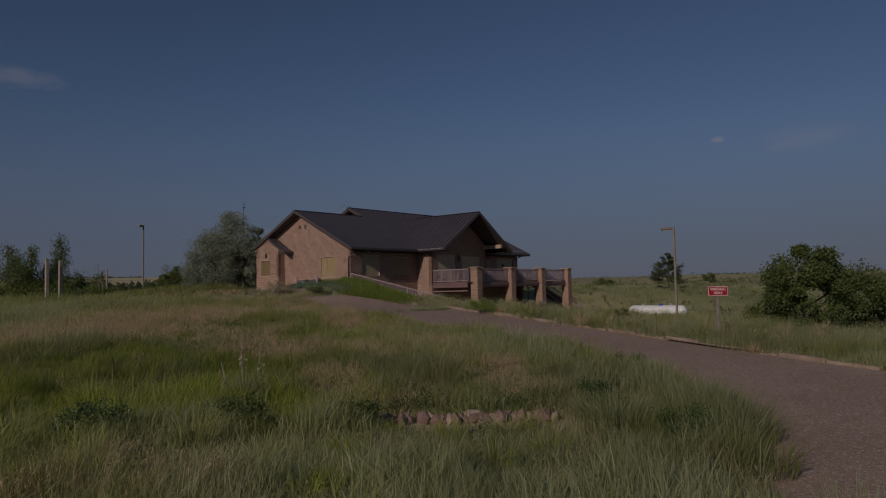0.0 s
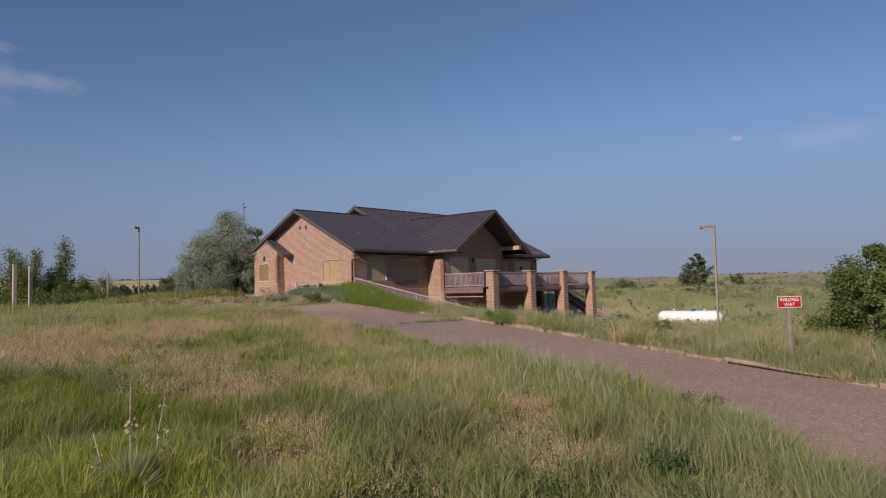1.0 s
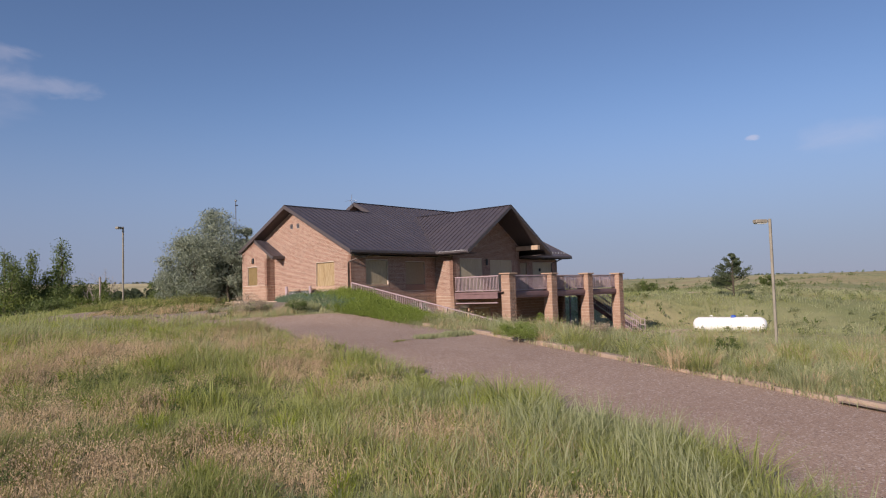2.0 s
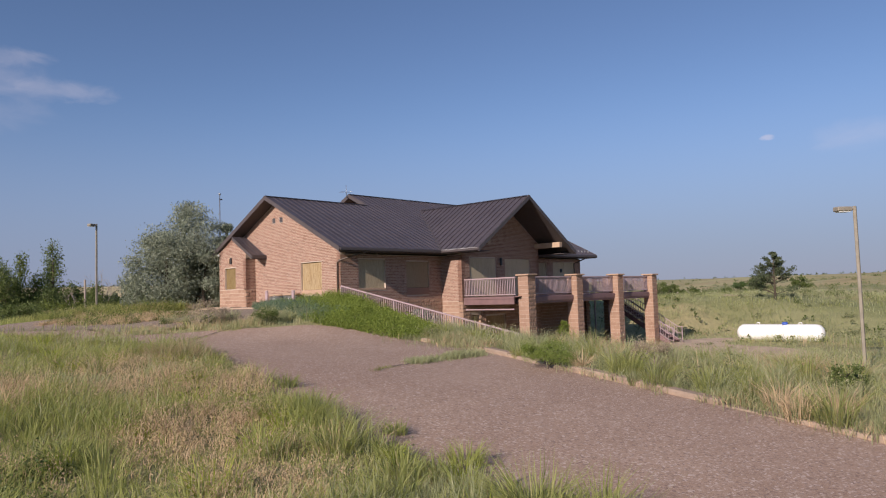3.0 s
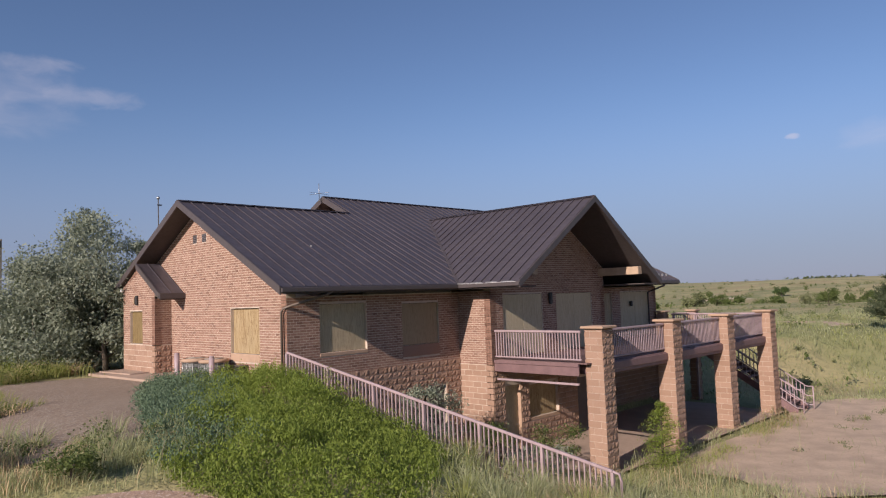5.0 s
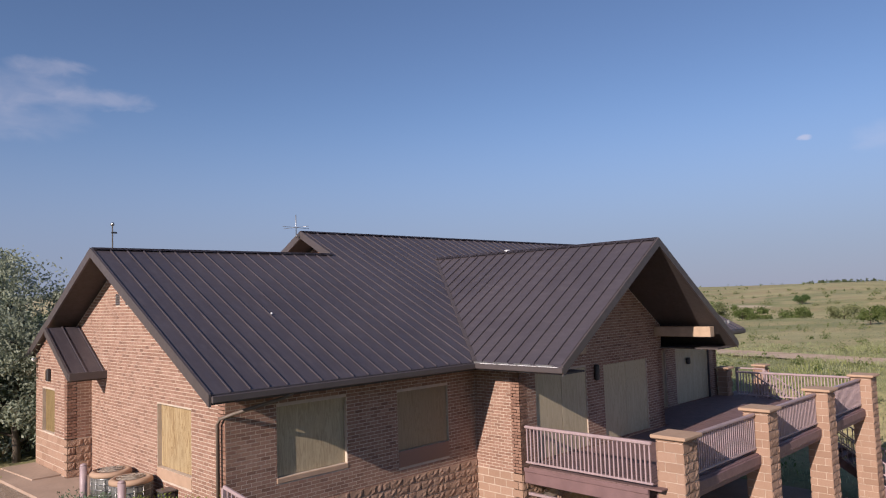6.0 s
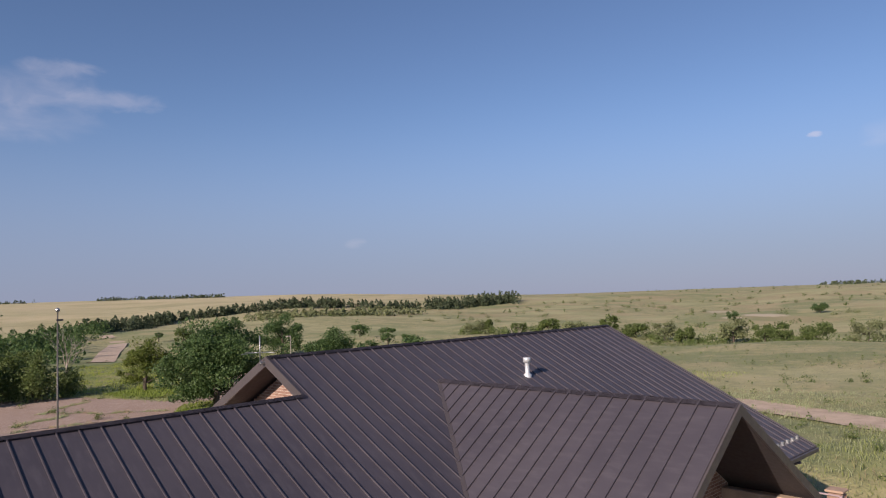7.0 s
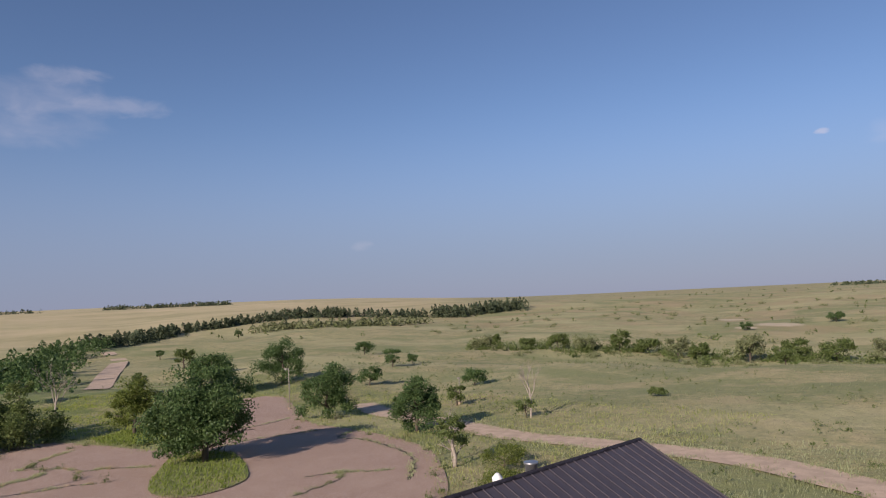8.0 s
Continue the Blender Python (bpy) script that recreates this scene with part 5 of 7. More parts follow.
def blades(x, y, height, width, lean, z=None, way=None):
    """Bent blades of grass: narrow kites folded at the widest place."""
    n = len(x)
    z = ground(x, y) - 0.05 if z is None else z
    a = RNG.uniform(0, 2 * np.pi, n)
    b = RNG.normal(0.5, 1.2, n) if way is None else way  # leaning with the wind
    side = np.stack([np.cos(a), np.sin(a), np.zeros(n)], 1) * (width / 2)[:, None]
    tip = np.stack([np.cos(b), np.sin(b), np.zeros(n)], 1) * (lean * height)[:, None]
    p = np.stack([x, y, z], 1)
    up = np.zeros((n, 3))
    up[:, 2] = height
    mid = p + up * 0.5 + tip * 0.25
    end = p + up * np.clip(1 - 0.25 * lean, 0.5, 1)[:, None] + tip
    v = np.stack([p, mid - side, mid + side, end], 1).reshape(-1, 3)
    k = np.arange(n)[:, None] * 4
    f = np.concatenate([k + np.array([[0, 2, 1]]), k + np.array([[1, 2, 3]])])
    return v, f


def leaf_cloud(c, size, stretch=2.0, up=0.0):
    """Small flat leaves at the given places, turned every way: pointed ovals of four corners."""
    n = len(c)
    a = RNG.normal(size=(n, 3))
    a[:, 2] += up * 2
    a /= np.linalg.norm(a, axis=1)[:, None]
    b = np.cross(a, RNG.normal(size=(n, 3)))
    b /= np.linalg.norm(b, axis=1)[:, None]
    s = size * RNG.uniform(0.6, 1.4, n)[:, None]
    v = np.stack([c - a * s * 0.5, c + b * s * 0.5 / stretch, c + a * s * 0.5, c - b * s * 0.5 / stretch], 1).reshape(-1, 3)
    f = np.arange(4 * n).reshape(-1, 4)
    return v, f


GREEN = [(0.0, (0.275, 0.310, 0.092)), (0.5, (0.370, 0.398, 0.132)), (1.0, (0.480, 0.485, 0.185))]
SAGE = [(0.0, (0.310, 0.340, 0.165)), (0.5, (0.425, 0.445, 0.235)), (1.0, (0.550, 0.548, 0.330))]
STRAW = [(0.0, (0.340, 0.245, 0.140)), (0.5, (0.450, 0.330, 0.200)), (1.0, (0.550, 0.420, 0.270))]
GRASS_GREEN = grass_shade("green_grass", GREEN, STRAW, 0.66)
GRASS_BLUE = grass_shade("wheat_grass", SAGE, STRAW, 0.72)
LIME = [(0.0, (0.260, 0.315, 0.040)), (0.5, (0.345, 0.395, 0.062)), (1.0, (0.430, 0.465, 0.095))]
GRASS_LIME = grass_shade("lime_grass", LIME, STRAW, 0.74)
BROME = [(0.0, (0.490, 0.362, 0.222)), (0.5, (0.545, 0.408, 0.255)), (1.0, (0.600, 0.460, 0.295))]
GRASS_DRY = leaf_shade("dry_brome", BROME, 0.7, 0.3)
LEAF_OLIVE = leaf_shade("silver_leaf", [(0.0, (0.195, 0.228, 0.160)), (0.5, (0.275, 0.310, 0.228)), (1.0, (0.360, 0.398, 0.310))], 0.55, 0.35)
LEAF_SAGE = leaf_shade("sage_leaf", [(0.0, (0.140, 0.160, 0.070)), (0.5, (0.195, 0.212, 0.100)), (1.0, (0.260, 0.272, 0.145))], 0.65, 0.25)
LEAF_DARK = leaf_shade("dark_leaf", [(0.0, (0.056, 0.104, 0.033)), (0.5, (0.094, 0.154, 0.050)), (1.0, (0.150, 0.215, 0.078))], 0.5, 0.4)
LEAF_MID = leaf_shade("mid_leaf", [(0.0, (0.085, 0.120, 0.034)), (0.5, (0.138, 0.180, 0.054)), (1.0, (0.200, 0.242, 0.086))], 0.5, 0.4)
LEAF_LIME = leaf_shade("lime_leaf", [(0.0, (0.085, 0.115, 0.020)), (0.5, (0.140, 0.175, 0.035)), (1.0, (0.200, 0.225, 0.060))], 0.5, 0.35)
TWIG = leaf_shade("dry_twig", [(0.0, (0.27, 0.215, 0.15)), (0.5, (0.36, 0.295, 0.21)), (1.0, (0.45, 0.38, 0.28))], 0.8, 0.1)
LEAF_BRIGHT = leaf_shade("bright_weed", [(0.0, (0.165, 0.225, 0.045)), (0.5, (0.225, 0.295, 0.068)), (1.0, (0.300, 0.365, 0.105))], 0.55, 0.4)
NEEDLE = leaf_shade("needle", [(0.0, (0.058, 0.080, 0.042)), (0.5, (0.090, 0.114, 0.060)), (1.0, (0.135, 0.156, 0.088))], 0.6, 0.25)
JUNIPER_GREEN = leaf_shade("juniper_green", [(0.0, (0.150, 0.205, 0.035)), (0.5, (0.225, 0.290, 0.052)), (1.0, (0.300, 0.365, 0.078))], 0.55, 0.4)
JUNIPER_BLUE = leaf_shade("juniper_blue", [(0.0, (0.105, 0.165, 0.098)), (0.5, (0.142, 0.208, 0.126)), (1.0, (0.182, 0.250, 0.158))], 0.55, 0.3)

OUT = [KERB + JUNIPER_EDGE + ISLAND + MEADOW, DRIVE + [(-13.0, 25.0), (-12.4, 6.0)], LOT, wide + TRACK[::-1]]
JUNIPER_BED = [(-0.5, 0.1), (-0.35, -1.5), (-0.1, -3.2), (0.1, -4.8), (-0.6, -6.4), (-2.4, -8.0), (-4.6, -9.6), (-5.7, -9.6), (-6.0, -7.6), (-6.5, -6.2), (-6.3, -4.6), (-5.8, -3.2), (-5.2, -1.6), (-4.6, 0.0), (-3.6, 2.6), (-2.4, 4.6), (-1.6, 5.4), (-1.15, 4.6), (-1.1, 2.9), (-0.5, 1.8)]


def on_grass(x, y, yard=True):
    ok = np.ones(len(x), bool)
    for poly in OUT:
        ok &= ~inside(poly, x, y)
    ok &= ~inside(JUNIPER_BED, x, y)
    ok &= ~((x > -2.0) & (x < 22.5) & (y > -5.3) & (y < 16.0))
    run, off = (x + 27.6) * 0.783 - (y + 29.85) * 0.622, (x + 27.6) * 0.622 + (y + 29.85) * 0.783
    ok &= ~((run > -0.1) & (run < 3.2) & (off > -0.75) & (off < 0.12) & (RNG.uniform(size=len(x)) < 0.93))
    if yard:
        thin = inside(YARD, x, y)
        ok &= ~thin | (RNG.uniform(size=len(x)) < 0.04)
    return ok


def meadow(name, box_xy, per_m2, low, high, width, lean, mat, label, wanted):
    """One sward: blades scattered over a stretch of the plan where wanted(x, y) gives their share."""
    x0, x1, y0, y1 = box_xy
    n = int((x1 - x0) * (y1 - y0) * per_m2)
    x, y = RNG.uniform(x0, x1, n), RNG.uniform(y0, y1, n)
    keep = (RNG.uniform(size=n) < wanted(x, y)) & on_grass(x, y)
    x, y = x[keep], y[keep]
    # tufts: pull the blades together
    cx, cy = np.round(x / 0.22) * 0.22 + 0.09 * np.sin(y * 40), np.round(y / 0.22) * 0.22 + 0.09 * np.cos(x * 37)
    pull = RNG.uniform(0, 0.75, len(x))
    x, y = x + (cx - x) * pull, y + (cy - y) * pull
    tall = low + (high - low) * (0.15 + 1.25 * sm(0.34, 0.70, 0.6 * drift(x, y, 1.3, 3) + 0.4 * drift(x, y, 0.6, 12))) * RNG.uniform(0.5, 1.1, len(x))
    v, f = blades(x, y, tall, RNG.uniform(0.6, 1.4, len(x)) * width, RNG.uniform(0.05, lean, len(x)))
    ob = fast_mesh(name, v, f, mat)
    return tagged(ob, label, "grass", kind="stuff")


STRAW_SPOTS = ((-25.4, -14.5, 2.9), (-22.8, -13.4, 2.9), (-20.2, -12.4, 2.6), (-28.0, -15.5, 2.4), (-23.3, -18.9, 1.5), (-24.5, -22.8, 1.7), (-22.3, -23.3, 1.4), (-26.4, -27.0, 0.9), (-21.3, -27.6, 0.7), (-19.8, -24.0, 1.3), (-24.0, -30.2, 0.8), (-23.6, -30.8, 0.5), (-25.6, -26.2, 0.7), (-16.7, -14.6, 1.9), (-16.0, -15.3, 1.3), (-16.4, -11.8, 1.3), (-17.6, -17.6, 1.3), (-18.4, -20.6, 1.0))
LIME_SPOTS = ((-28.2, -22.0, 2.2), (-27.0, -24.4, 1.3), (-28.9, -26.6, 1.8), (-26.2, -23.6, 1.2), (-31.0, -24.0, 3.0), (-27.2, -20.0, 1.2))
DARK_SPOTS = ((-26.1, -19.4, 1.3), (-25.6, -22.0, 1.1), (-26.4, -29.2, 0.8), (-25.4, -29.9, 1.0), (-24.6, -31.0, 0.7), (-20.6, -18.6, 1.2), (-21.6, -16.2, 1.0))


def torn(x, y, spots, edge=0.9):
    """Share of a growth that stands in round patches with ragged rims."""
    best = np.full(len(x), -9.0)
    for cx, cy, r in spots:
        best = np.maximum(best, 1 - np.hypot(x - cx, y - cy) / r)
    rag = 0.5 * drift(x, y, 1.1, 2) + 0.32 * drift(x, y, 0.42, 14) + 0.18 * drift(x, y, 0.2, 15)
    return sm(-0.12, 0.12, best * 0.6 + edge * (rag - 0.5) - 0.04)


def straw_patch(x, y):
    stray = sm(0.60, 0.68, 0.45 * drift(x, y, 1.7, 1) + 0.35 * drift(x, y, 0.6, 2) + 0.2 * drift(x, y, 0.3, 14))
    return np.maximum(torn(x, y, STRAW_SPOTS), 0.5 * stray)


def blue_patch(x, y):
    off = (-(x + 25) + (y + 25)) * 0.707
    return np.clip(sm(0.40, 0.60, drift(x, y, 3.6, 5)) * 0.6 + 0.45 * (1 - sm(-5.0, 0.0, off)), 0.05, 0.95)


def lime_patch(x, y):
    """Yellow-green growth, mostly away from the drive."""
    return torn(x, y, LIME_SPOTS, 0.7)


def nearness(x, y):
    """Fewer blades where the camera only ever sees the meadow from afar."""
    d = np.hypot((x + 25), (y + 28))
    return 1 - 0.85 * sm(11, 29, d)


NEAR = (-46, -11, -41, 2)
meadow("grass", NEAR, 410, 0.16, 0.52, 0.012, 1.1, GRASS_GREEN, "uncut green meadow grass", lambda x, y: (1 - 0.8 * straw_patch(x, y)) * (1 - blue_patch(x, y)) * (1 - lime_patch(x, y)) * nearness(x, y))
meadow("grass", NEAR, 520, 0.16, 0.48, 0.012, 1.1, GRASS_LIME, "yellow-green meadow grass", lambda x, y: (1 - 0.7 * straw_patch(x, y)) * lime_patch(x, y) * nearness(x, y))
meadow("grass", NEAR, 430, 0.20, 0.62, 0.011, 1.0, GRASS_BLUE, "grey-green wheatgrass in tufts", lambda x, y: (1 - 0.8 * straw_patch(x, y)) * blue_patch(x, y) * (1 - lime_patch(x, y)) * nearness(x, y))
meadow("grass", NEAR, 260, 0.16, 0.46, 0.011, 1.1, GRASS_DRY, "patches of dry pinkish brome", lambda x, y: (0.03 + 0.9 * straw_patch(x, y)) * nearness(x, y))
# feathery dry heads of brome over the straw patches, several to a stalk
n = 260000
x, y = RNG.uniform(NEAR[0], NEAR[1], n), RNG.uniform(NEAR[2], NEAR[3], n)
sel = (RNG.uniform(size=n) < straw_patch(x, y) ** 1.5 * nearness(x, y)) & on_grass(x, y)
x, y = np.repeat(x[sel], 6), np.repeat(y[sel], 6)
tall = np.repeat((0.20 + 0.30 * drift(x[::6], y[::6], 0.5, 12)) * RNG.uniform(0.6, 1.1, len(x) // 6), 6)
head = np.stack([x, y, ground(x, y) + tall], 1) + RNG.normal(size=(len(x), 3)) * np.array([0.03, 0.03, 0.05])
v, f = leaf_cloud(head, 0.029, 3.0, 0.8)
tagged(fast_mesh("brome", v, f, GRASS_DRY), "feathery pinkish seed heads of dry brome", "grass", kind="stuff")
# dense dark herbs in a few hollows
spots = np.concatenate([np.stack([cx + RNG.normal(0, 0.5 * r, int(14 * r)), cy + RNG.normal(0, 0.5 * r, int(14 * r))], 1) for cx, cy, r in DARK_SPOTS])
HERBS = spots
edge = np.array(MEADOW)


def near_edge(x, y):
    """Rank growth in a band along the drive's edge."""
    best = np.full(len(x), 9.0)
    for px, py in edge[::2]:
        best = np.minimum(best, np.hypot(x - px, y - py))
    return (1 - sm(0.9, 3.0, best)) * sm(0.15, 0.45, drift(x, y, 2.2, 9)) * (1 - 0.9 * torn(x, y, STRAW_SPOTS))


meadow("grass", (-34, -11, -41, -24), 230, 0.30, 0.86, 0.013, 0.75, GRASS_BLUE, "tall rank grass along the edge of the drive", near_edge)
meadow("grass", (-24, -11, -24, 0), 200, 0.18, 0.50, 0.013, 0.9, GRASS_GREEN, "green grass along the edge of the drive", near_edge)
VERGE = (-12, 28, -40, -5.3)
verge_near = lambda x, y: (1 - 0.7 * sm(-2, 26, x)) * sm(0.2, 0.55, 0.4 + drift(x, y, 2.0, 7))
meadow("grass", VERGE, 55, 0.2, 0.6, 0.014, 0.9, GRASS_BLUE, "tall grey-green grass beside the kerb", lambda x, y: verge_near(x, y) * 0.9)
meadow("grass", VERGE, 34, 0.2, 0.6, 0.014, 0.8, GRASS_GREEN, "green grass beside the kerb", lambda x, y: verge_near(x, y) * drift(x, y, 3.0, 8))
meadow("grass", VERGE, 20, 0.25, 0.7, 0.012, 0.6, GRASS_DRY, "dry straw stalks beside the kerb", lambda x, y: verge_near(x, y) * sm(0.45, 0.7, drift(x, y, 2.5, 4)))
meadow("grass", (-60, 6, -3, 48), 26, 0.2, 0.55, 0.03, 0.5, GRASS_GREEN, "rough grass beyond the drive", lambda x, y: 0.4 + 0.6 * drift(x, y, 4, 6))
meadow("grass", (20, 62, -6, 36), 20, 0.12, 0.34, 0.03, 0.9, GRASS_BLUE, "rough prairie grass behind the house", lambda x, y: 0.3 + 0.7 * drift(x, y, 4, 6))
meadow("grass", (10, 75, 24, 130), 11, 0.15, 0.4, 0.06, 0.7, GRASS_GREEN, "rough grass round the parking lot", lambda x, y: 0.3 + 0.7 * drift(x, y, 6, 6))
meadow("grass", (6, 50, 84, 130), 9, 0.15, 0.45, 0.07, 0.7, GRASS_LIME, "lush green grass beyond the parking lot", lambda x, y: sm(0.3, 0.6, drift(x, y, 7, 23)))
meadow("grass", (55, 170, -60, 130), 0.8, 0.12, 0.32, 0.10, 0.7, LEAF_SAGE, "open prairie grass", lambda x, y: 0.15 + 0.85 * sm(0.3, 0.7, drift(x, y, 9, 6)))


def weeds(name, line, n, spread, low, high, mat, label, width=0.013):
    """Tufts along a line of the plan: growth in cracks and along edges."""
    p = [np.array(q, float) for q in line]
    seg = RNG.integers(0, len(p) - 1, n)
    t = RNG.uniform(0, 1, n)
    a, b = np.array(p)[seg], np.array(p)[seg + 1]
    xy = a + (b - a) * t[:, None] + RNG.normal(0, spread, (n, 2))
    lump = drift(xy[:, 0], xy[:, 1], 0.9, 2)
    keep = RNG.uniform(size=n) < sm(0.25, 0.6, lump)
    xy, lump = xy[keep], lump[keep]
    h = (low + (high - low) * lump) * RNG.uniform(0.5, 1.1, len(xy))
    v, f = blades(xy[:, 0], xy[:, 1], h, RNG.uniform(0.7, 1.3, len(xy)) * width, RNG.uniform(0.1, 0.6, len(xy)))
    return tagged(fast_mesh(name, v, f, mat), label, "weeds", kind="stuff")


weeds("weeds", [(-9.9, -14.35), (-8.2, -14.1), (-7.0, -13.95), (-6.0, -13.85)], 3800, 0.17, 0.12, 0.36, GRASS_BLUE, "strip of tall grass growing in a joint of the drive")
weeds("weeds", [(-11.6, -15.0), (-9.9, -14.35)], 260, 0.06, 0.05, 0.2, GRASS_GREEN, "grass in a crack of the drive")
weeds("weeds", [(-12.4, -6.6), (-9.4, -4.3), (-8.2, -5.0)], 900, 0.10, 0.05, 0.25, GRASS_GREEN, "grass along the joint of the drive")
weeds("weeds", [(-12.2, -2.0), (-9.6, -2.6), (-7.4, -4.2), (-5.6, -4.6)], 7000, 0.55, 0.15, 0.5, GRASS_BLUE, "weedy strip between the drive and the apron")
weeds("weeds", [(-12.2, -2.0), (-9.6, -2.4), (-7.4, -4.0)], 2500, 0.5, 0.2, 0.55, GRASS_DRY, "dry stalks in the weedy strip")
KERB_OUT = [(x + 0.34, y - 0.06) for x, y in KERB[10:]]
weeds("weeds", KERB_OUT, 5200, 0.20, 0.1, 0.45, GRASS_DRY, "dry grass over the kerb")
weeds("weeds", KERB_OUT, 8000, 0.30, 0.2, 0.6, GRASS_BLUE, "tall grass leaning over the kerb")
weeds("weeds", [(1.2, -9.4), (-1.5, -9.6), (-4.6, -10.4), (-5.0, -12.6)], 8000, 0.7, 0.2, 0.6, GRASS_BLUE, "tall grass below the junipers")
weeds("weeds", [(1.2, -9.8), (-1.5, -10.0), (-4.4, -11.0), (-4.6, -12.8)], 3500, 0.6, 0.2, 0.6, GRASS_DRY, "dry stalks among the tall grass below the junipers")
weeds("weeds", [(0.9, -6.0), (1.6, -9.5), (5.0, -10.5), (8.5, -9.0)], 6000, 0.9, 0.2, 0.55, GRASS_BLUE, "tall grass at the foot of the railing")
weeds("weeds", [(6.9, -6.6), (12.0, -6.9), (17.0, -6.6), (20.5, -6.4)], 3000, 0.35, 0.1, 0.45, GRASS_GREEN, "weeds along the piers")
CRACKS = [[(11.9, 58.3), (13.3, 59.2), (15.6, 58.3), (18.2, 58.0), (19.6, 56.9)], [(12.8, 62.3), (15.1, 64.1), (16.8, 64.5), (18.1, 65.8)], [(17.0, 69.3), (20.2, 73.7), (23.5, 76.5)], [(19.9, 63.7), (22.1, 62.9), (25.4, 59.3)], [(14.7, 42.1), (16.3, 44.1), (18.3, 45.2), (19.9, 45.6)], [(14.8, 39.6), (16.0, 39.1), (17.9, 38.0)], [(16.5, 70.3), (19.8, 66.9), (20.2, 64.7)], [(31.2, 43.5), (33.6, 42.3), (36.6, 39.4)], [(27.4, 38.9), (32.2, 40.3), (33.6, 42.3)], [(42.0, 44.0), (43.8, 52.0), (43.2, 56.1), (46.0, 58.0)], [(35.3, 35.5), (40.0, 40.5), (42.1, 44.2)], [(31.0, 62.0), (37.0, 64.0), (45.0, 62.0)], [(36.0, 76.0), (42.0, 72.0), (48.0, 74.0)]]


def crack(line, wide):
    """A ragged dirt-filled crack: a narrow strip that follows the pavement."""
    pts = smooth_line(line, 10)
    vs, fs = [], []
    for k, (x, y) in enumerate(pts):
        ax, ay = pts[max(k - 1, 0)]
        bx, by = pts[min(k + 1, len(pts) - 1)]
        d = math.hypot(bx - ax, by - ay) or 1
        nx_, ny_ = -(by - ay) / d, (bx - ax) / d
        jig = 0.5 * math.sin(k * 2.3) * wide
        for s in (-1, 1):
            px, py = x + nx_ * (s * wide * (0.6 + 0.4 * math.sin(k * 1.7 + s)) + jig), y + ny_ * (s * wide * (0.6 + 0.4 * math.sin(k * 1.7 + s)) + jig)
            vs.append((px, py, gz(px, py) + 0.036))
        if k:
            fs.append((2 * k - 2, 2 * k - 1, 2 * k + 1, 2 * k))
    return tagged(link_mesh("crack", vs, fs, CRACK), "dirt-filled crack in the old pavement", "crack", kind="structure")


CRACK = plain("crack_dirt", (0.11, 0.085, 0.06), 0.97, vary=0.3)
for c in CRACKS:
    crack(c, 0.22)
for c in ([(-10.6, -14.62), (-9.4, -14.3), (-8.2, -14.1)], [(-12.4, -6.6), (-9.4, -4.3), (-8.2, -5.0)]):
    crack(c, 0.035)
for c in CRACKS:
    weeds("weeds", c, 700, 0.22, 0.1, 0.45, GRASS_BLUE, "weeds in a crack of the old asphalt", 0.04)


def trunk_mesh(h, r, limbs, reach, base, seed, mat, parent, name="trunk"):
    """A tapered trunk with limbs that fork once."""
    rnd = random.Random(seed)
    bm = bmesh.new()
    pts = [Vector((0, 0, -0.25))]
    for k in range(1, 6):
        pts.append(Vector((rnd.uniform(-0.06, 0.06) * h * 0.4, rnd.uniform(-0.06, 0.06) * h * 0.4, h * 0.8 * k / 5)))
    tube_into(bm, pts, [r * (1 - 0.8 * k / 5) for k in range(6)], 8)
    tips = []
    for k in range(limbs):
        t = base + (0.95 - base) * (k + 0.5) / limbs
        p = pts[min(int(t * 5), 4)].lerp(pts[min(int(t * 5) + 1, 5)], (t * 5) % 1)
        a = k * 2.4 + rnd.uniform(-0.4, 0.4)
        out = reach * rnd.uniform(0.55, 0.95) * (1 - 0.5 * max(0, t - 0.5))
        rise = rnd.uniform(0.3, 0.9) * out * 0.7
        q = p + Vector((math.cos(a) * out * 0.5, math.sin(a) * out * 0.5, rise * 0.6))
        e = p + Vector((math.cos(a + 0.2) * out, math.sin(a + 0.2) * out, rise))
        tube_into(bm, [p, q, e], [r * 0.35, r * 0.22, r * 0.06], 5)
        tips.append(e)
        for s in (-1, 1):
            f = q + Vector((math.cos(a + 0.7 * s) * out * 0.5, math.sin(a + 0.7 * s) * out * 0.5, rise * 0.5))
            tube_into(bm, [q, (q + f) / 2 + Vector((0, 0, 0.05 * out)), f], [r * 0.18, r * 0.12, r * 0.04], 4)
            tips.append(f)
    part(name, bm, mat, parent)
    return tips


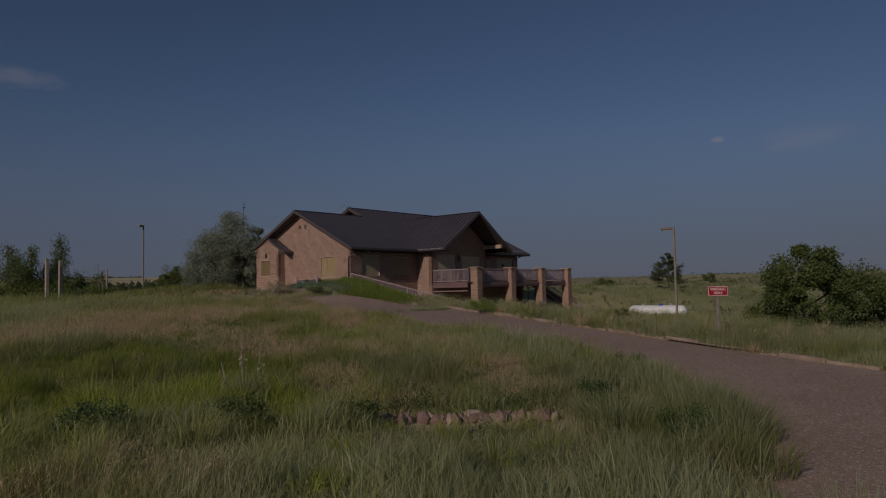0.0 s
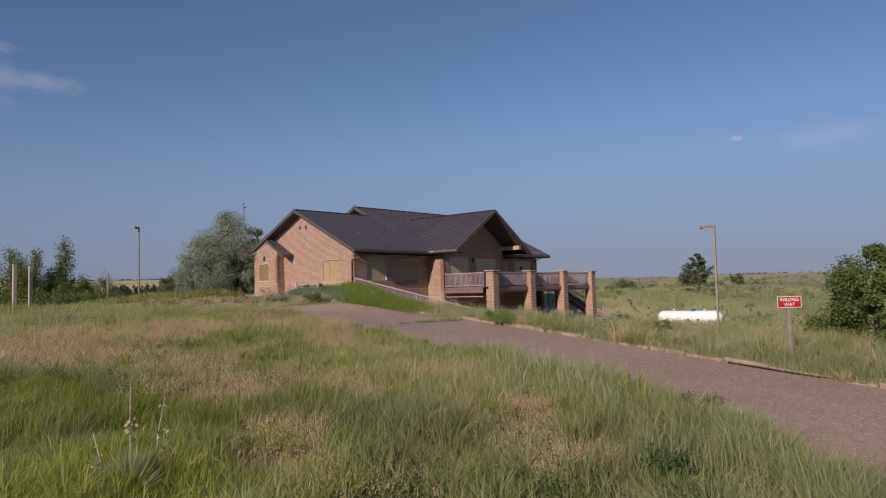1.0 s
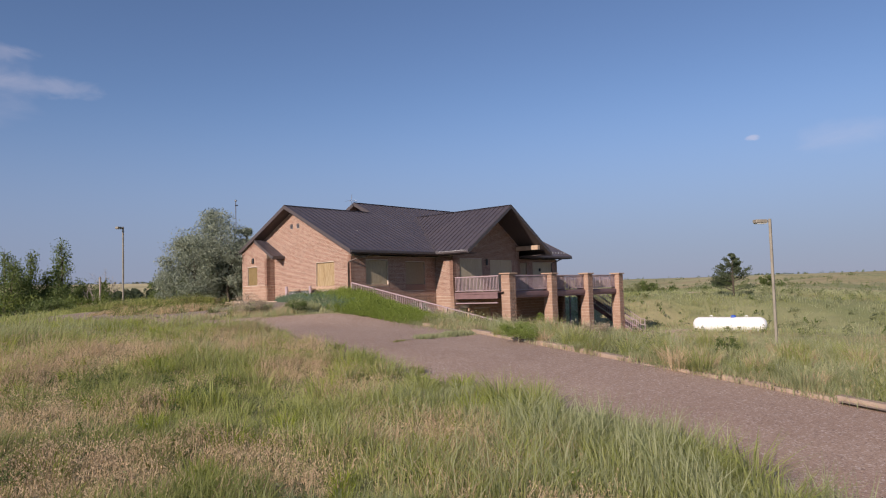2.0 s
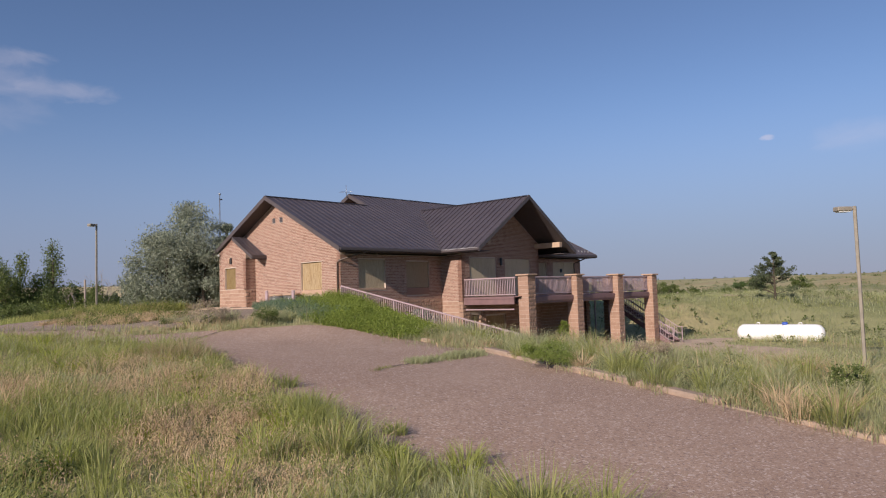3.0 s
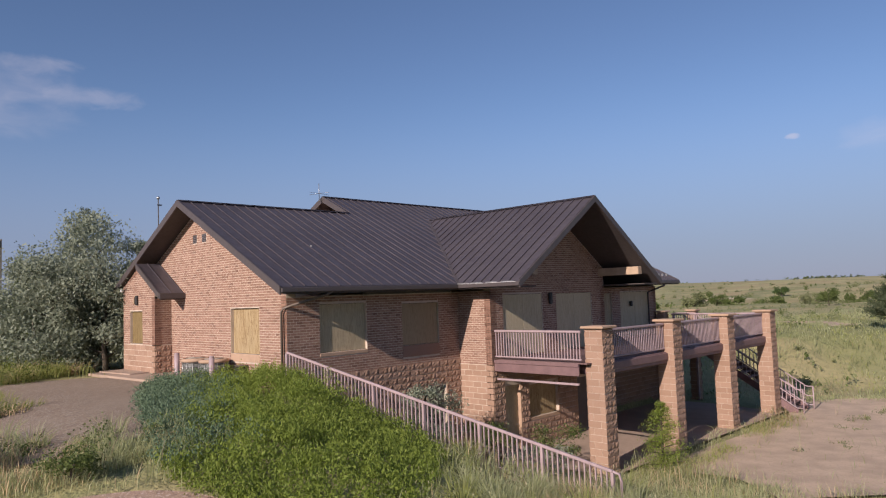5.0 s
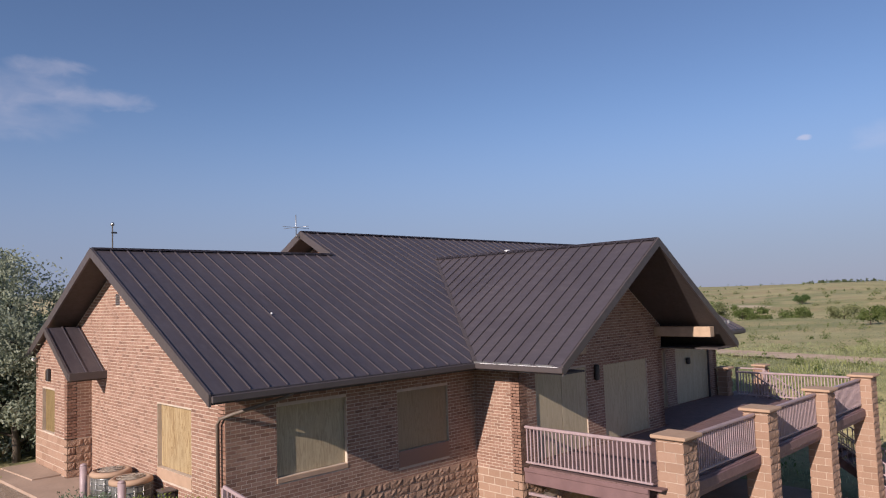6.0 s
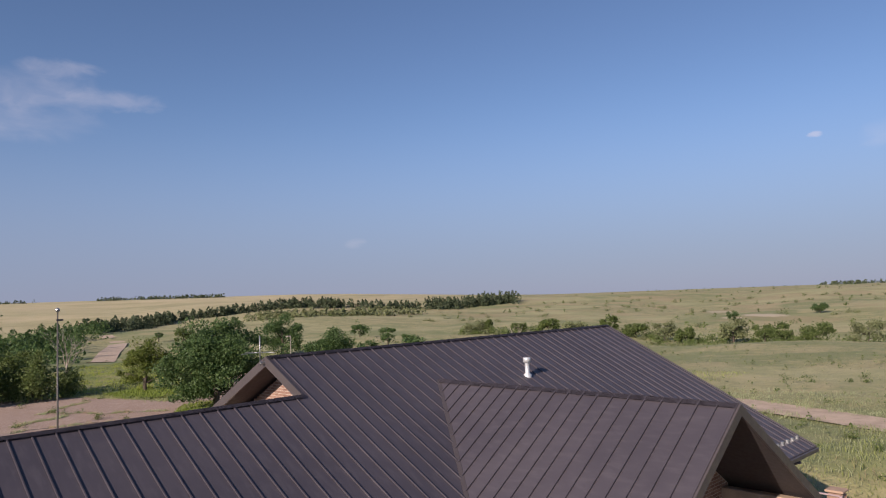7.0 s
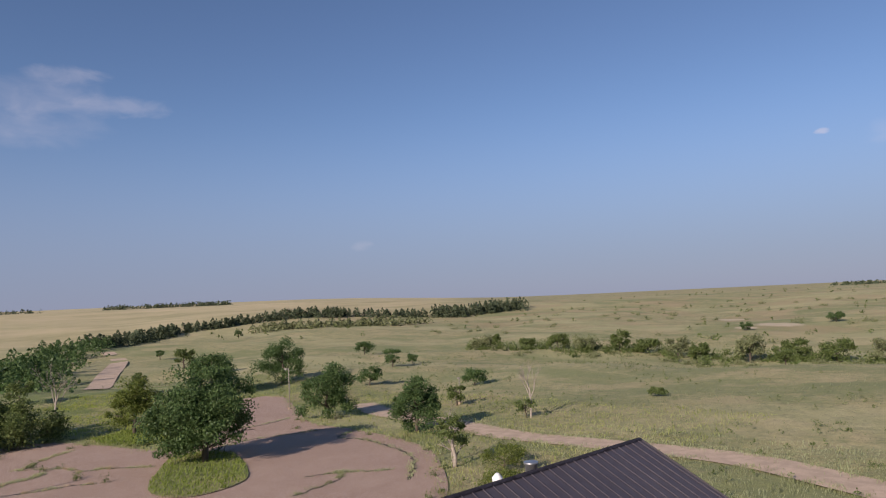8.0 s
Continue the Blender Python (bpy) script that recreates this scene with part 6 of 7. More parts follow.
def broadleaf(x, y, h, w, n, size, mat, label, seed, name="tree", low=0.18, clumps=26, category="tree", bark=None, trunk_r=None, stretch=2.0):
    """A broadleaved tree or bush: trunk, limbs and a ragged crown of leaf clumps."""
    global RNG
    RNG = np.random.default_rng(1000 + seed)
    t = thing(name, label, category, (x, y, gz(x, y) - 0.05))
    tips = trunk_mesh(h * 0.85, trunk_r or 0.035 * h, 8, w * 0.42, 0.15 if low < 0.2 else 0.3, seed, bark or BARK, t)
    centres = [np.array(p) for p in tips if p.z > (low + 0.25) * h]
    # the crown is made of a few leaders of uneven height
    lobes = [(0, 0, h * (low + (1 - low) * 0.62), w * 0.26, h * (1 - low) * 0.36)]
    turn = RNG.uniform(0, 6.28)
    for k in range(5):
        a, r = turn + k * 1.257 + RNG.uniform(-0.3, 0.3), w * RNG.uniform(0.20, 0.30)
        lobes.append((r * math.cos(a), r * math.sin(a), h * (low + (1 - low) * RNG.uniform(0.20, 0.52)), w * RNG.uniform(0.18, 0.25), h * (1 - low) * RNG.uniform(0.24, 0.36)))
    while len(centres) < clumps:
        a, b = RNG.uniform(0, 2 * np.pi), RNG.uniform(-1, 1)
        if low < 0.04:
            t_ = RNG.uniform(0.06, 0.92)
            ring = math.sqrt(1 - t_ ** 2.2) * math.sqrt(RNG.uniform(0.1, 1.0)) * w * 0.42
            centres.append(np.array([math.cos(a) * ring, math.sin(a) * ring, h * t_]))
            continue
        rad = RNG.uniform(0.6, 1.0)
        ring = math.sqrt(max(0, 1 - b * b)) * rad
        lx, ly, lz, lr, lh = lobes[len(centres) % len(lobes)]
        centres.append(np.array([lx + math.cos(a) * ring * lr, ly + math.sin(a) * ring * lr, max(h * (low + 0.04), lz + lh * b * rad)]))
    centres = np.array(centres)
    weight = RNG.uniform(0.4, 1.4, len(centres))
    pick = RNG.choice(len(centres), n, p=weight / weight.sum())
    rc = w * (0.17 if clumps < 40 else 0.135 if clumps < 100 else 0.105) * RNG.uniform(0.5, 1.3, len(centres))
    off = RNG.normal(size=(n, 3))
    off *= (RNG.uniform(0, 1, n) ** 0.42 / np.linalg.norm(off, axis=1))[:, None] * RNG.normal(1.0, 0.14, n)[:, None]
    c = centres[pick] + off * rc[pick][:, None] * np.array([1, 1, 0.6 if clumps > 100 else 0.75])
    c[:, 2] = np.maximum(c[:, 2], 0.05)
    v, f = leaf_cloud(c, size, stretch)
    ob = fast_mesh("crown", v, f, mat)
    ob.parent = t
    return t


def conifer(x, y, h, w, n, size, mat, label, seed, name="conifer", gaps=0.25, low=0.05, spread=0.13, inner=0.2, rise=(-0.05, 0.35)):
    """A conifer: straight trunk, whorls of boughs, needles in sprays along them."""
    global RNG
    RNG = np.random.default_rng(2000 + seed)
    t = thing(name, label, "tree", (x, y, gz(x, y) - 0.05))
    bm = bmesh.new()
    tube_into(bm, [(0, 0, -0.2), (0, 0, h * 0.5), (0, 0, h * 0.97)], [0.025 * h, 0.016 * h, 0.004 * h], 7)
    pts, tot = [], 0
    whorls = max(13, int(h / 0.45))
    boughs = []
    for k in range(whorls):
        z = h * (low + (0.98 - low) * k / whorls)
        r = w / 2 * (1 - (k / whorls)) ** 0.8 * RNG.uniform(0.7, 1.1)
        for j in range(5):
            if RNG.uniform() < gaps:
                continue
            a = RNG.uniform(0, 2 * np.pi)
            e = np.array([math.cos(a) * r, math.sin(a) * r, z + r * RNG.uniform(*rise)])
            boughs.append((np.array([0, 0, z]), e))
            tube_into(bm, [(0, 0, z), tuple((np.array([0, 0, z]) + e) / 2), tuple(e)], [0.008 * h, 0.006 * h, 0.002 * h], 4, False)
    part("trunk", bm, BARK, t)
    pick = RNG.integers(0, len(boughs), n)
    s = RNG.uniform(inner, 1.05, n)
    a, b = np.array([q[0] for q in boughs])[pick], np.array([q[1] for q in boughs])[pick]
    ln = np.linalg.norm(b - a, axis=1)
    c = a + (b - a) * s[:, None] + RNG.normal(size=(n, 3)) * (0.05 + spread * ln)[:, None] * np.array([1, 1, 0.6])
    v, f = leaf_cloud(c, size, 3.0, 0.3)
    ob = fast_mesh("crown", v, f, mat)
    ob.parent = t
    return t


def column_tree(x, y, h, w, n, size, mat, label, seed):
    """A slender tree: steep limbs round a straight trunk, leaves in ragged tiers."""
    global RNG
    RNG = np.random.default_rng(3000 + seed)
    t = thing("tree", label, "tree", (x, y, gz(x, y) - 0.05))
    bm = bmesh.new()
    tube_into(bm, [(0, 0, -0.2), (0.1, 0, h * 0.5), (0, 0.1, h * 0.97)], [0.018 * h, 0.012 * h, 0.003 * h], 7)
    cs = []
    turn = RNG.uniform(0, 6.28)
    for j, share in enumerate((1.0, 0.8, 0.62, 0.45)):
        hh = h * share * RNG.uniform(0.9, 1.05)
        fx, fy = (0.0, 0.0) if j == 0 else (w * 0.34 * math.cos(turn + 2.1 * j), w * 0.34 * math.sin(turn + 2.1 * j))
        if j:
            tube_into(bm, [(0, 0, h * 0.05), (fx * 0.8, fy * 0.8, hh * 0.5), (fx, fy, hh * 0.97)], [0.012 * h, 0.008 * h, 0.002 * h], 6)
        for k in range(18):
            z = hh * (0.08 + 0.84 * k / 18)
            a, r = RNG.uniform(0, 6.28), w * 0.30 * (1 - (k / 18) ** 1.5) * RNG.uniform(0.25, 1.0) + 0.12
            e = np.array([fx + math.cos(a) * r, fy + math.sin(a) * r, z + r * 0.6])
            tube_into(bm, [(fx, fy, z), tuple(e)], [0.005 * h, 0.001 * h], 4, False)
            m = n // 60
            u = RNG.uniform(0.3, 1.15, m)[:, None]
            cs.append(np.array([fx, fy, z]) + (e - np.array([fx, fy, z])) * u + np.clip(RNG.normal(size=(m, 3)), -2, 2) * np.array([0.055, 0.055, 0.07]) * w)
    part("trunk", bm, BARK, t)
    v, f = leaf_cloud(np.concatenate(cs), size, 1.8)
    fast_mesh("crown", v, f, mat).parent = t
    return t


def snag(x, y, h, w, label, seed, leafy=0):
    """A dead tree: bare pale limbs and twigs."""
    rnd = random.Random(seed)
    t = thing("dead_tree", label, "tree", (x, y, gz(x, y) - 0.05))
    bm = bmesh.new()
    def grow(p, d, ln, r, depth):
        q = p + d * ln
        tube_into(bm, [p, (p + q) / 2 + Vector((rnd.uniform(-1, 1), rnd.uniform(-1, 1), 0)) * ln * 0.06, q], [r, r * 0.8, r * 0.6], 5 if depth < 2 else 3, False)
        if depth >= 4:
            return
        for k in range(3 if depth else 4):
            e = (d + Vector((rnd.uniform(-1, 1), rnd.uniform(-1, 1), rnd.uniform(-0.1, 0.6))) * (0.55 * w / h * 2.4)).normalized()
            grow(p.lerp(q, rnd.uniform(0.45, 1.0)), e, ln * rnd.uniform(0.5, 0.75), r * 0.5, depth + 1)
    grow(Vector((0, 0, -0.2)), Vector((0.02, 0.02, 1)).normalized(), h * 0.42, 0.016 * h, 0)
    part("trunk", bm, BARE, t)
    return t


# by the house
broadleaf(-0.3, 14.3, 7.0, 8.2, 54000, 0.14, LEAF_OLIVE, "big silvery Russian olive bush against the house", 1, "olive_tree", 0.045, 96, stretch=2.4)
broadleaf(-2.2, 14.8, 5.4, 6.2, 26000, 0.14, LEAF_OLIVE, "silvery Russian olive leaning over the apron", 43, "olive_tree", -0.05, 70, stretch=2.4)
broadleaf(1.0, 13.2, 7.5, 3.2, 8000, 0.15, LEAF_OLIVE, "slim silvery olive behind the vestibule", 2, "olive_tree", 0.05, 18, stretch=2.6)
broadleaf(-0.9, 12.6, 3.8, 4.4, 15000, 0.14, LEAF_OLIVE, "low silvery olive suckers by the walk", 41, "olive_tree", 0.0, 24, stretch=2.6)
broadleaf(4.4, 33.1, 4.0, 2.6, 1600, 0.2, LEAF_MID, "small green tree beyond the olive", 3, "tree", 0.05, 18)
broadleaf(1.0, -29.8, 4.6, 4.8, 24000, 0.12, LEAF_MID, "large leafy bush beside the drive", 4, "bush", 0.02, 44, "bush", stretch=1.6)
broadleaf(6.2, -32.6, 3.7, 6.0, 22000, 0.12, LEAF_MID, "broad leafy bush beside the drive", 5, "bush", 0.02, 44, "bush", stretch=1.6)
broadleaf(2.6, -28.0, 1.2, 3.4, 2600, 0.13, LEAF_LIME, "low yellow-green scrub under the bush", 42, "bush", 0.0, 20, "bush")
broadleaf(4.0, -1.1, 3.9, 2.7, 7000, 0.085, LEAF_OLIVE, "grey-green shrub against the block wall", 6, "shrub", 0.1, 26, "shrub", stretch=2.6)
broadleaf(6.3, -1.6, 1.9, 1.8, 2200, 0.075, LEAF_MID, "straggly green shrub in the inner corner", 7, "shrub", 0.05, 18, "shrub")
broadleaf(7.6, -3.6, 1.5, 2.2, 2300, 0.07, LEAF_MID, "straggly green shrub before the patio", 8, "shrub", 0.05, 18, "shrub")
broadleaf(5.2, -4.6, 1.3, 2.4, 1800, 0.07, LEAF_OLIVE, "low grey-green shrub below the railing", 9, "shrub", 0.05, 18, "shrub")
conifer(9.6, -6.25, 2.3, 1.9, 8000, 0.06, JUNIPER_GREEN, "young cone-shaped green cedar beside the pier", 10, "cedar", 0.0, 0.0, 0.16)
conifer(44.5, -5.6, 4.4, 4.4, 10000, 0.17, NEEDLE, "ragged dark pine standing alone in the grass", 11, "pine", 0.45, 0.1, 0.075, 0.45, (0.25, 0.75))
broadleaf(-7.2, -16.9, 0.9, 1.7, 9000, 0.055, LEAF_BRIGHT, "round bright green weed on the kerb", 12, "weed_bush", 0.0, 16, "weed", stretch=5.0)
broadleaf(-5.2, -18.9, 0.95, 1.4, 3000, 0.11, TWIG, "dry twiggy tumbleweed beside the kerb", 13, "weed_bush", 0.0, 16, "weed", BARE, stretch=11.0)
broadleaf(-5.0, -23.4, 0.8, 1.0, 900, 0.07, LEAF_MID, "dark leafy weed behind the kerb", 14, "weed_bush", 0.0, 12, "weed")
broadleaf(-9.0, -2.6, 0.9, 1.8, 2600, 0.12, TWIG, "dry dead shrub in the weedy strip", 15, "weed_bush", 0.0, 14, "weed", BARE, stretch=11.0)
broadleaf(-7.7, -4.6, 0.7, 1.2, 1400, 0.06, LEAF_MID, "low green weed at the edge of the drive", 16, "weed_bush", 0.0, 12, "weed")
for k, (x, y, s) in enumerate(((-25.4, -34.2, 0.75), (-24.6, -32.4, 0.6), (-29.8, -28.8, 0.7), (-31.6, -27.8, 0.7), (-19.6, -30.6, 0.7), (-28.2, -29.8, 0.5), (-23.4, -31.6, 0.55))):
    broadleaf(x, y, s, s * 1.7, 1300, 0.05, LEAF_MID if k % 3 else LEAF_DARK, "dark green leafy weed in the meadow", 60 + k, "weed_bush", 0.0, 14, "weed")
# yucca with dry flower stalks
yucca = thing("yucca", "grey-green yucca with dry flower stalks", "yucca", (-28.5, -27.0, gz(-28.5, -27.0)))
RNG = np.random.default_rng(77)
n = 420
az, pol = RNG.uniform(0, 2 * np.pi, n), RNG.uniform(0.1, 1.25, n)
d = np.stack([np.cos(az) * np.sin(pol), np.sin(az) * np.sin(pol), np.cos(pol)], 1)
s = np.cross(d, RNG.normal(size=(n, 3)))
s = s / np.linalg.norm(s, axis=1)[:, None] * 0.013
L = RNG.uniform(0.4, 0.72, n)[:, None]
v = np.stack([-s, s, d * L], 1).reshape(-1, 3)
fast_mesh("leaves", v, np.arange(3 * n).reshape(-1, 3), GRASS_BLUE).parent = yucca
for dx, h in ((0.0, 1.35), (0.3, 1.1), (-0.3, 0.8)):
    part("stalk", tube([(dx, 0, 0), (dx * 1.2, 0.03, h * 0.6), (dx * 1.5, 0.02, h)], [0.012, 0.010, 0.006], 5), BARE, yucca)
    pods = np.array([[dx * 1.4, 0, h * 0.55]]) + RNG.normal(size=(30, 3)) * np.array([0.035, 0.035, 0.22])
    vv, ff = leaf_cloud(pods, 0.055, 1.6)
    fast_mesh("pods", vv, ff, TWIG).parent = yucca

# spreading junipers below the railing
RNG = np.random.default_rng(21)
plants = [(-1.6, 4.3, 1), (-2.4, 2.4, 1), (-3.1, 0.9, 1), (-4.2, -0.6, 1), (-4.9, -2.4, 1), (-5.7, -4.2, 1), (-1.2, 0.9, 0), (-1.0, 2.0, 0), (-2.6, -1.4, 0), (-0.9, -2.2, 0), (-4.3, -3.4, 0), (-2.2, -4.2, 0), (-5.3, -5.8, 0), (-3.0, -6.6, 0), (-0.9, -5.2, 0), (-5.0, -8.2, 0)]
bed = JUNIPER_BED + JUNIPER_BED[:1]


def bed_height(x, y):
    """Height of the foliage over the ground: full against the railing, falling off towards the drive."""
    rim = np.full(len(x), 9.0)
    for (ax, ay), (bx, by) in zip(bed, bed[1:]):
        if min(ax, bx) > -1.2 and -6.0 < max(ay, by) < 5.0:
            continue                    # the side along the railing and the wall
        t = np.clip(((x - ax) * (bx - ax) + (y - ay) * (by - ay)) / ((bx - ax) ** 2 + (by - ay) ** 2), 0, 1)
        rim = np.minimum(rim, np.hypot(x - ax - t * (bx - ax), y - ay - t * (by - ay)))
    lumps = sm(0.28, 0.72, 0.5 * drift(x, y, 0.9, 4) + 0.5 * drift(x, y, 0.45, 5))
    return (0.08 + 0.38 * lumps + 0.16 * sm(-3.6, -1.2, x)) * sm(-0.5, 2.9, rim) + 0.06


n = 9000
x, y = RNG.uniform(-7, 0.6, n), RNG.uniform(-10, 6, n)
ok = inside(JUNIPER_BED, x, y)
x, y = x[ok], y[ok]
jx, jy = x + RNG.normal(0, 0.35, len(x)), y + RNG.normal(0, 0.35, len(x))
own = np.argmin([np.hypot(jx - p[0], jy - p[1]) for p in plants], 0)
top = bed_height(x, y)
SPRAY = 32
for k, (px, py, blue) in enumerate(plants):
    sel = own == k
    if not sel.any():
        continue
    j = thing("juniper", "low spreading blue-green juniper" if blue else "low spreading bright green juniper", "juniper", (px, py, gz(px, py)), "junipers below the railing")
    m = int(sel.sum())
    foot = np.stack([x[sel] - px, y[sel] - py, ground(x[sel], y[sel]) - gz(px, py) + top[sel] * RNG.uniform(0.35, 1.0, m)], 1)
    # each spray fans outwards and up from its foot
    out = foot * np.array([1, 1, 0]) / (np.linalg.norm(foot[:, :2], axis=1)[:, None] + 0.4)
    way = out * 0.7 + RNG.normal(size=(m, 3)) * 0.55 + np.array([0, 0, 0.62])
    way /= np.linalg.norm(way, axis=1)[:, None]
    s = RNG.uniform(0, 1, (m, SPRAY, 1))
    c = foot[:, None, :] + way[:, None, :] * (s * 0.26) + RNG.normal(size=(m, SPRAY, 3)) * (0.035 + 0.05 * s)
    v, f = leaf_cloud(c.reshape(-1, 3), 0.066, 3.0, 0.7)
    fast_mesh("foliage", v, f, JUNIPER_BLUE if blue else JUNIPER_GREEN).parent = j
    part("stem", tube([(0, 0, -0.05), (0.2, 0.1, 0.1), (0.5, 0.2, 0.14)], [0.03, 0.02, 0.01], 5), BARK, j)


def along(line, n, spread):
    p = np.array(line, float)
    ln = np.linalg.norm(np.diff(p, axis=0), axis=1)
    seg = RNG.choice(len(ln), n, p=ln / ln.sum())
    t = RNG.uniform(0, 1, n)[:, None]
    return p[seg] + (p[seg + 1] - p[seg]) * t + RNG.normal(0, spread, (n, 2))


def mounds(name, spots, h, w, per, size, mat, label, category="weeds", stretch=2.0, up=0.3):
    """Low rounded plants, many in one mesh: leaves in a ragged half-dome over each spot."""
    cs = []
    for x, y in spots:
        hh, ww = h * RNG.uniform(0.5, 1.25), w * RNG.uniform(0.6, 1.3)
        d = RNG.normal(size=(per, 3))
        d /= np.linalg.norm(d, axis=1)[:, None]
        d[:, 2] = np.abs(d[:, 2])
        d *= (RNG.uniform(0.15, 1.0, per) ** 0.5)[:, None] * (0.75 + 0.35 * np.sin(3 * np.arctan2(d[:, 1], d[:, 0]) + x * 7))[:, None]
        px, py = x + d[:, 0] * ww / 2, y + d[:, 1] * ww / 2
        cs.append(np.stack([px, py, ground(px, py) + d[:, 2] * hh], 1))
    v, f = leaf_cloud(np.concatenate(cs), size, stretch, up)
    return tagged(fast_mesh(name, v, f, mat), label, category, kind="stuff")


def bunches(name, spots, per, low, high, spread, mat, label, width=0.013):
    """Bunchgrass: each tuft throws its blades outwards from one foot."""
    n = len(spots)
    big = RNG.uniform(0.65, 1.3, n)
    k = np.repeat(np.arange(n), per)
    way = RNG.uniform(0, 2 * np.pi, len(k))
    r = spread * big[k] * np.sqrt(RNG.uniform(0, 1, len(k)))
    x, y = spots[k, 0] + r * np.cos(way), spots[k, 1] + r * np.sin(way)
    tall = RNG.uniform(low, high, len(k)) * big[k]
    v, f = blades(x, y, tall, RNG.uniform(0.7, 1.4, len(k)) * width, RNG.uniform(0.1, 0.9, len(k)), None, way)
    return tagged(fast_mesh(name, v, f, mat), label, "grass", kind="stuff")


def scatter(box_xy, n, ok=None):
    x, y = RNG.uniform(box_xy[0], box_xy[1], n), RNG.uniform(box_xy[2], box_xy[3], n)
    keep = on_grass(x, y)
    if ok is not None:
        keep &= ok(x, y)
    return np.stack([x, y], 1)[keep]


def near_kerb(x, y):
    """A belt along the outer side of the kerb."""
    best = np.full(len(x), 99.0)
    for px, py in KERB[::2]:
        best = np.minimum(best, np.hypot(x - px, y - py))
    return best


RNG = np.random.default_rng(52)
mounds("weeds", HERBS, 0.38, 0.6, 150, 0.05, LEAF_MID, "dense dark leafy herbs in hollows of the meadow")
bunches("bunchgrass", scatter((-42, -13, -40, -2), 420, lambda x, y: RNG.uniform(size=len(x)) < nearness(x, y)), 60, 0.3, 0.65, 0.2, GRASS_GREEN, "darker green tufts standing over the meadow")
bunches("bunchgrass", scatter((-42, -13, -40, -2), 420, lambda x, y: RNG.uniform(size=len(x)) < nearness(x, y)), 70, 0.25, 0.55, 0.22, GRASS_LIME, "yellow-green tufts standing over the meadow")
mounds("weeds", scatter((-40, -14, -39, -6), 170, lambda x, y: RNG.uniform(size=len(x)) < nearness(x, y)), 0.36, 0.55, 130, 0.05, LEAF_MID, "small dark leafy herbs in the meadow")
mounds("weeds", scatter((-40, -14, -39, -6), 120, lambda x, y: RNG.uniform(size=len(x)) < nearness(x, y)), 0.4, 0.5, 110, 0.045, LEAF_SAGE, "small grey-green herbs in the meadow")
RNG = np.random.default_rng(51)
bunches("bunchgrass", scatter((-12, 14, -40, -6.5), 700, lambda x, y: near_kerb(x, y) < 11), 110, 0.35, 0.85, 0.16, GRASS_BLUE, "grey-green bunchgrass beside the kerb")
bunches("bunchgrass", scatter((-12, 12, -40, -8), 120, lambda x, y: near_kerb(x, y) < 8), 110, 0.35, 0.8, 0.18, GRASS_DRY, "bleached dry bunchgrass beside the kerb")
bunches("bunchgrass", scatter((-12, 14, -40, -6.5), 260, lambda x, y: near_kerb(x, y) < 10), 120, 0.4, 0.9, 0.2, GRASS_GREEN, "green bunchgrass beside the kerb")
meadow("grass", (24, 72, -34, 6), 13, 0.2, 0.55, 0.034, 0.8, GRASS_BLUE, "tall prairie grass beyond the yard", lambda x, y: 0.25 + 0.75 * drift(x, y, 3.5, 17))
meadow("grass", (24, 60, -34, 6), 8, 0.2, 0.5, 0.034, 0.8, GRASS_GREEN, "green prairie grass beyond the yard", lambda x, y: sm(0.35, 0.65, drift(x, y, 5.0, 18)))
mounds("weeds", scatter((24, 75, -34, 6), 150), 0.6, 1.3, 90, 0.13, LEAF_SAGE, "grey-green brush in the prairie grass")
mounds("weeds", scatter((26, 80, -34, 20), 60), 0.7, 1.6, 90, 0.14, LEAF_MID, "low green brush in the prairie grass")
mounds("weeds", scatter((-12, 16, -40, -7), 90, lambda x, y: near_kerb(x, y) < 12), 0.6, 1.0, 260, 0.07, LEAF_SAGE, "grey-green sagebrush beside the kerb")
mounds("weeds", scatter((-12, 16, -40, -7), 60, lambda x, y: near_kerb(x, y) < 10), 0.5, 0.9, 260, 0.06, LEAF_MID, "leafy green weeds beside the kerb")
mounds("weeds", scatter((-12, 10, -30, -8), 22, lambda x, y: near_kerb(x, y) < 6), 0.75, 1.1, 320, 0.05, GRASS_DRY, "dry dead shrubs beside the kerb", "weeds", 5.0, 0.8)
n = 18000
x, y = RNG.uniform(-12, 14, n), RNG.uniform(-40, -6.5, n)
sel = on_grass(x, y) & (RNG.uniform(size=n) < sm(0.35, 0.65, 0.6 * drift(x, y, 2.2, 15) + 0.4 * drift(x, y, 0.6, 16)))
x, y = x[sel], y[sel]
v, f = leaf_cloud(np.stack([x, y, ground(x, y) + RNG.uniform(0.3, 0.8, len(x))], 1), 0.065, 4.0, 1.4)
tagged(fast_mesh("seed_heads", v, f, leaf_shade("seed_head", [(0.0, (0.37, 0.345, 0.20)), (0.5, (0.44, 0.41, 0.25)), (1.0, (0.52, 0.48, 0.31))], 0.7, 0.3)), "pale seed heads of the tall grass", "grass", kind="stuff")
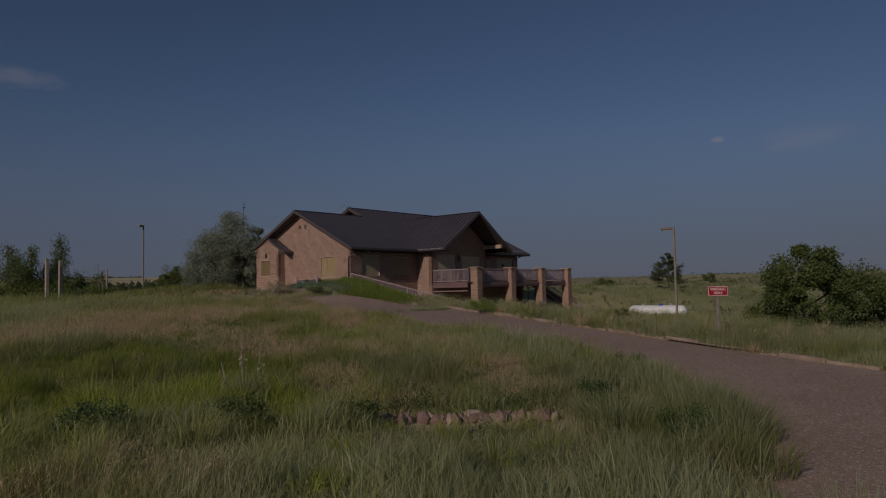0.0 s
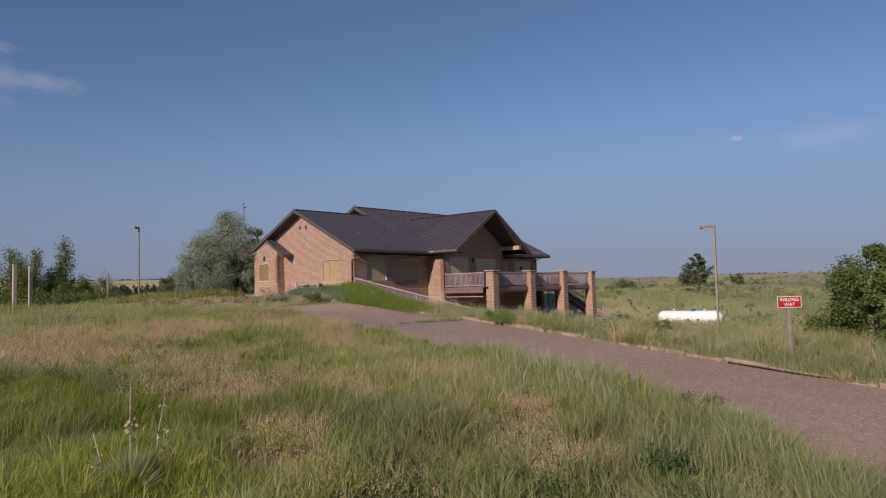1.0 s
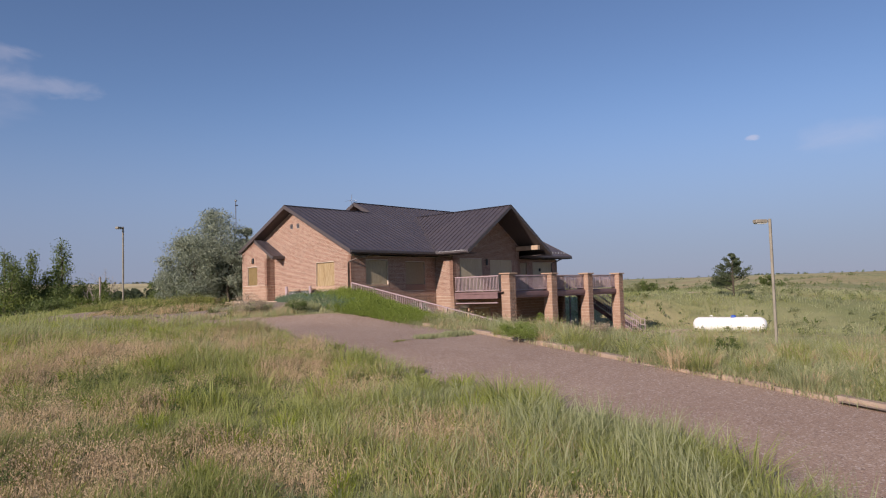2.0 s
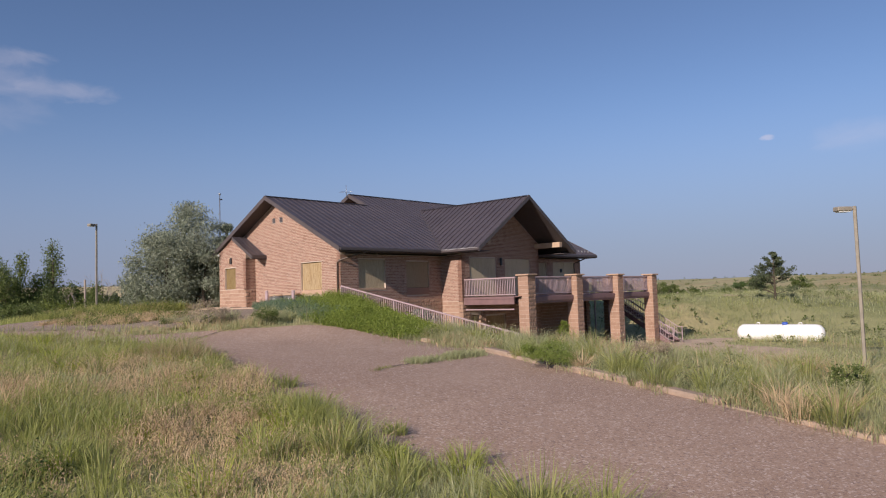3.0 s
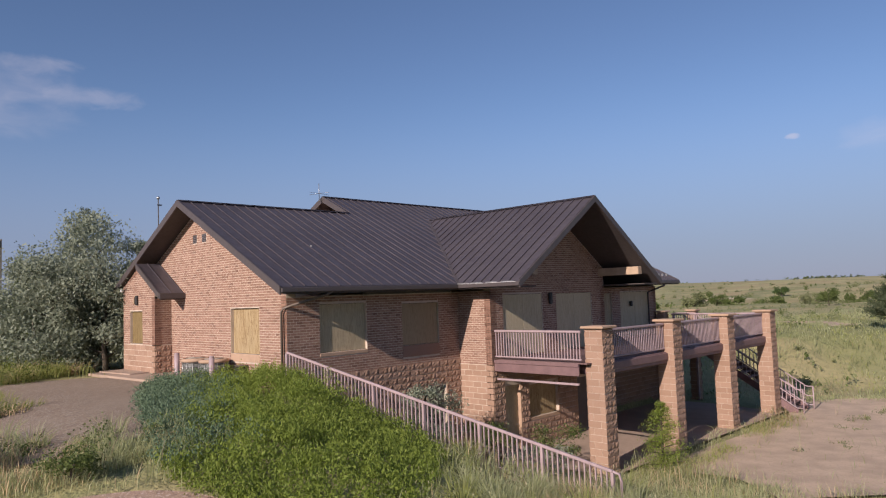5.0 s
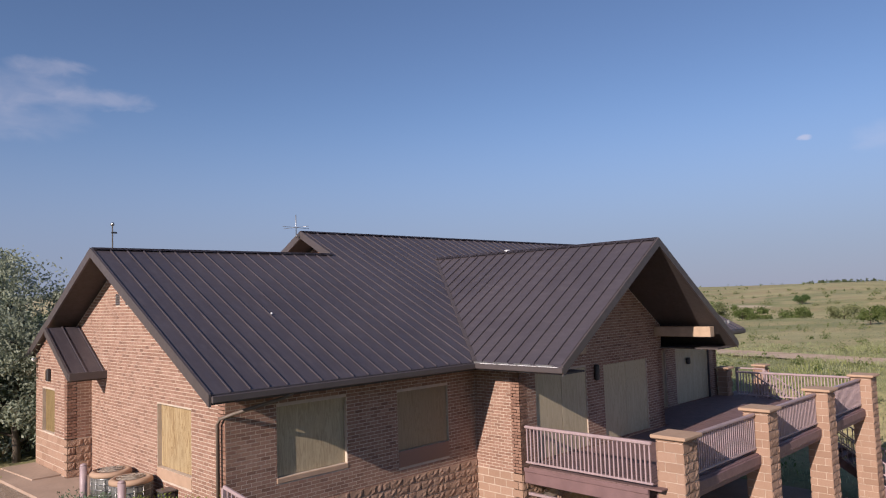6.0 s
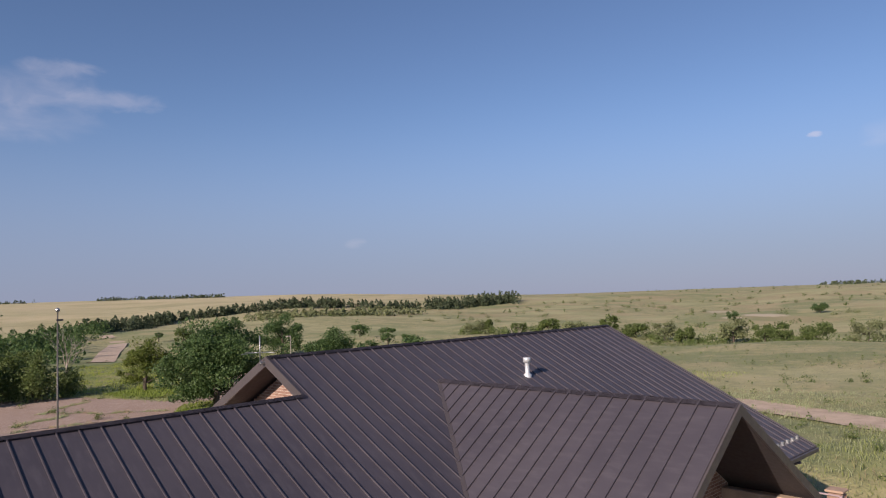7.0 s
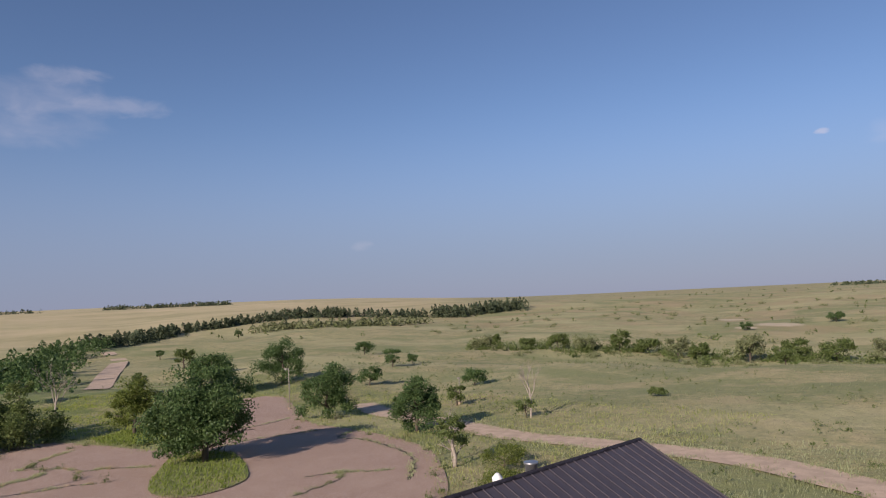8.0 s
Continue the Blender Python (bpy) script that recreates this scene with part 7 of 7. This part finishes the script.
# rank clumps at the drive's edge on the meadow side
FOUNTAINS = np.array([(-25.1, -32.5), (-24.1, -34.7), (-20.2, -31.4), (-22.6, -33.4)])
bunches("bunchgrass", np.repeat(FOUNTAINS, 5, 0) + RNG.normal(0, 0.22, (20, 2)), 420, 0.35, 0.72, 0.34, GRASS_BLUE, "dense fountain-like clumps of dark grass")
EDGE_SPOTS = [(-21.2, -32.2), (-20.2, -30.9), (-19.0, -29.8), (-22.4, -33.2), (-23.6, -34.0), (-17.6, -27.6), (-16.9, -26.2), (-16.4, -24.6), (-16.1, -23.2), (-15.7, -21.2), (-15.5, -19.6), (-15.3, -18.4), (-15.2, -17.2), (-15.0, -16.2), (-14.8, -15.0), (-14.5, -13.6), (-14.2, -12.2), (-13.9, -10.8), (-25.6, -35.3), (-18.4, -28.6)]
spots = np.concatenate([np.array(EDGE_SPOTS) + RNG.normal(0, 0.35, (len(EDGE_SPOTS), 2)) - np.array([0.6, -0.1]) for _ in range(4)])
spots = spots[torn(spots[:, 0], spots[:, 1], STRAW_SPOTS) < 0.4]
for sel, low_, high_ in ((spots[:, 1] < -23, 0.36, 0.82), (spots[:, 1] >= -23, 0.22, 0.5)):
    bunches("bunchgrass", spots[sel], 150, low_, high_, 0.24, GRASS_GREEN, "rank dark green grass clumps at the drive's edge")
# soft clumps of dry brome
clumps = scatter((-34, -14, -34, -9), 900, lambda x, y: (RNG.uniform(size=len(x)) < nearness(x, y)) & (straw_patch(x, y) > 0.6))
clumps = np.concatenate([clumps, np.array([(-17.0, -19.2), (-17.6, -20.4), (-16.6, -17.6), (-18.4, -22.0), (-17.4, -23.6), (-19.8, -25.4), (-16.2, -15.6), (-18.6, -18.4)])])
mounds("brome", clumps, 0.46, 0.8, 330, 0.032, GRASS_DRY, "soft clumps of dry pinkish brome", "grass", 2.4, 0.7)
# weeds round the apron
strip = np.stack([RNG.uniform(-9.6, -5.6, 60), RNG.uniform(-5.0, 1.6, 60)], 1)
strip = strip[np.abs(strip[:, 1] + 0.9 * (strip[:, 0] + 7.4) + 2.6) < 1.5]
mounds("weeds", strip[::2], 0.5, 1.0, 300, 0.06, LEAF_MID, "leafy green weeds on the apron's edge")
mounds("weeds", strip[1::2], 0.4, 1.0, 240, 0.05, GRASS_DRY, "dry weeds on the apron's edge", "weeds", 4.0, 0.8)
bunches("bunchgrass", strip + 0.3, 90, 0.2, 0.55, 0.25, GRASS_BLUE, "grass tufts on the apron's edge")
beyond = np.stack([RNG.uniform(-7.0, -1.6, 70), RNG.uniform(10.5, 26.0, 70)], 1)
beyond = beyond[beyond[:, 0] > -5.6 - 0.12 * (beyond[:, 1] - 10)]
mounds("weeds", beyond[::3], 0.7, 1.7, 360, 0.09, LEAF_LIME, "yellow-green weeds by the olive bush")
mounds("weeds", beyond[1::3], 0.8, 1.8, 360, 0.09, LEAF_MID, "leafy weeds by the olive bush")
bunches("bunchgrass", beyond, 160, 0.3, 0.7, 0.5, GRASS_GREEN, "grass tufts by the olive bush", 0.02)
bunches("bunchgrass", beyond[::2] + 0.8, 120, 0.3, 0.7, 0.5, GRASS_DRY, "dry grass tufts by the olive bush", 0.02)
mounds("weeds", scatter((-14, 30, 30, 62), 60), 0.9, 2.6, 160, 0.18, LEAF_MID, "rough weeds beyond the drive")

verge = np.stack([RNG.uniform(-9.2, -6.3, 54), RNG.uniform(2.5, 16.0, 54)], 1)
mounds("weeds", verge[::3], 0.45, 1.1, 260, 0.07, LEAF_MID, "leafy weeds between the drive and the apron")
mounds("weeds", verge[1::3], 0.4, 1.2, 260, 0.07, LEAF_LIME, "yellow-green weeds between the drive and the apron")
bunches("bunchgrass", verge, 110, 0.15, 0.4, 0.45, GRASS_DRY, "dry grass between the drive and the apron", 0.016)
bunches("bunchgrass", verge + 0.7, 90, 0.15, 0.4, 0.45, GRASS_GREEN, "green grass between the drive and the apron", 0.016)
# trees round the parking lot
broadleaf(29.0, 56.8, 9.2, 12.0, 42000, 0.23, LEAF_DARK, "big dense dark green tree on a grass island", 20, "tree", 0.07, 150, stretch=1.7)
broadleaf(31.6, 81.0, 7.2, 7.4, 11000, 0.24, LEAF_LIME, "small rounded yellow-green tree on a grass island", 21, "tree", 0.14, 50)
broadleaf(50.8, 69.4, 6.8, 8.0, 15000, 0.25, LEAF_DARK, "dense dark green tree beside the lot", 22, "tree", 0.02, 60)
broadleaf(70.5, 113.6, 9.0, 10.0, 11000, 0.32, LEAF_DARK, "dark green tree beyond the lot", 23, "tree", 0.05, 56)
broadleaf(56.0, 112.0, 9.0, 9.0, 9000, 0.34, LEAF_DARK, "dark green tree behind the big tree", 24, "tree", 0.08, 30)
broadleaf(49.6, 51.0, 5.8, 6.0, 13000, 0.22, LEAF_DARK, "dark green tree beside the track", 25, "tree", 0.02, 56)
broadleaf(40.5, 36.0, 5.6, 3.6, 2200, 0.22, LEAF_MID, "half-dead twiggy tree behind the house", 26, "tree", 0.1, 18, bark=BARE)
snag(41.6, 37.4, 5.6, 3.6, "grey leafless bush behind the house", 27)
snag(29.2, 104.0, 9.8, 5.0, "bare pale dead tree beyond the lot", 28)
snag(62.7, 46.6, 8.2, 3.0, "thin bare dead tree on the prairie", 29)
broadleaf(62.2, 46.9, 2.6, 2.6, 900, 0.22, LEAF_MID, "green sucker at the foot of a dead tree", 30, "bush", 0.05, 12, "bush")
for k, (x, y, h, w, n, mat) in enumerate(((41.0, 31.0, 1.8, 4.4, 2600, LEAF_LIME), (36.5, 27.0, 1.7, 4.0, 2400, LEAF_LIME), (44.0, 33.0, 1.4, 3.0, 1400, LEAF_LIME))):
    broadleaf(x, y, h, w, n, 0.13, mat, "yellow-green bush behind the roof", 31 + k, "bush", 0.0, 18, "bush")
SCRUB = [(66.0, 62.0, 3.2, 3.0, 0), (85.8, 78.1, 3.0, 4.8, 1), (78.4, 97.1, 3.7, 4.9, 1), (119.7, 153.8, 3.9, 6.2, 1), (97.1, 113.7, 4.6, 4.6, 1), (75.4, 169.3, 6.6, 6.4, 2), (87.0, 213.7, 4.2, 2.8, 1), (75.0, 152.9, 4.8, 5.2, 2), (143.0, 272.3, 4.0, 4.0, 1), (83.9, 43.1, 1.1, 2.6, 0), (274.0, 84.0, 4.2, 6.4, 1), (238.0, 100.0, 3.6, 4.4, 1), (108.0, 120.0, 2.4, 3.0, 1), (62.0, 130.0, 5.0, 5.0, 2), (54.0, 140.0, 3.5, 3.5, 2), (97.0, 14.6, 2.4, 3.6, 0), (99.9, 9.1, 1.8, 3.0, 0), (128.4, 44.5, 3.4, 4.6, 0), (30.0, 128.0, 5.0, 5.0, 0), (24.5, 116.0, 2.0, 4.5, 1), (48.0, 126.0, 4.0, 3.6, 2)]
for k, (x, y, h, w, m) in enumerate(SCRUB):
    broadleaf(x, y, h, w, 1800, max(0.24, 0.07 * w), (LEAF_MID, LEAF_DARK, LEAF_MID)[m], "dark green bush on the prairie" if m == 1 else "green bush on the prairie", 70 + k, "bush", 0.0, 16, "bush")
for k, (x, y, h, w) in enumerate(((163.0, 66.0, 7.4, 8.5), (168.0, 58.0, 5.0, 8.0), (170.0, 50.0, 4.6, 9.0), (172.0, 40.0, 6.6, 9.0), (174.0, 31.0, 7.4, 8.0), (166.0, 80.0, 4.2, 5.5), (167.0, 86.0, 5.6, 7.0), (166.0, 94.0, 4.2, 7.0), (164.0, 101.0, 5.6, 7.0), (160.0, 109.0, 4.0, 7.0), (158.0, 117.0, 4.6, 7.0), (156.0, 126.0, 3.4, 6.0), (153.0, 140.0, 3.6, 9.0), (154.0, 136.0, 6.0, 3.0), (172.0, 70.0, 3.2, 6.0))):
    broadleaf(x, y, h, w, 2200, 0.5, LEAF_MID if k % 3 else LEAF_SAGE, "green thicket bush in the dry valley", 100 + k, "bush", 0.0, 18, "bush")
# evergreens beyond the drive
for k, (x, y, h, w) in enumerate(((16.3, 90.4, 12.6, 8.6), (12.4, 92.5, 10.8, 8.0), (7.4, 88.0, 10.6, 10.5), (21.0, 86.0, 5.6, 9.5), (3.0, 92.0, 9.0, 9.6), (14.5, 86.0, 5.0, 9.5))):
    column_tree(x, y, h, w, 7500, 0.28, LEAF_MID, "tall slender ragged tree beyond the drive" if h > 8 else "green bush beyond the drive", 140 + k)
for k, (x, y, h, w) in enumerate(((2.0, 44.0, 2.0, 5.0), (-3.0, 40.0, 1.6, 5.0), (-9.0, 36.0, 1.4, 6.0), (-16.0, 44.0, 1.6, 6.0), (-24.0, 52.0, 2.0, 7.0))):
    broadleaf(x, y, h, w, 1200, 0.2, LEAF_MID if k % 2 else LEAF_LIME, "low green scrub beyond the apron", 160 + k, "bush", 0.0, 18, "bush")
snag(5.5, 52.0, 4.5, 2.0, "small leafless tree beyond the apron", 170)


def woods(name, places, h, w, per, size, mat, label):
    """A far wood: many small pointed crowns in one mesh."""
    cs = []
    for x, y in places:
        hh, ww = h * RNG.uniform(0.6, 1.25), w * RNG.uniform(0.7, 1.3)
        t = RNG.uniform(0, 1, per)
        r = ww / 2 * (1 - t) ** 0.7 * np.sqrt(RNG.uniform(0, 1, per))
        a = RNG.uniform(0, 2 * np.pi, per)
        cs.append(np.stack([x + r * np.cos(a), y + r * np.sin(a), gz(x, y) + hh * t], 1))
    v, f = leaf_cloud(np.concatenate(cs), size, 1.8)
    return tagged(fast_mesh(name, v, f, mat), label, "woods", kind="stuff")


RNG = np.random.default_rng(31)
mounds("scrub", along([(172.0, 24.0), (170.0, 44.0), (164.0, 64.0), (167.0, 86.0), (163.0, 102.0), (157.0, 122.0), (153.0, 142.0)], 110, 3.5), 2.6, 5.0, 150, 0.5, LEAF_MID, "green thicket along the dry valley", "thicket")
mounds("scrub", along([(168.0, 20.0), (164.0, 44.0), (158.0, 64.0), (160.0, 86.0), (156.0, 110.0), (148.0, 142.0)], 60, 4.0), 1.5, 4.0, 110, 0.45, LEAF_SAGE, "grey-green brush along the dry valley", "thicket")
mounds("scrub", np.stack([RNG.uniform(190, 420, 160), RNG.uniform(-40, 260, 160)], 1), 1.8, 4.5, 60, 0.6, LEAF_SAGE, "low grey brush over the hillside", "scrub")
woods("woods", along([(88.0, 280.0), (120.0, 318.0), (151.0, 343.0), (205.0, 348.0), (250.0, 335.0), (285.0, 318.0)], 330, 3.5), 4.6, 5.0, 70, 1.1, NEEDLE, "long windbreak of dark cedars across the prairie")
woods("woods", along([(289.0, 309.0), (325.0, 306.0), (359.0, 304.0)], 150, 5.0), 6.4, 5.6, 70, 1.2, NEEDLE, "dark cedar wood on the rise")
woods("woods", along([(170.0, 300.0), (205.0, 285.0), (245.0, 275.0)], 90, 5.0), 3.6, 7.0, 50, 1.2, LEAF_SAGE, "silvery scrub below the windbreak")
woods("woods", along([(30.0, 150.0), (37.0, 168.0), (52.0, 215.0), (64.0, 254.0), (90.0, 282.0)], 150, 6.0), 4.2, 6.5, 90, 0.8, LEAF_DARK, "dark thicket beyond the lot")
woods("woods", along([(300.0, 905.0), (363.0, 881.0), (430.0, 850.0)], 150, 6.0), 5.0, 8.0, 22, 2.0, NEEDLE, "far dark wood on the horizon")
woods("woods", along([(120.0, 1000.0), (230.0, 960.0)], 80, 6.0), 4.5, 8.0, 22, 2.0, NEEDLE, "far dark wood on the horizon")
woods("woods", along([(940.0, 300.0), (950.0, 270.0), (960.0, 240.0)], 60, 10.0), 4.0, 9.0, 14, 2.4, NEEDLE, "far trees on the horizon")
spots = np.stack([RNG.uniform(120, 480, 260), RNG.uniform(-60, 330, 260)], 1)
spots = spots[RNG.uniform(size=260) < sm(0.3, 0.75, drift(spots[:, 0], spots[:, 1], 45, 22))]
spots = np.concatenate([spots, np.stack([RNG.uniform(500, 680, 60), RNG.uniform(0, 330, 60)], 1)])
woods("scrub", spots, 1.5, 2.6, 14, 0.8, LEAF_MID, "scattered dark bushes over the hillside")
spots = np.stack([RNG.uniform(24, 200, 5200), RNG.uniform(-70, 150, 5200)], 1)
spots = spots[RNG.uniform(size=len(spots)) < sm(0.25, 0.7, drift(spots[:, 0], spots[:, 1], 14, 21))]
spots = spots[on_grass(spots[:, 0], spots[:, 1])]
woods("scrub", spots[::2], 0.5, 1.0, 14, 0.2, LEAF_SAGE, "clumps of grey sagebrush in the grass")
# half the clumps take a darker leaf in place of their shadows
woods("scrub", spots[1::2], 0.5, 0.9, 14, 0.2, LEAF_MID, "clumps of brush in the grass, darkened for their shadows")
# grass islands of the lot
for k, poly in enumerate(([(27.6, 61.5), (21.5, 50.5), (22.6, 45.3), (27.5, 46.5), (30.5, 52.0), (32.5, 58.5), (31.0, 62.5)], [(27.0, 82.3), (26.8, 75.5), (30.8, 72.0), (35.0, 78.0), (34.0, 85.0)])):
    ring = smooth_line(poly + poly[:1])[:-1]
    lay("lawn", ring, LAND, 0.10, "green grass island in the parking lot", "grass island", 1.0)
    xs, ys = [p[0] for p in ring], [p[1] for p in ring]
    gx1, gy1 = RNG.uniform(min(xs), max(xs), 9000), RNG.uniform(min(ys), max(ys), 9000)
    sel = inside(ring, gx1, gy1)
    v, f = blades(gx1[sel], gy1[sel], RNG.uniform(0.2, 0.5, sel.sum()), np.full(sel.sum(), 0.06), RNG.uniform(0.1, 0.6, sel.sum()))
    tagged(fast_mesh("grass", v, f, leaf_shade("island_grass", [(0.0, (0.130, 0.185, 0.026)), (0.5, (0.190, 0.245, 0.040)), (1.0, (0.255, 0.300, 0.060))])), "lush green grass under the tree", "grass", kind="stuff")
# ragged growth over the edges of the lot and the track
RNG = np.random.default_rng(61)
weeds("weeds", YARD + YARD[:1], 5200, 0.35, 0.1, 0.4, GRASS_BLUE, "ragged grass over the edge of the yard", 0.02)
mounds("weeds", along([(14.0, -11.0), (19.0, -9.4), (24.0, -8.6)], 14, 0.8), 0.25, 0.7, 60, 0.07, LEAF_SAGE, "low weeds in the sandy yard")
weeds("weeds", LOT + LOT[:1], 9000, 0.45, 0.15, 0.5, GRASS_BLUE, "ragged grass over the edge of the parking lot", 0.045)
weeds("weeds", LOT + LOT[:1], 5000, 0.6, 0.15, 0.5, GRASS_GREEN, "green weeds over the edge of the parking lot", 0.045)
weeds("weeds", TRACK, 6000, 0.5, 0.15, 0.45, GRASS_BLUE, "grass leaning over the track", 0.04)
weeds("weeds", wide, 6000, 0.5, 0.15, 0.45, GRASS_BLUE, "grass leaning over the track", 0.04)
mounds("weeds", along(LOT, 36, 1.2), 0.6, 1.3, 90, 0.14, LEAF_MID, "leafy weeds round the parking lot")
mounds("weeds", np.array([(13.8, 40.8), (14.0, 41.2), (16.7, 45.5), (19.1, 59.9), (19.4, 60.6), (17.8, 70.0), (18.2, 69.9), (20.4, 56.6), (23.6, 77.7), (17.0, 38.9), (17.1, 78.1), (13.0, 61.5), (18.3, 66.8), (19.7, 67.2)]), 0.9, 1.3, 130, 0.11, LEAF_MID, "leafy weeds in cracks of the parking lot")
for c in CRACKS[:7]:
    mounds("weeds", along(c, 7, 0.15), 0.35, 0.8, 50, 0.09, GRASS_DRY, "low dry weeds in a crack of the parking lot")


# ---- bricks and blocks, laid last ----
def brick_mesh(name, l, h, d, mat, rough, seed):
    """A brick or block as a mesh: its face proud of the joint, split faces uneven."""
    rnd = random.Random(seed)
    bm = bmesh.new()
    nu, nv = (5, 3) if rough else (1, 1)
    e = 0.006 if rough else 0.004
    grid = []
    for a in range(nu + 1):
        row = []
        for b in range(nv + 1):
            u, v = l * a / nu, h * b / nv
            edge = a in (0, nu) or b in (0, nv)
            out = d - (e if edge else 0) + (rnd.uniform(-0.008, 0.018) if rough and not edge else 0)
            row.append(bm.verts.new((u, -out, v)))
        grid.append(row)
    for a in range(nu):
        for b in range(nv):
            bm.faces.new((grid[a][b], grid[a + 1][b], grid[a + 1][b + 1], grid[a][b + 1]))
    back = [bm.verts.new((u, 0.004, v)) for u, v in ((0, 0), (l, 0), (l, h), (0, h))]
    ring = [[grid[a][0] for a in range(nu + 1)], [grid[nu][b] for b in range(nv + 1)], [grid[a][nv] for a in range(nu, -1, -1)], [grid[0][b] for b in range(nv, -1, -1)]]
    for k in range(4):
        bm.faces.new([back[(k + 1) % 4], back[k]] + ring[k])
    me = bpy.data.meshes.new(name)
    bm.normal_update()
    bm.to_mesh(me)
    bm.free()
    me.materials.append(mat)
    return me


PIECES = {}


def piece_mesh(kind, l, h, seed):
    key = (kind, round(l, 2), seed)
    if key not in PIECES:
        PIECES[key] = brick_mesh("brick" if kind == "brick" else "block", l, h, {"brick": 0.006, "block": 0.026, "smooth": 0.007}[kind], {"brick": BRICK, "block": BLOCK, "smooth": BLOCK_SMOOTH}[kind], kind == "block", seed)
    return PIECES[key]


def laid(length, z0, z1, kind, top, holes):
    """Yields along, up, length and height of each brick or block in running bond."""
    h0, l0 = (COURSE, BRICK_L) if kind == "brick" else (BLOCK_H, BLOCK_L)
    joint = JOINT if kind == "brick" else 0.019
    course = 0
    z = z0
    while z < z1 - 0.02:
        h = min(h0, z1 - z) - joint
        s = -(l0 / 2 if course % 2 else 0.0)
        spans = [(0.0, length)]
        for a, b, lo, hi in holes:
            if lo < z + h - 0.01 and hi > z + 0.01:
                spans = [q for p0, p1 in spans for q in ((p0, min(p1, a)), (max(p0, b), p1)) if q[1] - q[0] > 0.02]
        while s < length:
            for p0, p1 in spans:
                a, b = max(s, p0), min(s + l0, p1)
                if b - a < 0.045:
                    continue
                if top is None or (top(a) > z + h and top(b) > z + h):
                    yield a + joint / 2, z + joint / 2, b - a - joint, h
                elif max(top(a), top(b)) > z + h:
                    # cut along the slope
                    lo_s, hi_s = a, b
                    for _ in range(8):
                        mid = (lo_s + hi_s) / 2
                        if (top(a) > z + h) == (top(mid) > z + h):
                            lo_s = mid
                        else:
                            hi_s = mid
                    p, q = (a, lo_s) if top(a) > z + h else (lo_s, b)
                    if q - p > 0.05:
                        yield p + joint / 2, z + joint / 2, q - p - joint, h
            s += l0
        z += h0
        course += 1


def joined(name, items, parent, label):
    """Many bricks as one mesh: items are (mesh, matrix)."""
    verts, faces, base = [], [], 0
    cache = {}
    for me, m in items:
        if me not in cache:
            cache[me] = (np.array([v.co[:] for v in me.vertices]), [tuple(p.vertices) for p in me.polygons])
        v, f = cache[me]
        mm = np.array(m)
        verts.append(v @ mm[:3, :3].T + mm[:3, 3])
        faces.extend(tuple(k + base for k in p) for p in f)
        base += len(v)
    me = bpy.data.meshes.new(name)
    me.from_pydata(np.concatenate(verts).tolist(), [], faces)
    me.materials.append(items[0][0].materials[0])
    ob = new(name, me)
    ob.parent = parent
    return tagged(ob, label, kind="stuff")


single, lone = 0, 0
rnd = random.Random(5)
stacks = {}
for parent, o, u, length, z0, z1, kind, top, holes in masonry:
    inward = Vector((-u.y, u.x, 0))
    turn = Matrix((u, inward, Vector((0, 0, 1)))).transposed().to_4x4()
    for a, z, l, h in laid(length, z0, z1, kind, top, holes):
        full = l > 0.9 * (BRICK_L if kind == "brick" else BLOCK_L) - JOINT
        me = piece_mesh(kind, l, h, rnd.randrange(1, 5) if kind == "block" else 0)
        m = Matrix.Translation(o + u * a + Vector((0, 0, z))) @ turn
        place = m.translation
        near = kind == "brick" and full and place.x < 0 and 0.3 < place.y < 3.4 and 0.5 < place.z < 2.7 and single < 300
        if near:
            ob = new("brick", me)
            ob.parent, ob.matrix_local = parent, m
            single += 1
        elif kind != "brick" and 0 <= place.x < 9.0 and place.z > -2.4 and lone < 300:
            ob = new("block", me)
            ob.parent, ob.matrix_local = parent, m
            lone += 1
        else:
            stacks.setdefault((kind, round(o.x, 1), round(o.y, 1)), []).append((me, m))
for (kind, *_), items in stacks.items():
    joined("bricks" if kind == "brick" else "blocks", items, house, "pinkish bricks in running bond with pale joints" if kind == "brick" else "pinkish split-face blocks with pale joints")
for p, half, z0, z1 in pier_jobs:
    side = 2 * half
    course = 0
    z = max(z0, -3.3)
    while z < z1 - 0.03:
        h = min(0.2175, z1 - z) - JOINT
        for q in range(4):
            turn = pose(0, 0, 0, 0, 0, 90 * q)
            long = 0.46
            cuts = [0, side - long, side] if (course + q) % 2 else [0, long, side]
            for a, b in zip(cuts, cuts[1:]):
                if b - a < 0.05:
                    continue
                me = piece_mesh("smooth" if q % 2 else "block", b - a - JOINT, 0.2065, rnd.randrange(1, 5))
                ob = new("block", me)
                ob.parent = p
                ob.matrix_local = turn @ Matrix.Translation((-half + a + JOINT / 2, -half + 0.014, z)) @ Matrix.Diagonal((1, 1, h / 0.2065, 1))
        z += 0.2175
        course += 1
lay_sheets()
